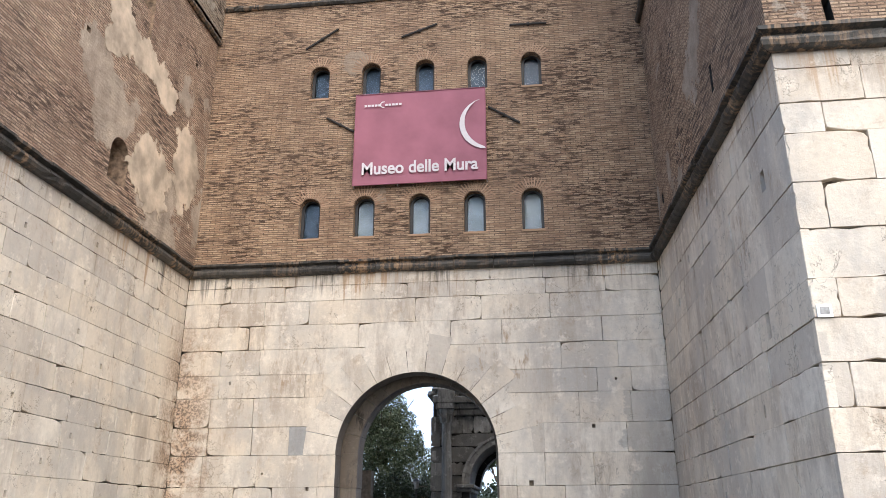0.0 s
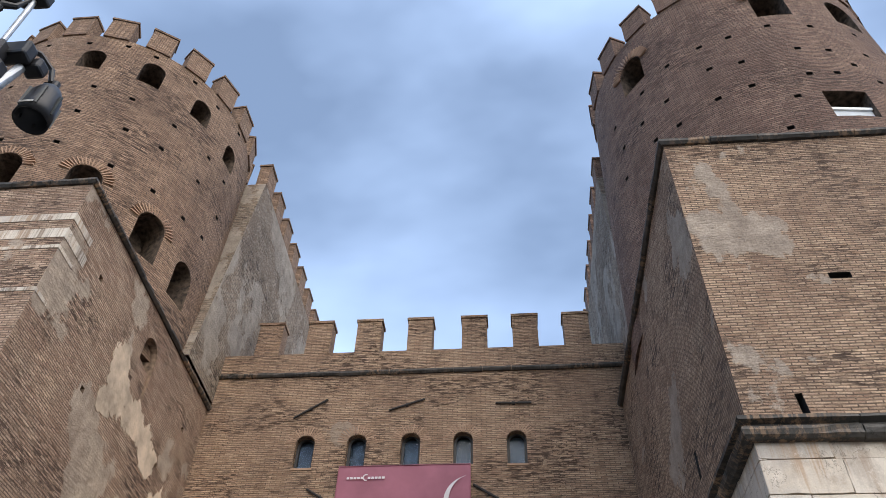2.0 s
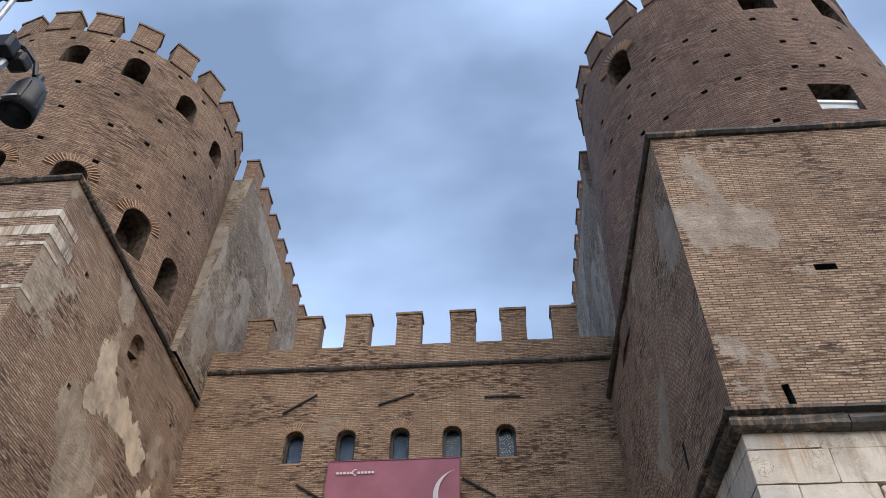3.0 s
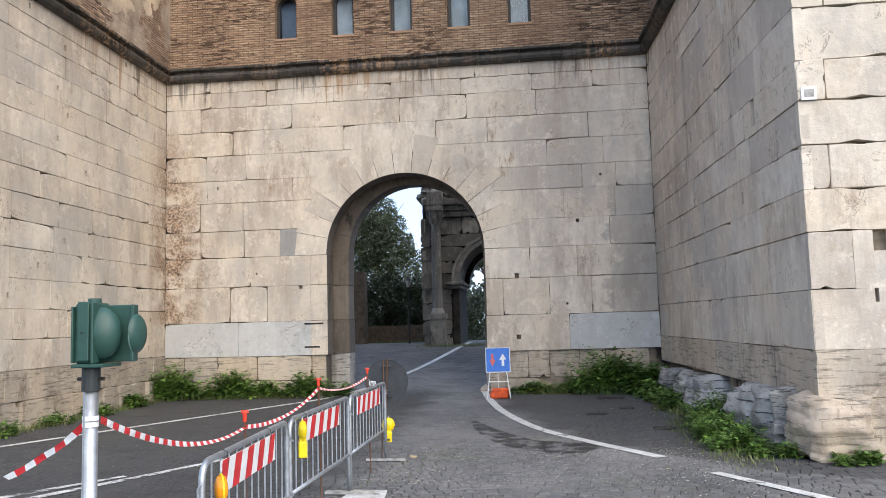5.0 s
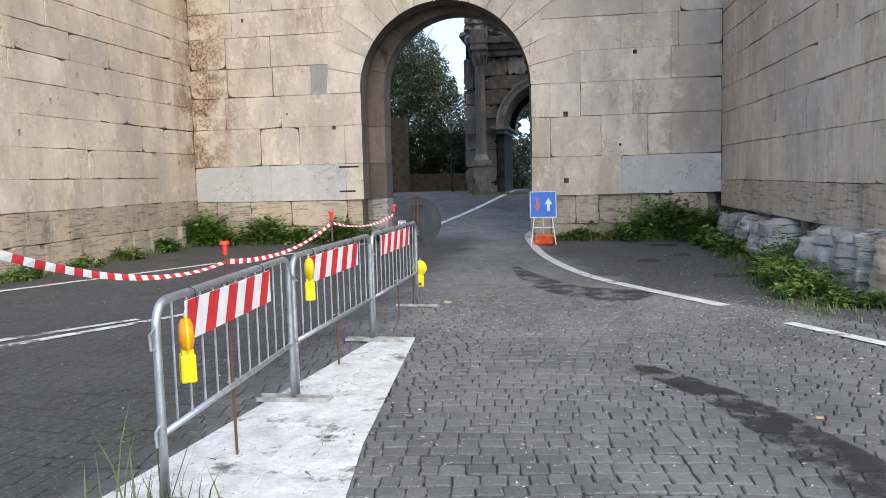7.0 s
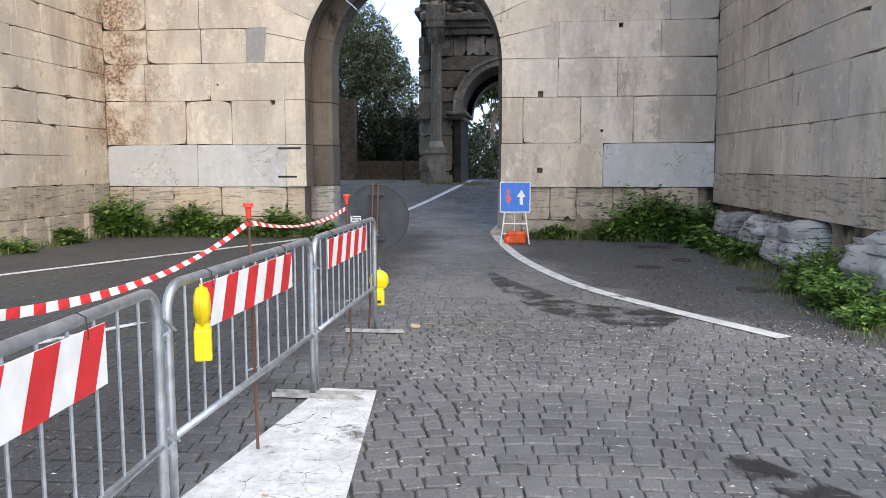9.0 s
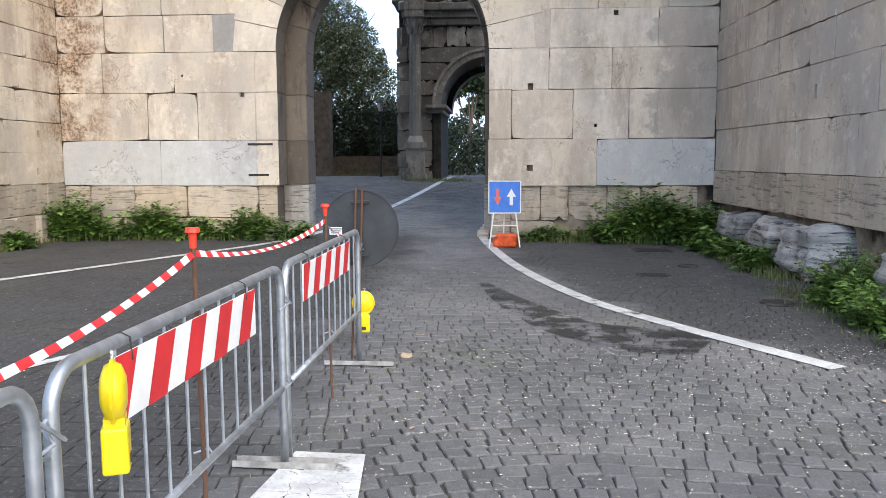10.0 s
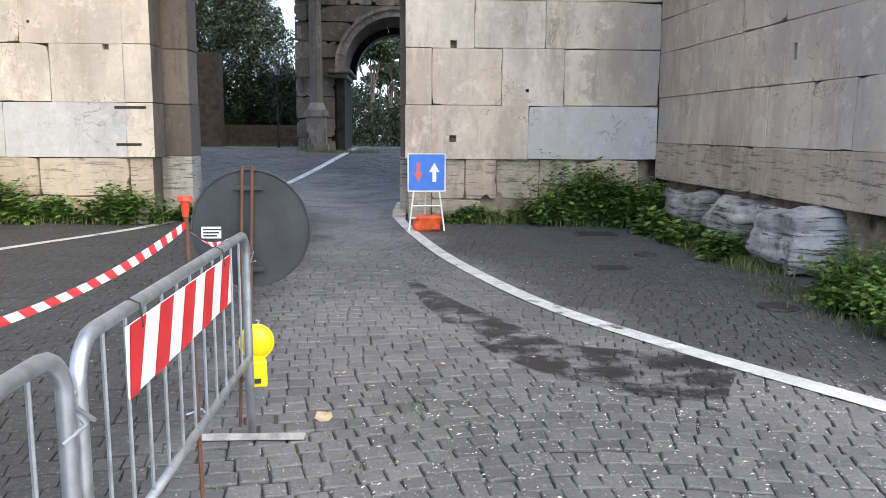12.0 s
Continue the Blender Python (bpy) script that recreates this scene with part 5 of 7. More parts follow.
# ---- beyond the gate: the ruined arch, trees and walls ----
def rock(name, size, seed, material, parent=None, rough=0.16, level=3, smooth=True):
    """A weathered boulder of that size, standing on its base."""
    bm = bmesh.new()
    bmesh.ops.create_cube(bm, size=1.0)
    bmesh.ops.subdivide_edges(bm, edges=bm.edges[:], cuts=level, use_grid_fill=True)
    for v in bm.verts:
        p = v.co.copy()
        q = p.normalized() * 0.62
        v.co = p.lerp(q, 0.35)
        s3 = Vector((seed * 7.1, seed, seed * 2.3))
        k = noise.noise(p * 2.0 + s3) * rough * 1.2
        if level > 6:
            # broken ledges and pits
            k += noise.noise(Vector((p.x * 1.3, p.y * 1.3, p.z * 13)) + s3) * rough * 0.42
            k -= max(0.0, noise.noise(Vector((p.x * 3, p.y * 3, p.z * 1.5)) + s3 * 2) - 0.2) * rough * 0.9
            k += noise.noise(p * 15 + s3) * rough * 0.10
        else:
            k += noise.noise(p * 6 + s3) * rough * 0.3
        v.co += v.co.normalized() * k
        v.co = Vector((v.co.x * size[0], v.co.y * size[1], (v.co.z + 0.5) * size[2]))
    return part(name, bm, material, parent, smooth=smooth)


# ruined triumphal arch of blackened stone
DY = 34.6
DX, DR, DZ = -1.22, 1.76, 3.62
druse = pierced_wall("ruined_arch", -4.55, 3.1, 0.2, 7.3, DY + 0.1, DY + 4.0, [(DX, DR + 0.25, 0.2, DZ)], SHADE_BLACK, "near-black stone core behind the gaps of a ruined triumphal arch")
rng = random.Random(21)


def place_ruin(u, out, z):
    return (u, DY - out, z)


def place_ruin_side(u, out, z):
    return (-4.55 - out, u, z)


levels = [0.55, 1.3, 1.95, 2.7, 3.35, 4.0, 4.55, 5.2, 5.75, 6.5]
RUIN_MARBLE = marble_material("ruin_marble", (0.46, 0.43, 0.385), (0.33, 0.30, 0.26), (0.17, 0.16, 0.145), (0.04, 0.035, 0.03))
for z0, z1 in zip(levels, levels[1:]):
    h0 = math.sqrt(max(0, (DR + 0.34) ** 2 - max(0, z0 - DZ) ** 2)) if z0 < DZ + DR + 0.34 else 0
    h1 = math.sqrt(max(0, (DR + 0.34) ** 2 - max(0, z1 - DZ) ** 2)) if z1 < DZ + DR + 0.34 else 0
    m = (lambda u0, u1: RUIN_MARBLE if u0 > -3.45 else TUFA) if z0 > 3.3 else TUFA
    course(druse, place_ruin, -4.65, DX - h0, z0, z1, m, (0.4, 0.95), rough=0.085, chip=2.6, edge=(-4.65, DX - h1))
    course(druse, place_ruin, DX + h0, 3.1, z0, z1, m, (0.4, 0.95), rough=0.085, chip=2.6, edge=(DX + h1, 3.1))
    course(druse, place_ruin_side, DY, DY + 3.3, z0, z1, m, (0.6, 1.1), rough=0.09, chip=2.6)
voussoirs(druse, DX, DZ, DR, DR + 0.30, DY - 0.12, DY + 0.6, 13, 0.0, RUIN_MARBLE)
voussoirs(druse, DX, DZ, DR + 0.22, DR + 0.34, DY - 0.19, DY + 0.2, 13, 0.0, RUIN_MARBLE)
# inner vault coloured near-black for the shade within the opening
voussoirs(druse, DX, DZ, DR - 0.22, DR + 0.1, DY + 3.0, DY + 3.95, 9, 0.0, SHADE_BLACK)
voussoirs(druse, DX, DZ, DR + 0.02, DR + 0.3, DY + 0.6, DY + 3.9, 9, 0.0, SHADE_BLACK)
for out, z0, z1 in ((0.10, -0.30, -0.14), (0.24, -0.14, 0.0)):
    part("impost", box_bm(DX - DR - 0.55, DX - DR + out, DY - 0.12 - out, DY + 3.6, DZ + z0, DZ + z1, 0.04), TUFA, druse)
part("impost", box_bm(DX + DR - 0.12, DX + DR + 0.55, DY - 0.22, DY + 3.2, DZ - 0.25, DZ, 0.05), TUFA, druse)
part("jamb", box_bm(DX - DR - 0.3, DX - DR, DY + 0.02, DY + 3.9, 0.3, DZ, 0.03), SHADE_BLACK, druse)
part("jamb", box_bm(DX + DR, DX + DR + 0.3, DY + 0.02, DY + 3.9, 0.3, DZ, 0.03), SHADE_BLACK, druse)
for out, z0, z1 in ((0.05, 6.52, 6.78), (0.14, 6.78, 7.02), (0.30, 7.02, 7.3)):
    part("entablature", box_bm(-4.35 - out * 0.4, 3.0, DY - 0.1 - out, DY + 0.3, z0, z1, 0.04), TUFA, druse)
for i in range(26):
    x = -4.4 + i * 0.29
    top = 7.9 + 1.9 * smoothstep(-4.2, -2.2, x) + rng.uniform(-0.25, 0.25)
    zz = 7.2
    while zz < top:
        hh = rng.uniform(0.16, 0.34)
        ob = rock("rubble", (rng.uniform(0.45, 0.75), 2.6, hh * 1.25), int(i * 13 + zz * 7), TUFA, druse, 0.12, 2, False)
        ob.location = (x + rng.uniform(-0.12, 0.12), DY + 1.35 + rng.uniform(-0.15, 0.15), zz - 0.08)
        zz += hh
# the engaged column on its pedestal
col = tagged(new("ancient_column"), "weathered marble column on a tall pedestal against the ruin", "column")
col.location, col.scale = (-3.92, DY - 0.28, 0.32), (0.78, 0.78, 1.0)
bm = bmesh.new()
prof = [(0.29, 2.15), (0.285, 3.2), (0.27, 4.6), (0.255, 5.85)]
rings = []
for r, z in prof:
    rings.append([bm.verts.new((r * (1 if k % 2 else 0.94) * math.cos(2 * math.pi * k / 24), r * (1 if k % 2 else 0.94) * math.sin(2 * math.pi * k / 24), z)) for k in range(24)])
for a, b in zip(rings, rings[1:]):
    for k in range(24):
        bm.faces.new((a[k], a[(k + 1) % 24], b[(k + 1) % 24], b[k]))
COLUMN = marble_material("sooty_marble", (0.32, 0.30, 0.27), (0.21, 0.19, 0.165), (0.10, 0.095, 0.085), (0.025, 0.022, 0.02), 1.5)
part("shaft", bm, COLUMN, col)
bm = box_bm(-0.42, 0.42, -0.36, 0.4, 0.55, 1.75, 0.03)
add_box(bm, -0.5, 0.5, -0.44, 0.44, 0.45, 0.75)
add_box(bm, -0.5, 0.5, -0.44, 0.44, 1.7, 1.92)
part("pedestal", bm, COLUMN, col)
bm = bmesh.new()
for r, z0, z1 in ((0.40, 1.92, 2.02), (0.36, 2.02, 2.10), (0.32, 2.10, 2.16)):
    bmesh.ops.create_cone(bm, segments=20, cap_ends=True, radius1=r, radius2=r * 0.95, depth=z1 - z0, matrix=Matrix.Translation((0, 0, (z0 + z1) / 2)))
part("base", bm, COLUMN, col)
bm = bmesh.new()
bmesh.ops.create_cone(bm, segments=16, cap_ends=True, radius1=0.26, radius2=0.42, depth=0.6, matrix=Matrix.Translation((0, 0, 6.15)))
for k in range(8):
    a = 2 * math.pi * k / 8
    add_tube(bm, [(0.27 * math.cos(a), 0.27 * math.sin(a), 5.88), (0.36 * math.cos(a), 0.36 * math.sin(a), 6.15), (0.46 * math.cos(a), 0.46 * math.sin(a), 6.22)], [0.07, 0.07, 0.03], 5)
add_box(bm, -0.44, 0.44, -0.44, 0.44, 6.44, 6.66)
part("capital", bm, COLUMN, col)
part("entablature_block", box_bm(-0.46, 0.46, -0.42, 0.5, 6.66, 7.3, 0.06), COLUMN, col)


# foliage
def leaves(name, blobs, count, size, material, seed, parent=None, label="", droop=0.2):
    """Many small folded leaves scattered through ellipsoids: (x, y, z, rx, ry, rz)."""
    r = np.random.RandomState(seed)
    vol = np.array([b[3] * b[4] * b[5] for b in blobs])
    which = r.choice(len(blobs), count, p=vol / vol.sum())
    b = np.array(blobs)[which]
    d = r.normal(size=(count, 3))
    d /= np.linalg.norm(d, axis=1)[:, None]
    rad = 0.45 + 0.6 * r.rand(count) ** 0.55
    lump = 0.82 + 0.22 * np.sin(d[:, 0] * 7 + seed) * np.sin(d[:, 2] * 6 + 2 * seed) + 0.1 * r.rand(count)
    c = b[:, :3] + d * b[:, 3:] * (rad * lump)[:, None]
    u = r.normal(size=(count, 3))
    u[:, 2] -= droop
    u /= np.linalg.norm(u, axis=1)[:, None]
    w = np.cross(u, r.normal(size=(count, 3)))
    w /= np.linalg.norm(w, axis=1)[:, None]
    s = (size * (0.6 + 0.8 * r.rand(count)))[:, None]
    tip, back = c + u * s, c - u * s * 0.6
    v = np.stack([back, c + w * s * 0.42, tip, c - w * s * 0.42], axis=1).reshape(-1, 3)
    f = [(4 * i, 4 * i + 1, 4 * i + 2, 4 * i + 3) for i in range(count)]
    return obj(name, v.tolist(), f, material, parent, label)


def tree(x, y, z, blobs, count, size, material, height, label, seed, bare=0.4, lean=0.0):
    t = empty("tree", Matrix.Translation((0, 0, 0)), label, "tree")
    r = random.Random(seed)
    bm = bmesh.new()
    top = Vector((x + lean, y, z + height))
    add_tube(bm, [(x, y, z - 0.2), (x + 0.1 + lean * 0.3, y, z + height * 0.35), (x - 0.05 + lean * 0.7, y + 0.1, z + height * 0.7), tuple(top)], [0.26, 0.2, 0.15, 0.06], 9)
    part("trunk", bm, BARK, t)
    for bx, by, bz, rx, ry, rz in blobs:
        bm = bmesh.new()
        k = r.uniform(0.45, 0.75)
        s = Vector((x + lean * k, y, z + height * k))
        e = Vector((bx, by, bz + rz * 0.3))
        m = s.lerp(e, 0.5) + Vector((r.uniform(-0.2, 0.2), r.uniform(-0.2, 0.2), 0.25))
        add_tube(bm, [tuple(s), tuple(m), tuple(e)], [0.10, 0.07, 0.025], 6)
        for _ in range(4):
            g = e + Vector((r.uniform(-rx, rx) * 0.8, r.uniform(-ry, ry) * 0.8, r.uniform(-0.3, 0.8) * rz))
            add_tube(bm, [tuple(m), tuple(m.lerp(g, 0.6) + Vector((0, 0, 0.1))), tuple(g)], [0.045, 0.03, 0.012], 5)
        part("limb", bm, BARK, t)
    leaves("crown", blobs, count, size, material, seed, t)
    return t


tree(-8.9, 42.0, 0.9, [(-9.2, 42, 6.4, 2.3, 1.9, 2.4), (-7.5, 41.5, 5.7, 1.7, 1.5, 1.9), (-11.0, 42.3, 6.2, 2.0, 1.6, 2.4), (-8.5, 42.2, 7.9, 1.6, 1.4, 1.5), (-6.5, 41.3, 4.9, 1.2, 1.1, 1.6), (-7.3, 41.6, 7.0, 1.0, 1.0, 1.2)], 62000, 0.07, LEAF_PALE, 7.0, "tall bay tree over a wall, its leaves coloured pale for sky light", 3)
tree(-7.4, 40.4, 0.9, [(-7.9, 40.3, 2.9, 1.9, 0.9, 1.9), (-6.3, 40.2, 2.6, 1.3, 0.8, 1.8), (-9.8, 40.5, 3.0, 1.7, 0.9, 1.8), (-5.4, 40.4, 2.7, 1.0, 0.7, 1.7)], 44000, 0.065, LEAF_DARK, 3.4, "dark evergreen laurel overgrowing a low wall", 4)
tree(-12.5, 43.0, 0.9, [(-12.6, 43, 6.5, 2.4, 2, 3.0), (-14.5, 43, 5.5, 2.2, 2, 2.6)], 7000, 0.2, LEAF_DARK, 7.0, "dark evergreen tree behind the wall", 8)
slab("wall_garden_low", -15.0, -4.9, 39.2, 39.6, 0.3, 1.75, GARDEN_WALL, "low brown brick garden wall under the trees")
slab("wall_garden_high", -15.0, -7.95, 37.9, 38.5, 0.3, 4.45, GARDEN_WALL, "tall brown brick garden wall")

# pines and a hedge down the road beyond the ruin
for i, (x, y, h) in enumerate(((-3.6, 72, 8.6), (-1.2, 80, 9.6), (-2.4, 90, 8.0), (2.0, 76, 9.0))):
    tree(x, y, -0.7, [(x - 1.2, y, h - 1.2, 1.7, 1.7, 0.8), (x + 1.2, y, h - 0.6, 1.8, 1.7, 0.8), (x + 0.1, y, h, 2.0, 1.8, 0.8)], 6000, 0.17, PINE, h - 0.8, "umbrella pine far down the road", 30 + i, lean=0.5)
tree(-0.2, 58.0, -0.2, [(-0.2, 58, 3.2, 0.8, 0.8, 3.4), (-0.1, 58, 6.5, 0.5, 0.5, 2.2)], 5000, 0.13, LEAF_DARK, 6.0, "narrow dark cypress beside the road", 41)
hedge = tagged(leaves("hedge", [(-7 + 1.6 * i, 62 + 0.3 * (i % 2), 1.2 + 0.5 * (i % 3), 1.3, 0.8, 2.6) for i in range(9)], 34000, 0.11, LEAF_DARK, 17), "dark clipped hedge closing the road's far end", "hedge")
far_wood = tagged(leaves("far_wood", [(-26 + 5 * i, 110 + 4 * (i % 3), 3.5, 4.0, 2, 4.5 + 1.5 * (i % 4)) for i in range(11)], 22000, 0.45, LEAF_DARK, 19), "distant dark woods on the skyline", "woods", kind="stuff")

# old street lamp under the trees
lamp = empty("street_lamp", Matrix.Translation((-5.64, 37.0, 0.85)), "thin dark iron street lamp with a small lantern", "street lamp")
part("post", tube_bm([(0, 0, 0), (0, 0, 0.4), (0, 0, 2.7)], [0.06, 0.035, 0.03], 8), IRON, lamp)
bm = bmesh.new()
bmesh.ops.create_cone(bm, segments=6, cap_ends=True, radius1=0.09, radius2=0.15, depth=0.32, matrix=Matrix.Translation((0, 0, 2.88)))
part("lantern", bm, CONCRETE, lamp)
bm = bmesh.new()
bmesh.ops.create_cone(bm, segments=6, cap_ends=True, radius1=0.2, radius2=0.02, depth=0.16, matrix=Matrix.Translation((0, 0, 3.12)))
part("lantern_cap", bm, IRON, lamp)


# ---- things on the road ----
def barrier_parts(t, length):
    """A galvanised crowd barrier along +y, its near end at the origin."""
    top, low, r = 1.06, 0.43, 0.11
    arc = [(0, r - r * math.cos(a), top - r + r * math.sin(a)) for a in [math.pi / 2 * k / 5 for k in range(6)]]
    far = [(0, length - p[1], p[2]) for p in arc[::-1]]
    part("frame", tube_bm([(0, 0, 0.03), (0, 0, 0.5)] + arc + far + [(0, length, 0.5), (0, length, 0.03)], 0.021, 14), GALV, t, smooth=True)
    part("lower_rail", tube_bm([(0, 0, low), (0, length, low)], 0.017, 10), GALV, t, smooth=True)
    n = 11
    for i in range(n):
        y = length * (i + 1) / (n + 1)
        part("bar", tube_bm([(0, y, low), (0, y, top)], 0.0065, 6), GALV, t)
    for y in (0.0, length):
        bm = box_bm(-0.27, 0.27, y - 0.035, y + 0.035, 0.012, 0.022, 0.003)
        add_box(bm, -0.27, 0.27, y - 0.038, y - 0.031, 0.012, 0.045)
        part("foot", bm, CONCRETE, t)
    for z in (0.38, 0.84):
        part("hook", tube_bm([(0, -0.015, z), (0.0, -0.06, z + 0.01), (0.0, -0.065, z + 0.08), (0, -0.015, z + 0.1)], 0.008, 6), GALV, t)
    # striped board, wired to the top rail
    y0, y1, z0, z1, x = 0.25, 1.50, 0.825, 1.03, 0.026
    board = part("striped_board", box_bm(x, x + 0.006, y0, y1, z0, z1, 0.002), WHITE, t, "white board with red slanting stripes")
    L = y1 - y0
    for k in range(5):
        a, sl, w = y0 + L * (k / 4.6) - 0.06, 0.085, L / 9.4
        pts = [(max(y0, min(y1, a + s)), z) for s, z in ((0, z0), (w, z0), (w + sl, z1), (sl, z1))]
        if pts[0][0] >= y1 - 0.01:
            continue
        bm = bmesh.new()
        for xx in (x + 0.0068, x + 0.0085):
            bm.faces.new([bm.verts.new((xx, y, z)) for y, z in pts])
        part("stripe", bm, RED, board)
    for y in (y0 + 0.12, y1 - 0.12):
        part("wire_tie", tube_bm([(x + 0.01, y, z1 - 0.03), (0.03, y, top + 0.01), (0, y, top + 0.025), (-0.025, y, top)], 0.003, 5), IRON, t)


def along(p, q):
    d = Vector(q) - Vector(p)
    return Matrix.Translation((p[0], p[1], 0)) @ Matrix.Rotation(math.atan2(-d.x, d.y), 4, "Z"), d.length


ENDS = [(-1.78, 4.88), (-1.90, 6.95), (-1.86, 9.0), (-1.84, 11.05)]
barrier = empty("barrier", Matrix.Identity(4), "galvanised steel crowd barrier with a red and white board", "barrier", "barriers along the road works")
barrier_parts(barrier, 1.98)
m, d = along(ENDS[0], ENDS[1])
barrier.matrix_world = m
for p, q in zip(ENDS[1:], ENDS[2:]):
    m, d = along(p, q)
    copy_thing(barrier, m)
for (p, z) in ((ENDS[1], 0.86), (ENDS[2], 0.84), (ENDS[1], 0.4), (ENDS[2], 0.42)):
    bm = tube_bm([(p[0], p[1] - 0.1, z), (p[0] + 0.035, p[1] - 0.05, z + 0.03), (p[0] - 0.03, p[1] + 0.0, z + 0.06), (p[0] + 0.03, p[1] + 0.01, z + 0.02), (p[0], p[1] - 0.06, z + 0.09)], 0.006, 6)
    tagged(part("wire_loop", bm, GALV), "twisted bright wire tying two barriers together", "wire", "wire ties between barriers")


def warning_lamp(x, y, z, turn, lens):
    """A road-works lamp: a flat round lens on a battery box, hung by a hook."""
    t = empty("warning_lamp", pose(x, y, z, 0, 0, turn) @ Matrix.Diagonal((0.83, 0.83, 0.83, 1)), "yellow plastic road-works lamp hung on a barrier" if lens is YELLOW else "road-works lamp with an amber lens on a yellow box", "warning lamp", "warning lamps on the barriers")
    bm = box_bm(-0.06, 0.06, -0.045, 0.045, 0.0, 0.17, 0.012)
    add_box(bm, -0.045, 0.045, -0.035, 0.035, 0.17, 0.2)
    part("battery_box", bm, YELLOW, t)
    bm = bmesh.new()
    prof = [(0.0, -0.045), (0.05, -0.042), (0.085, -0.028), (0.098, 0.0), (0.085, 0.028), (0.05, 0.042), (0.0, 0.045)]
    rings = [[bm.verts.new((max(r, 0.001) * math.cos(2 * math.pi * k / 24), o, 0.285 + max(r, 0.001) * 1.1 * math.sin(2 * math.pi * k / 24))) for k in range(24)] for r, o in prof]
    for a, b in zip(rings, rings[1:]):
        for k in range(24):
            bm.faces.new((a[k], a[(k + 1) % 24], b[(k + 1) % 24], b[k]))
    ln = part("lens", bm, lens, t, smooth=True)
    bm = bmesh.new()
    add_tube(bm, [(0.102 * math.cos(a), 0, 0.285 + 0.11 * math.sin(a)) for a in [2 * math.pi * k / 24 for k in range(25)]], 0.008, 5)
    part("lens_rim", bm, YELLOW, ln)
    part("hook", tube_bm([(0, 0, 0.385), (0.01, 0, 0.40), (0.02, 0.0, 0.42), (0.0, 0, 0.425)], 0.006, 6), GALV, t)
    part("switch", box_bm(-0.02, 0.02, -0.052, -0.045, 0.03, 0.06), SIGNAL_DARK, t)


warning_lamp(-1.75, 5.10, 0.63, 124, ORANGE)
warning_lamp(-1.86, 7.20, 0.70, 112, YELLOW)
warning_lamp(-1.83, 11.13, 0.235, 12, YELLOW)

# rusty rods with red caps, and the tape slung between them
RODS = [(-1.87, 5.82, 1.24), (-1.94, 8.02, 1.31), (-1.91, 10.19, 1.28)]
for x, y, z in RODS:
    t = empty("marker_rod", Matrix.Translation((x, y, 0)), "rusty reinforcing rod with a red plastic cap", "rod", "rods carrying the tape")
    part("rod", tube_bm([(0.04, -0.06, -0.02), (0.02, -0.03, z * 0.5), (0, 0, z)], 0.009, 7), RUST, t)
    bm = bmesh.new()
    for r0, r1, za, zb in ((0.013, 0.017, z - 0.05, z + 0.012), (0.03, 0.026, z + 0.012, z + 0.03)):
        bmesh.ops.create_cone(bm, segments=14, cap_ends=True, radius1=r0, radius2=r1, depth=zb - za, matrix=Matrix.Translation((0, 0, (za + zb) / 2)))
    part("cap", bm, CAP_RED, t)
    part("wire_tie", tube_bm([(-0.03, 0, 0.43), (0.03, 0.01, 0.45), (0.05, 0, 0.43)], 0.005, 5), GALV, t)
tape = empty("barrier_tape", Matrix.Identity(4), "red and white striped barrier tape slung between rods", "barrier tape")


def sling(p, q, sag, seed, stripe=0.062):
    """A run of tape between two points; each band of colour is a piece of its own."""
    p, q = Vector(p), Vector(q)
    n = max(4, int((q - p).length / stripe))
    along_it = (q - p).normalized()
    prev = None
    for i in range(n + 1):
        t = i / n
        c = p.lerp(q, t) - Vector((0, 0, 4 * sag * t * (1 - t)))
        a = 0.7 * math.sin(4 * t + seed) + 0.9
        h = Vector((-0.012 * math.cos(a), 0, 0.011 * math.sin(a) + 0.004))
        cur = (c - h, c + h + along_it * 0.012)
        if prev:
            bm = bmesh.new()
            m = (prev[0] + prev[1] + cur[0] + cur[1]) / 4 + Vector((0.004, 0, 0))
            k = [bm.verts.new(v) for v in (prev[0], cur[0], cur[1], prev[1])] + [bm.verts.new(m)]
            for j in range(4):
                bm.faces.new((k[j], k[(j + 1) % 4], k[4]))
            part("tape_band", bm, RED if i % 2 else WHITE, tape)
        prev = cur


sling((-1.58, 3.42, 1.50), (RODS[0][0], RODS[0][1], 1.15), 0.11, 1)
sling((RODS[0][0], RODS[0][1], 1.15), (RODS[1][0], RODS[1][1], 1.24), 0.085, 2)
sling((RODS[1][0], RODS[1][1], 1.24), (RODS[2][0], RODS[2][1], 1.20), 0.075, 3)
sling((RODS[2][0], RODS[2][1], 1.19), (-1.90, 10.85, 1.04), 0.04, 4)
sling((-1.625, 3.39, 1.49), (-1.87, 3.5, 1.345), 0.012, 5)
sling((-1.87, 3.5, 1.345), (-2.12, 3.6, 1.23), 0.006, 6)
bm = bmesh.new()
for z in (1.485, 1.51):
    bmesh.ops.create_cone(bm, segments=18, cap_ends=False, radius1=0.0325, radius2=0.0325, depth=0.02, matrix=Matrix.Translation((-1.605, 3.39, z)))
part("tape_wrap", bm, WHITE, tape)

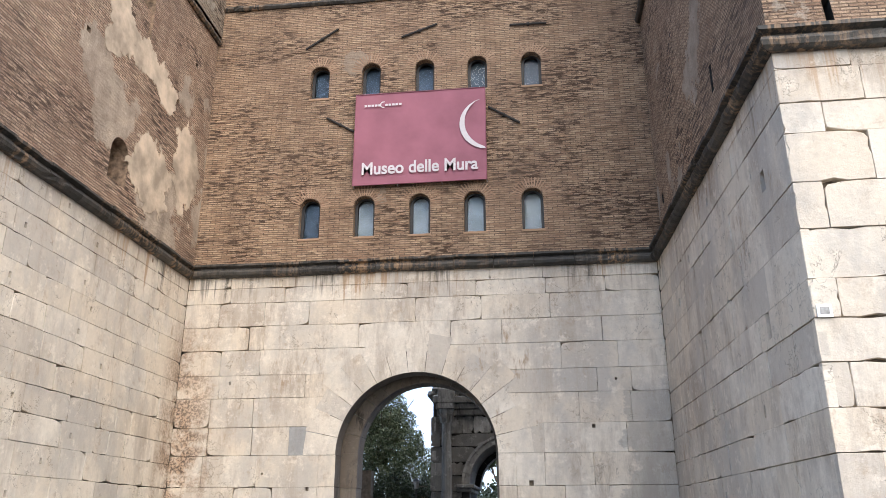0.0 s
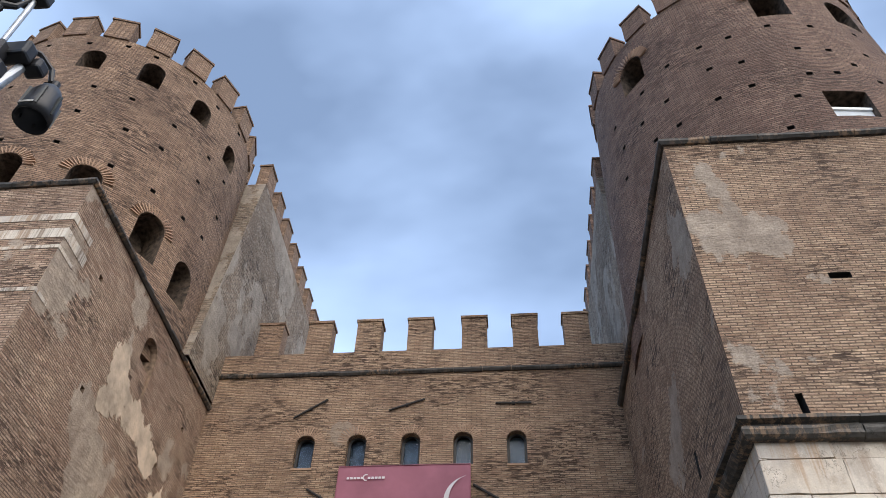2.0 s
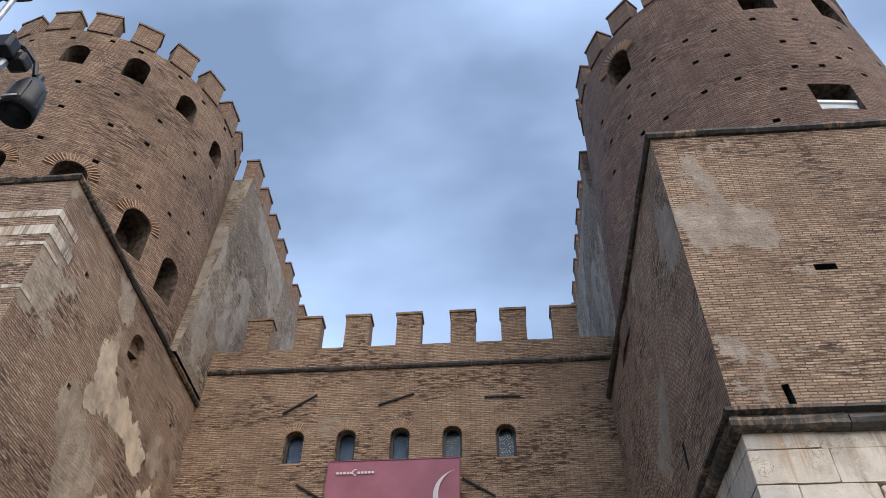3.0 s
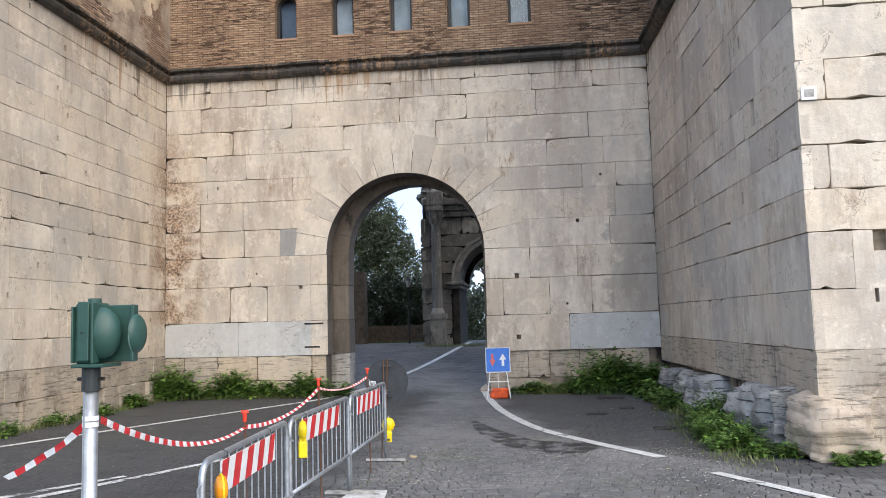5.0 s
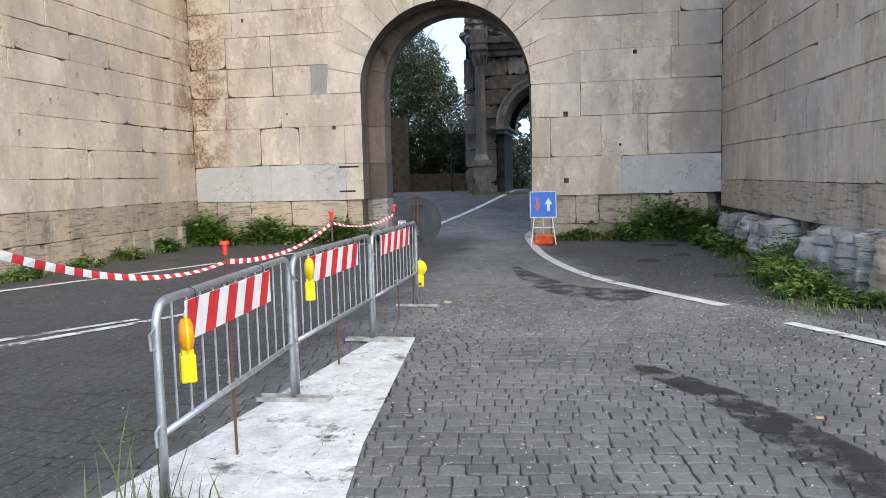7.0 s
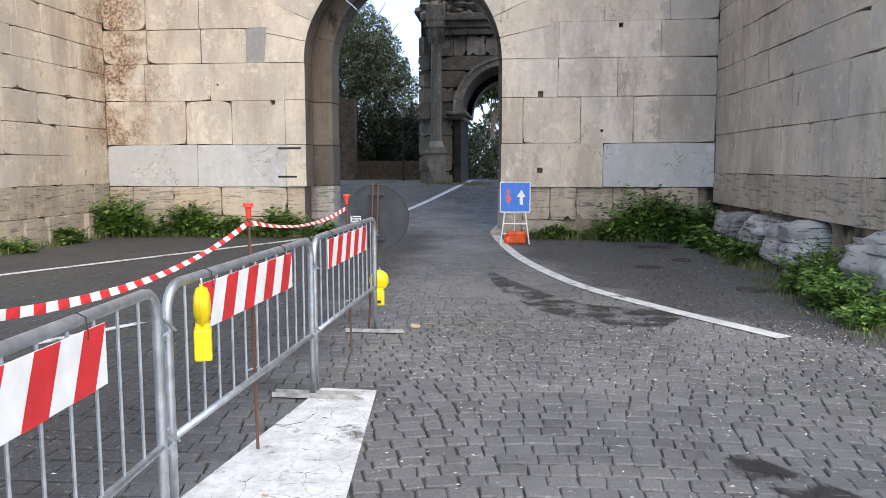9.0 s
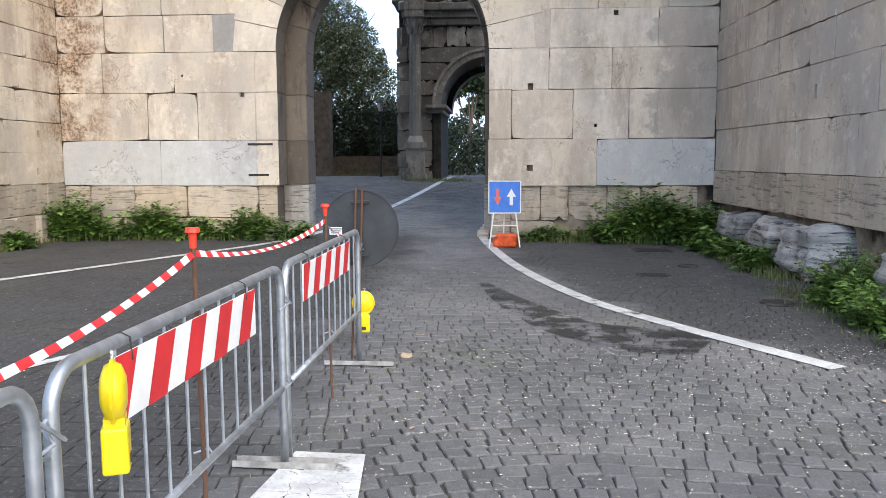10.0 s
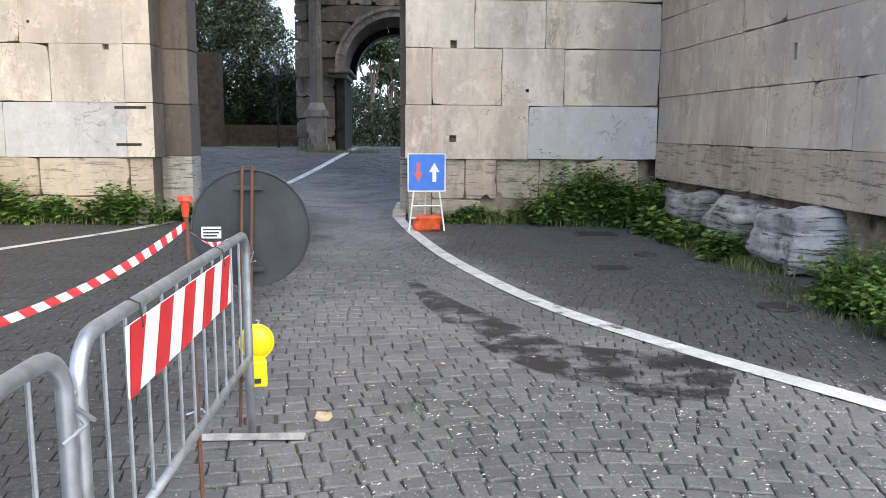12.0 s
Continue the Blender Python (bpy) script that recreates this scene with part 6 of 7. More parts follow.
# portable traffic signal
sig = empty("traffic_signal", Matrix.Translation((-1.605, 3.39, 0)), "portable traffic signal with a dark green head on a galvanised pole", "traffic signal")
pole = part("pole", tube_bm([(0, 0, 0.02), (0, 0, 1.66)], 0.030, 20), GALV, sig, smooth=True)
part("pole_seam", box_bm(-0.012, -0.006, -0.034, -0.028, 0.02, 1.65), GALV, pole)
bm = bmesh.new()
bmesh.ops.create_cone(bm, segments=16, cap_ends=True, radius1=0.037, radius2=0.037, depth=0.10, matrix=Matrix.Translation((0, 0, 1.67)))
part("collar", bm, SIGNAL_DARK, sig)
for s in (-1, 1):
    part("clamp_bolt", tube_bm([(s * 0.03, 0, 1.67), (s * 0.058, 0, 1.67)], 0.008, 6), IRON, sig)
hd = part("signal_head", box_bm(-0.10, 0.02, -0.07, 0.07, 1.785, 2.05, 0.014), SIGNAL_GREEN, sig)


def dome(x, rx, ry, rz, y=0.0, z=1.915):
    """A half-ellipsoid shade bulging towards +x."""
    bm = bmesh.new()
    bmesh.ops.create_uvsphere(bm, u_segments=28, v_segments=16, radius=1.0, matrix=Matrix.Rotation(radians(90), 4, "Y"))
    bmesh.ops.bisect_plane(bm, geom=bm.verts[:] + bm.edges[:] + bm.faces[:], plane_co=(0, 0, 0), plane_no=(-1, 0, 0), clear_outer=True)
    bmesh.ops.transform(bm, matrix=Matrix.Translation((x, y, z)) @ Matrix.Diagonal((rx, ry, rz, 1)), verts=bm.verts[:])
    return bm


hd.matrix_local = Matrix.Translation((0.033, 0, 0.062)) @ Matrix.Diagonal((0.72, 0.9, 0.937, 1))
part("shade", dome(0.02, 0.115, 0.072, 0.118, -0.01), SIGNAL_GREEN, hd, smooth=True)
part("back_plate", box_bm(-0.11, -0.098, -0.085, 0.09, 1.79, 2.035, 0.004), SIGNAL_GREEN, hd)
part("front_plate", box_bm(-0.02, 0.19, 0.045, 0.062, 1.787, 2.04, 0.005), SIGNAL_GREEN, hd)
part("edge_flange", box_bm(0.172, 0.194, 0.02, 0.066, 1.787, 2.04, 0.005), SIGNAL_GREEN, hd)
part("shade", dome(0.19, 0.05, 0.075, 0.088, 0.05, 1.91), SIGNAL_GREEN, hd, smooth=True)
part("rear_rib", box_bm(-0.075, -0.005, -0.082, -0.068, 1.795, 2.055, 0.006), SIGNAL_GREEN, hd)
part("edge_flange", box_bm(0.012, 0.026, -0.088, -0.04, 1.785, 2.05, 0.004), SIGNAL_GREEN, hd)
part("base_plate", box_bm(-0.108, 0.085, -0.085, 0.08, 1.768, 1.784, 0.004), SIGNAL_GREEN, hd)
part("cap", tube_bm([(-0.03, 0.0, 2.045), (-0.03, 0.0, 2.07)], 0.036, 16), SIGNAL_GREEN, hd)
part("rivet", tube_bm([(-0.045, -0.08, 1.92), (-0.045, -0.087, 1.92)], 0.006, 8), SIGNAL_DARK, hd)
bm = bmesh.new()
bmesh.ops.create_cone(bm, segments=28, cap_ends=True, radius1=0.12, radius2=0.12, depth=0.84, matrix=Matrix.Translation((-0.11, 0.17, 0.42)))
drum = part("base_drum", bm, GALV, sig, "galvanised steel base drum", smooth=False)
bm = bmesh.new()
for z0, z1 in ((0.0, 0.83),):
    for k in range(5):
        a0, a1 = radians(-8 + 5 * k), radians(-8 + 5 * (k + 1))
        bm.faces.new([bm.verts.new((-0.11 + 0.123 * math.cos(a), 0.17 + 0.123 * math.sin(a), z)) for a, z in ((a0, z0), (a1, z0), (a1, z1), (a0, z1))])
part("reflector", bm, YELLOW, drum, "yellow reflective strip")
part("clamp", box_bm(-0.03, 0.05, -0.045, 0.03, 0.70, 0.73, 0.004), GALV, drum)

# round road sign seen from behind, on two rusty rods
disc = empty("road_sign", Matrix.Translation((-1.85, 11.16, 0)), "round road sign seen from its dull grey back", "road sign")
bm = bmesh.new()
bmesh.ops.create_cone(bm, segments=40, cap_ends=True, radius1=0.3, radius2=0.3, depth=0.012, matrix=Matrix.Translation((0, 0.02, 1.06)) @ Matrix.Rotation(radians(90), 4, "X"))
plate = part("plate", bm, SIGN_BACK, disc)
bm = bmesh.new()
add_tube(bm, [(0.3 * math.cos(a), 0.014, 1.06 + 0.3 * math.sin(a)) for a in [2 * math.pi * k / 40 for k in range(41)]], 0.006, 6)
part("rolled_rim", bm, SIGN_BACK, plate)
for x in (-0.03, 0.02):
    part("rod", tube_bm([(x - 0.05, -0.02, -0.02), (x, -0.012, 1.38)], 0.009, 7), RUST, disc)
for z in (1.27, 0.85):
    part("clamp_bracket", box_bm(-0.075, 0.07, -0.012, 0.014, z - 0.012, z + 0.012, 0.003), SIGNAL_DARK, disc)
st = part("sticker", box_bm(-0.25, -0.15, 0.008, 0.0125, 1.01, 1.07), WHITE, disc)
for k in range(3):
    part("print_bar", box_bm(-0.24, -0.17 + 0.01 * k, 0.006, 0.0078, 1.02 + 0.016 * k, 1.028 + 0.016 * k), SIGNAL_DARK, st)
part("wire_tie", tube_bm([(-0.02, -0.03, 0.92), (0.02, -0.035, 0.95), (0.0, -0.03, 0.89), (0.03, -0.03, 0.9)], 0.005, 5), GALV, disc)

# blue right-of-way sign on an easel
sx, sy = -0.67, 19.36
ez = empty("right_of_way_sign", pose(sx, sy, 0, 0, 0, 3), "square blue right-of-way sign on a white easel", "road sign")


def arrow(cx, z0, z1, w, up, y):
    bm = bmesh.new()
    h = (z1 - z0)
    pts = [(-w * 0.18, 0), (w * 0.18, 0), (w * 0.18, h * 0.52), (w * 0.5, h * 0.52), (0, h), (-w * 0.5, h * 0.52), (-w * 0.18, h * 0.52)]
    if not up:
        pts = [(x, h - z) for x, z in pts][::-1]
    add_prism(bm, [(cx + x, z0 + z) for x, z in pts], y, y + 0.002)
    return bm


brd = part("board", box_bm(-0.30, 0.30, -0.012, 0.0, 0.62, 1.22, 0.02), WHITE, ez, "blue board with a white border")
part("blue_field", box_bm(-0.28, 0.28, -0.0145, -0.0125, 0.64, 1.20), BLUE, brd)
part("red_arrow", arrow(-0.13, 0.77, 1.07, 0.15, False, -0.018), SIGN_RED, brd)
part("white_arrow", arrow(0.12, 0.77, 1.07, 0.17, True, -0.018), WHITE, brd)
for s in (-1, 1):
    part("leg", tube_bm([(s * 0.20, 0.0, 0.64), (s * 0.28, -0.06, 0.0)], 0.014, 8), WHITE, ez)
part("rear_leg", tube_bm([(0.0, 0.01, 0.9), (0.0, 0.38, 0.0)], 0.014, 8), WHITE, ez)
part("cross_bar", tube_bm([(-0.23, -0.03, 0.40), (0.23, -0.03, 0.40)], 0.012, 8), WHITE, ez)
part("cross_bar", tube_bm([(-0.26, -0.045, 0.21), (0.26, -0.045, 0.21)], 0.008, 8), WHITE, ez)
bag = rock("sandbag", (0.40, 0.24, 0.24), 5, SACK, None, 0.14, 5)
bag.matrix_world = Matrix.Translation((sx + 0.03, sy + 0.02, 0.0))
for p in bag.data.polygons:
    p.use_smooth = True
tagged(bag, "orange-red plastic sandbag weighing down the easel", "sandbag")

# ---- museum banner ----
ban = empty("museum_banner", Matrix.Translation((-3.075, GATE_Y - 0.16, 11.36)), "faded crimson museum banner hung on the brick wall", "banner")
nx, nz = 48, 30
v, f = [], []
for k in range(nz + 1):
    for i in range(nx + 1):
        x, z = -1.955 + 3.91 * i / nx, 3.0 * k / nz
        v.append((x, 0.012 * math.sin(x * 3.1 + 0.5 * z) * math.sin(math.pi * k / nz) + 0.012 * noise.noise(Vector((x * 1.5, z * 0.6, 3))), z))
for k in range(nz):
    for i in range(nx):
        a = k * (nx + 1) + i
        f.append((a, a + 1, a + nx + 2, a + nx + 1))
cloth = obj("cloth", v, f, CLOTH, ban, smooth=True)
part("rope_edge", tube_bm([(-1.96, -0.01, 0), (1.96, -0.01, 0), (1.96, -0.01, 3.0), (-1.96, -0.01, 3.0), (-1.96, -0.01, 0)], 0.018, 6), CLOTH, ban)

for x in (-1.95, -0.65, 0.65, 1.95):
    for z in (0.02, 2.98):
        part("tie_rope", tube_bm([(x, 0.0, z), (x * 1.005, 0.16, z + (0.03 if z > 1 else -0.03)), (x * 1.005, 0.22, z + (0.03 if z > 1 else -0.03))], 0.012, 6), CLOTH_WHITE, ban)


def lettering(text, x, z, height, width, parent):
    cu = bpy.data.curves.new("text", "FONT")
    cu.body, cu.size, cu.extrude, cu.offset = text, 1.0, 0.002, 0.022
    tmp = new("lettering", cu)
    bpy.context.view_layer.update()
    deps = bpy.context.evaluated_depsgraph_get()
    me = bpy.data.meshes.new_from_object(tmp.evaluated_get(deps), depsgraph=deps)
    bpy.data.objects.remove(tmp)
    xs = [q.co.x for q in me.vertices]
    zs = [q.co.y for q in me.vertices]
    sxx, szz = width / (max(xs) - min(xs)), height / (max(zs) - min(zs))
    for q in me.vertices:
        q.co = Vector((x + (q.co.x - min(xs)) * sxx, -0.052 - q.co.z, z + (q.co.y - min(zs)) * szz))
    me.materials.clear()
    me.materials.append(CLOTH_WHITE)
    ob = new("lettering", me)
    ob.parent = parent
    return ob


lettering("Museo delle Mura", -1.70, 0.30, 0.40, 3.42, ban)
# the crescent at the banner's edge
bm = bmesh.new()
n = 24
outer = [(1.955 - 0.0, 1.78)]
o_c, o_r, i_c, i_r = (2.03, 1.78), 0.84, (2.20, 1.84), 0.86
def crescent_x(c, r, z):
    return c[0] - math.sqrt(max(0.0, r * r - (z - c[1]) ** 2))
zs = [0.97 + 1.62 * k / n for k in range(n + 1)]
left = [(min(1.95, crescent_x(o_c, o_r, z)), z) for z in zs]
right = [(min(1.95, max(crescent_x(i_c, i_r, z), crescent_x(o_c, o_r, z) + 0.02)), z) for z in zs]
for k in range(n):
    bm.faces.new([bm.verts.new((x, -0.05, z)) for x, z in (left[k], right[k], right[k + 1], left[k + 1])])
part("crescent", bm, CLOTH_WHITE, ban)
for k in range(11):
    if k == 5:
        continue
    part("print_bar", box_bm(-1.68 + 0.105 * k, -1.60 + 0.105 * k, -0.053, -0.049, 2.55, 2.62), CLOTH_WHITE, ban)
bm = bmesh.new()
for k in range(9):
    a, b = radians(70 + 24 * k), radians(70 + 24 * (k + 1))
    bm.faces.new([bm.verts.new((-1.1 + r * math.cos(q), -0.051, 2.6 + r * math.sin(q))) for r, q in ((0.075, a), (0.11, a), (0.11, b), (0.075, b))])
part("round_mark", bm, CLOTH_WHITE, ban)

# small pale plate on the east bastion
pl = empty("wall_plate", Matrix.Translation((3.93, BASTION_E_Y - 0.02, 4.73)), "small pale square plate fixed to the marble corner", "plate")
part("plate", box_bm(-0.10, 0.10, -0.015, 0.0, -0.09, 0.09, 0.004), WHITE, pl)
part("inner_panel", box_bm(-0.06, 0.06, -0.019, -0.0155, -0.05, 0.05), CONCRETE, pl)

# floodlights on a mast arm
mast = empty("floodlight_mast", Matrix.Translation((-6.2, 1.6, 0)), "steel mast with an arm carrying black floodlights", "floodlight mast")
part("mast_pole", tube_bm([(0, 0, 0), (0, 0, 5.2)], [0.09, 0.06], 14), GALV, mast)
part("arm", tube_bm([(0, 0, 4.9), (1.8, 0.4, 5.3), (3.45, 0.76, 5.75), (3.5, 0.8, 6.15)], [0.05, 0.04, 0.035, 0.03], 10), GALV, mast)
part("upright", tube_bm([(3.40, 0.68, 6.1), (3.40, 0.66, 6.82)], 0.018, 10), GALV, mast)
part("corrugated_hose", tube_bm([(3.30 + 0.004 * (k % 2), 0.58, 5.7 + 0.022 * k) for k in range(40)] + [(3.36, 0.62, 6.6), (3.39, 0.64, 6.72)], [0.022 + 0.006 * (k % 2) for k in range(40)] + [0.02, 0.012], 9), BLACK, mast)
part("cable", tube_bm([(3.39, 0.64, 6.74), (3.36, 0.6, 6.86), (3.31, 0.54, 6.90), (3.27, 0.5, 6.84), (3.28, 0.51, 6.74)], 0.013, 7), BLACK, mast)
part("cable", tube_bm([(3.45, 0.72, 6.3), (3.54, 0.82, 6.34), (3.60, 0.90, 6.28), (3.62, 0.93, 6.18)], 0.018, 7), BLACK, mast)


def flood(parent, place, label=""):
    bm = bmesh.new()
    prof = [(0.035, 0.41), (0.075, 0.36), (0.108, 0.27), (0.117, 0.12), (0.12, 0.0), (0.108, 0.005), (0.10, 0.1)]
    rings = [[bm.verts.new((r * math.cos(2 * math.pi * k / 28), r * math.sin(2 * math.pi * k / 28), z)) for k in range(28)] for r, z in prof]
    for a, b in zip(rings, rings[1:]):
        for k in range(28):
            bm.faces.new((a[k], a[(k + 1) % 28], b[(k + 1) % 28], b[k]))
    bm.faces.new(rings[0])
    bm.faces.new(rings[-1][::-1])
    h = part("lamp_housing", bm, BLACK, parent, smooth=True)
    h.matrix_local = place
    for k in range(6):
        part("cooling_fin", box_bm(0.10, 0.128, -0.006, 0.006, 0.06, 0.27), SIGNAL_DARK, h).rotation_euler = (0, 0, 2 * math.pi * k / 6)
    part("label_strip", box_bm(-0.05, 0.05, -0.1235, -0.1195, 0.05, 0.072), CONCRETE, h)
    part("neck", tube_bm([(0, 0, 0.39), (0, 0, 0.47)], 0.03, 10), BLACK, h)


flood(mast, Matrix.Translation((3.64, 0.95, 5.80)) @ Matrix.Diagonal((0.85, 0.85, 0.85, 1)))
flood(mast, Matrix.Translation((3.16, 0.44, 6.60)) @ Matrix.Rotation(radians(52), 4, "Z") @ Matrix.Rotation(radians(68), 4, "Y") @ Matrix.Diagonal((0.72, 0.72, 0.72, 1)))
for x, y, z, sx3, sz3 in ((3.46, 0.74, 6.22, 0.11, 0.07), (3.40, 0.68, 6.12, 0.06, 0.10), (3.55, 0.84, 6.20, 0.06, 0.05), (3.42, 0.67, 6.80, 0.06, 0.06), (3.44, 0.72, 6.0, 0.05, 0.06)):
    part("clamp_block", box_bm(x - sx3, x + sx3, y - 0.05, y + 0.05, z - sz3, z + sz3, 0.02), BLACK, mast)

# ---- boulders at the foot of the east wall ----
rng = random.Random(77)
for i, (y, w, h, out) in enumerate(((11.1, 0.95, 0.80, 0.12), (12.1, 1.0, 0.82, 0.22), (13.35, 1.25, 0.78, 0.22), (15.75, 0.92, 0.70, 0.34), (17.4, 1.2, 0.66, 0.24), (18.8, 1.4, 0.70, 0.22), (19.9, 0.9, 0.6, 0.12))):
    ob = rock("footing_stone", (0.8, w * 0.95, h), 50 + i, TRAVERTINE if i == 0 else BOULDER, bast_e, 0.17, 18)
    ob.matrix_world = Matrix.Translation((place_east(y, 0, 0)[0] + 0.28 - out, y, -0.02))
for i, (x, y, s) in enumerate(((-9.3, 20.45, 0.35), (-7.6, 20.5, 0.3), (-5.55, 20.45, 0.42), (-8.4, 20.55, 0.28))):
    ob = rock("loose_stone", (s * 1.6, s, s * 0.7), 90 + i, TRAVERTINE, None, 0.15, 3)
    ob.matrix_world = Matrix.Translation((x, y - 0.05, -0.02))
    tagged(ob, "pale rounded stone lying at the wall's foot", "stone", "stones along the wall")
stone_lump = rock("kerb_stone", (0.30, 0.24, 0.12), 61, CONCRETE, None, 0.12, 4)
stone_lump.matrix_world = Matrix.Translation((-1.69, 4.70, 0.03))
tagged(stone_lump, "pale stone lump weighing down a dark rubber base", "stone")
bm = box_bm(-0.30, 0.30, -0.22, 0.22, 0.0, 0.045, 0.008)
slab_ob = part("rubber_base", bm, JOINT_DIRT)
slab_ob.matrix_world = pose(-1.52, 4.72, 0.006, 0, 0, -42)
tagged(slab_ob, "flat dark rubber base lying on the painted island", "rubber base")

# ---- weeds ----
def weeds(x, y, w, d, h, count, seed, size=0.085, label="low green weeds growing at the wall's foot"):
    r = random.Random(seed)
    t_ob = empty("weed_bush", Matrix.Translation((x, y, 0)), label, "weeds", "weeds along the walls")
    v, f = [], []
    bm = bmesh.new()
    stems = max(14, count // 20)
    per = 26
    for _ in range(stems):
        # a sprig rises, arches over and carries leaves in pairs
        q = r.gauss(0, 0.48)
        bx, by = max(-1.1, min(1.1, q)) * w, r.uniform(-d, d) * 0.6
        tall = h * r.uniform(0.45, 1.15) * (1.0 - 0.45 * min(1, abs(q))) * (1.25 if r.random() < 0.12 else 1.0)
        lean, way = tall * r.uniform(0.15, 0.75), r.uniform(0, 6.28)
        lx, ly = math.cos(way) * lean, math.sin(way) * lean * 0.7
        spine = [Vector((bx + lx * t * t, by + ly * t * t, tall * (t - 0.22 * t * t * t))) for t in (0, 0.25, 0.5, 0.75, 1.0)]
        add_tube(bm, spine, [0.006, 0.005, 0.004, 0.003, 0.0015], 4)
        for k in range(per):
            t = 0.18 + 0.82 * (k + r.random()) / per
            c = Vector((bx + lx * t * t, by + ly * t * t, tall * (t - 0.22 * t * t * t)))
            a = r.uniform(0, 6.28)
            out = Vector((math.cos(a), math.sin(a), r.uniform(-0.35, 0.75))).normalized()
            side = out.cross(Vector((0, 0, 1))).normalized()
            ln = size * r.uniform(0.7, 1.9) * (1.15 - 0.5 * t)
            wd = ln * r.uniform(0.32, 0.55)
            stalk = c + out * ln * 0.25
            dip = Vector((0, 0, -ln * r.uniform(0.0, 0.35)))
            n0 = len(v)
            v += [stalk, stalk + out * ln * 0.45 + side * wd, stalk + out * ln + dip, stalk + out * ln * 0.45 - side * wd]
            f += [(n0, n0 + 1, n0 + 2), (n0, n0 + 2, n0 + 3)]
    obj("foliage", v, f, LEAF, t_ob)["kind"] = "stuff"
    part("stalk_growth", bm, LEAF, t_ob)["kind"] = "stuff"


for i, (x, y, w, d, h, n) in enumerate(((-9.25, 20.1, 0.75, 0.45, 1.0, 3000), (-7.75, 20.3, 0.55, 0.35, 0.95, 2200), (-6.8, 20.4, 0.6, 0.25, 0.5, 1200), (-5.6, 20.25, 0.6, 0.35, 0.8, 1800), (-4.75, 20.6, 0.25, 0.2, 0.4, 400),
                                         (0.25, 20.35, 0.6, 0.25, 0.35, 800), (1.3, 20.3, 0.6, 0.3, 0.5, 1200), (2.1, 20.1, 0.85, 0.5, 1.25, 4200), (2.9, 19.9, 0.6, 0.55, 1.0, 2400), (2.95, 18.9, 0.35, 0.7, 0.5, 1100), (3.0, 17.9, 0.3, 0.6, 0.35, 800),
                                         (2.95, 16.6, 0.25, 0.5, 0.4, 900), (3.2, 14.1, 0.35, 0.5, 0.75, 1500), (2.95, 13.6, 0.35, 0.6, 0.5, 1300), (2.9, 12.6, 0.35, 0.6, 0.5, 1300), (2.95, 11.8, 0.4, 0.5, 0.45, 1100), (3.3, 11.1, 0.35, 0.3, 0.3, 600), (4.1, 10.5, 0.4, 0.2, 0.22, 400),
                                         (-9.55, 18.6, 0.3, 0.5, 0.45, 700), (-9.5, 17.0, 0.25, 0.6, 0.3, 500), (-9.5, 15.4, 0.25, 0.6, 0.32, 500), (-9.45, 13.6, 0.25, 0.7, 0.35, 600), (-4.6, 33.9, 0.5, 0.3, 0.3, 400), (-3.4, 33.8, 0.6, 0.25, 0.25, 400))):
    if y > 30:
        continue
    weeds(x, y, w, d, h, n, 200 + i, 0.085 if y > 16 else 0.055)


def blades(name, spots, label, seed):
    """Grass: (x, y, spread x, spread y, count, height)."""
    r = np.random.RandomState(seed)
    v, f = [], []
    for x, y, sx2, sy2, n, h in spots:
        for _ in range(n):
            px, py = x + r.normal() * sx2, y + r.normal() * sy2
            z = road_height(px, py) - 0.01
            a = r.rand() * 6.28
            hh = h * (0.4 + 0.9 * r.rand())
            bend = hh * r.uniform(0.1, 0.7)
            w = 0.004 + 0.003 * r.rand()
            dx, dy = math.cos(a), math.sin(a)
            k = len(v)
            v += [(px - dy * w, py + dx * w, z), (px + dy * w, py - dx * w, z), (px + dx * bend * 0.4 + dy * w * 0.7, py + dy * bend * 0.4 - dx * w * 0.7, z + hh * 0.6), (px + dx * bend * 0.4 - dy * w * 0.7, py + dy * bend * 0.4 + dx * w * 0.7, z + hh * 0.6), (px + dx * bend, py + dy * bend, z + hh)]
            f += [(k, k + 1, k + 2, k + 3), (k + 3, k + 2, k + 4)]
    return tagged(obj(name, v, f, GRASS), label, "grass", kind="stuff")


blades("grass_verge", [(3.0, 15.9 + 0.55 * i, 0.16, 0.3, 420, 0.13) for i in range(6)] + [(2.8, 11.0 + 0.6 * i, 0.2, 0.35, 300, 0.07) for i in range(7)] + [(0.4 + 0.6 * i, 20.25, 0.4, 0.16, 260, 0.22) for i in range(5)] + [(-9.2 + 0.7 * i, 20.3, 0.4, 0.15, 200, 0.18) for i in range(6)] + [(-9.5, 12.5 + i, 0.12, 0.5, 160, 0.16) for i in range(8)], "thin green grass along the foot of the walls", 5)
blades("grass_tuft", [(-1.80, 4.68, 0.14, 0.12, 34, 0.30), (-1.95, 4.9, 0.14, 0.1, 12, 0.55), (-1.62, 4.75, 0.1, 0.1, 20, 0.28)], "tall dry grass tuft at the barrier's foot", 6)
blades("grass_in_joints", [(-1.9 + 0.15 * i, 9.6 + 0.35 * i, 0.25, 0.35, 45, 0.03) for i in range(7)] + [(-1.6, 8.5, 0.3, 1.2, 60, 0.03), (0.2, 10.6, 0.8, 0.6, 40, 0.025)], "tiny tufts of grass in the joints between setts", 7)
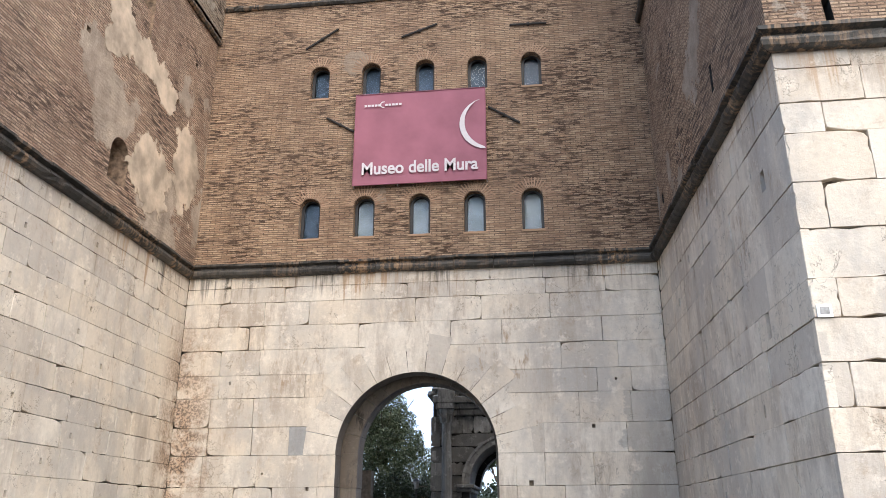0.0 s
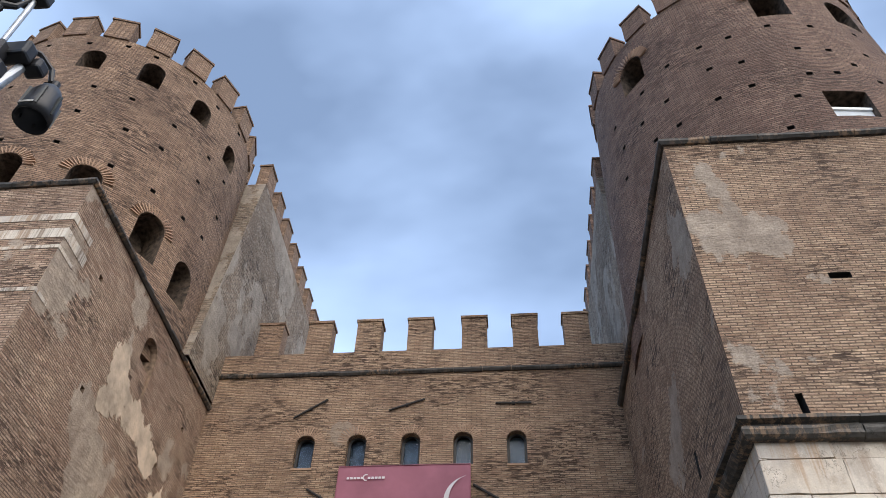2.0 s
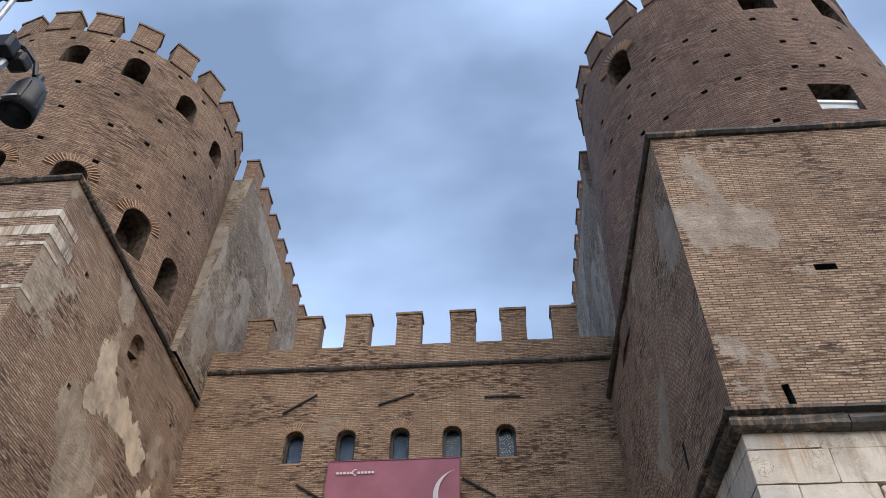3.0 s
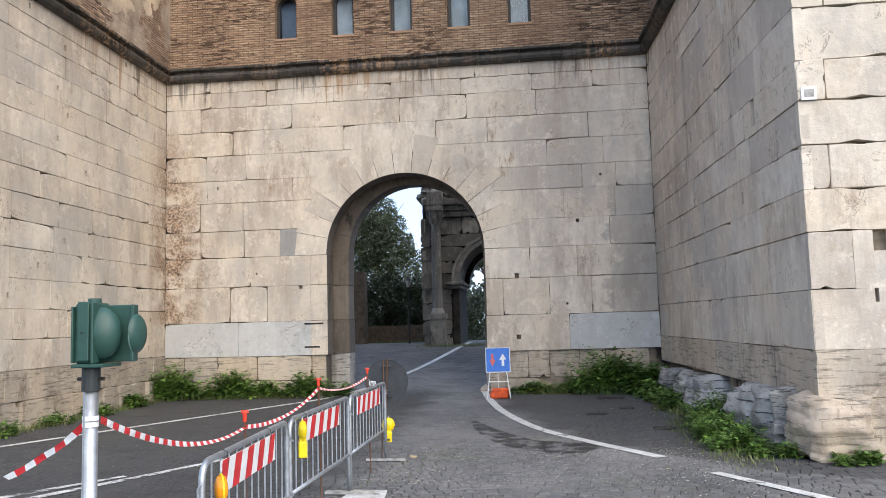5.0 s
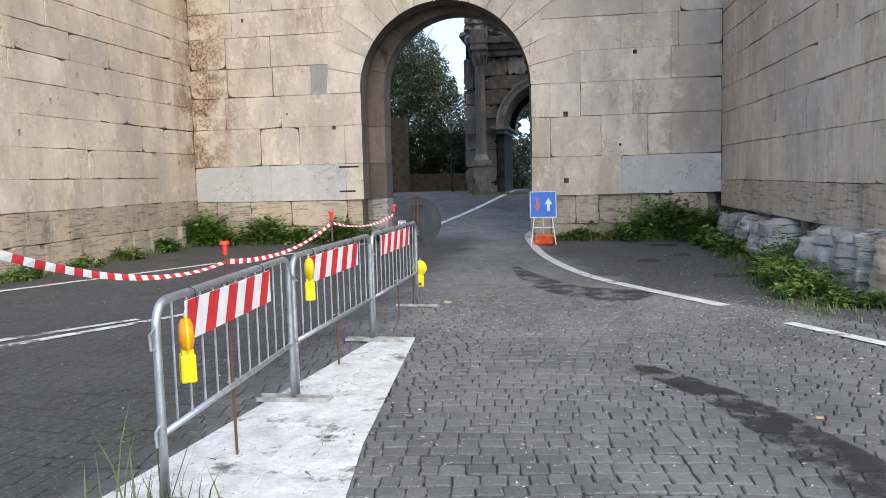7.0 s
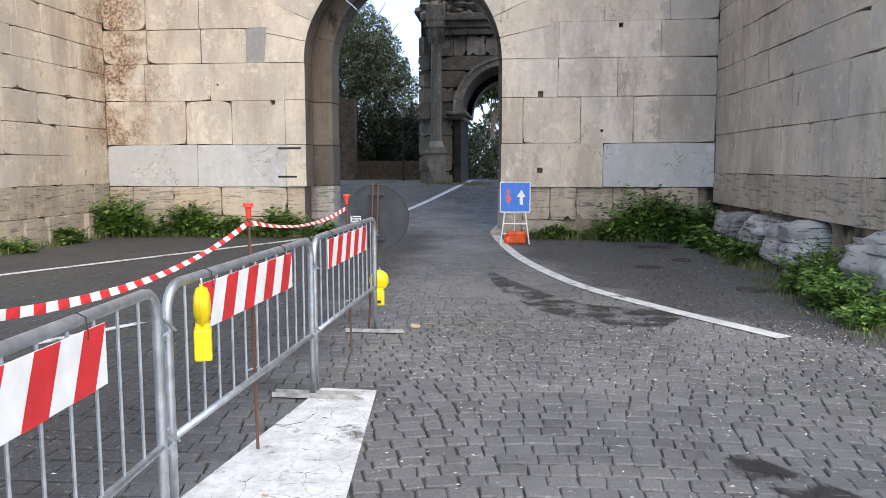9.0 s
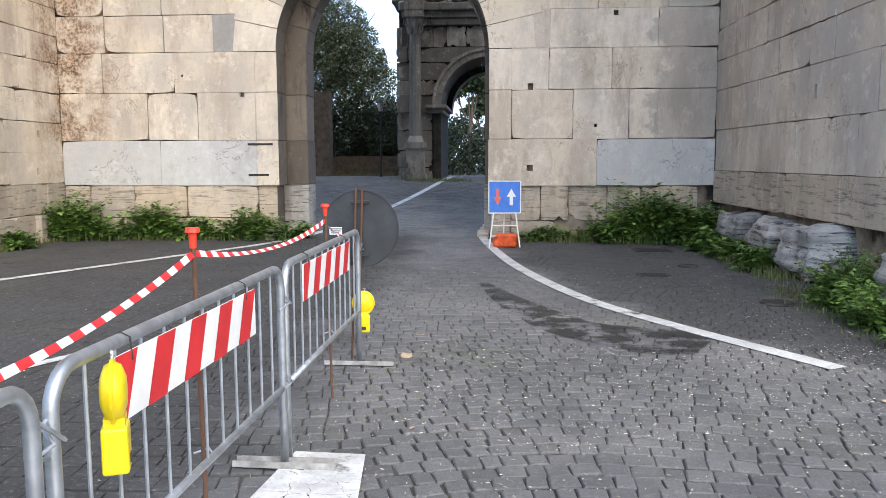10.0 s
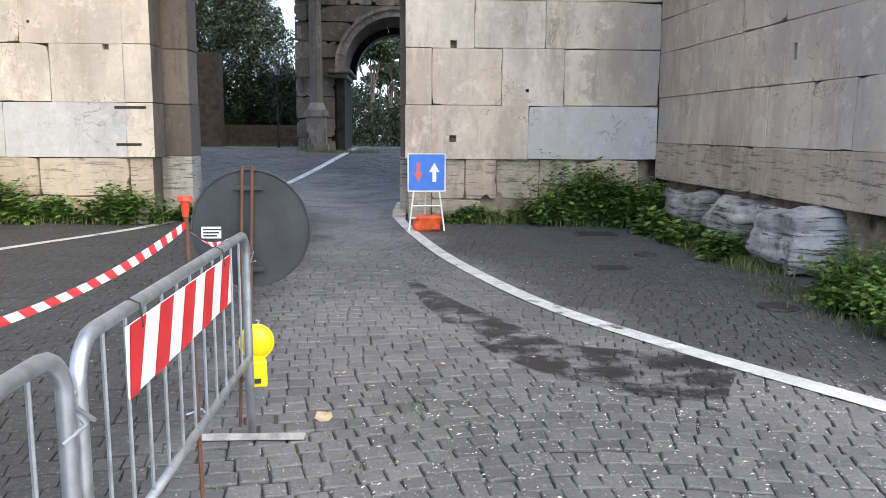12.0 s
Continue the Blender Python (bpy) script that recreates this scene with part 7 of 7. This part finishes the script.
blades("grass_beyond", [(-4.2 + 0.5 * i, 33.6, 0.3, 0.25, 160, 0.14) for i in range(5)] + [(-7.5 + 0.7 * i, 38.6, 0.5, 0.4, 120, 0.16) for i in range(5)], "rough grass at the foot of the ruin", 8)

def grit(name, spots, label, seed):
    """Pale chips of stone and straw in the joints: (x, y, spread x, spread y, count)."""
    r = np.random.RandomState(seed)
    v, f = [], []
    for x, y, ax, ay, n in spots:
        for _ in range(n):
            px, py = x + r.uniform(-ax, ax), y + r.uniform(-ay, ay)
            a, ln, wd = r.rand() * 3.14, 0.004 + 0.014 * r.rand() ** 3, 0.002 + 0.003 * r.rand()
            dx, dy, z = math.cos(a), math.sin(a), road_height(px, py) + 0.005
            k = len(v)
            v += [(px - dx * ln, py - dy * ln, z), (px + dy * wd, py - dx * wd, z), (px + dx * ln, py + dy * ln, z), (px - dy * wd, py + dx * wd, z), (px, py, z + 0.006)]
            f += [(k, k + 1, k + 4), (k + 1, k + 2, k + 4), (k + 2, k + 3, k + 4), (k + 3, k, k + 4)]
    return tagged(obj(name, v, f, GRIT), label, "grit", kind="stuff")


grit("stone_grit", [(0.4, 8.0, 2.3, 3.6, 3400), (0.6, 10.6, 1.9, 1.3, 2600), (0.4, 14.0, 2.2, 2.6, 500), (2.3, 13.0, 0.7, 3.0, 450), (-4.5, 10.0, 3.5, 5.5, 700)], "pale grit and straw caught in the joints of the setts", 12)
DRY = plain("dry_leaf_brown", (0.42, 0.32, 0.20), 0.8)
# scraps: dry leaves and chips on the setts
rng = random.Random(9)
for i in range(26):
    x, y = rng.uniform(-1.7, 2.6), rng.uniform(6.5, 17)
    if i == 0:
        x, y = -1.5, 11.25
    s = 0.09 if i == 0 else rng.uniform(0.02, 0.04)
    bm = bmesh.new()
    q = [bm.verts.new((s * math.cos(a) * rng.uniform(0.6, 1), s * 0.6 * math.sin(a) * rng.uniform(0.6, 1), rng.uniform(0.0, 0.35) * s)) for a in [2 * math.pi * k / 7 for k in range(7)]]
    c = bm.verts.new((0, 0, 0.12 * s))
    for k in range(7):
        bm.faces.new((q[k], q[(k + 1) % 7], c))
    ob = part("dry_leaf", bm, DRY)
    ob.matrix_world = Matrix.Translation((x, y, 0.008)) @ Matrix.Rotation(rng.uniform(0, 6), 4, "Z")
    tagged(ob, "curled dry leaf lying on the setts", "leaf", "dry leaves on the road")
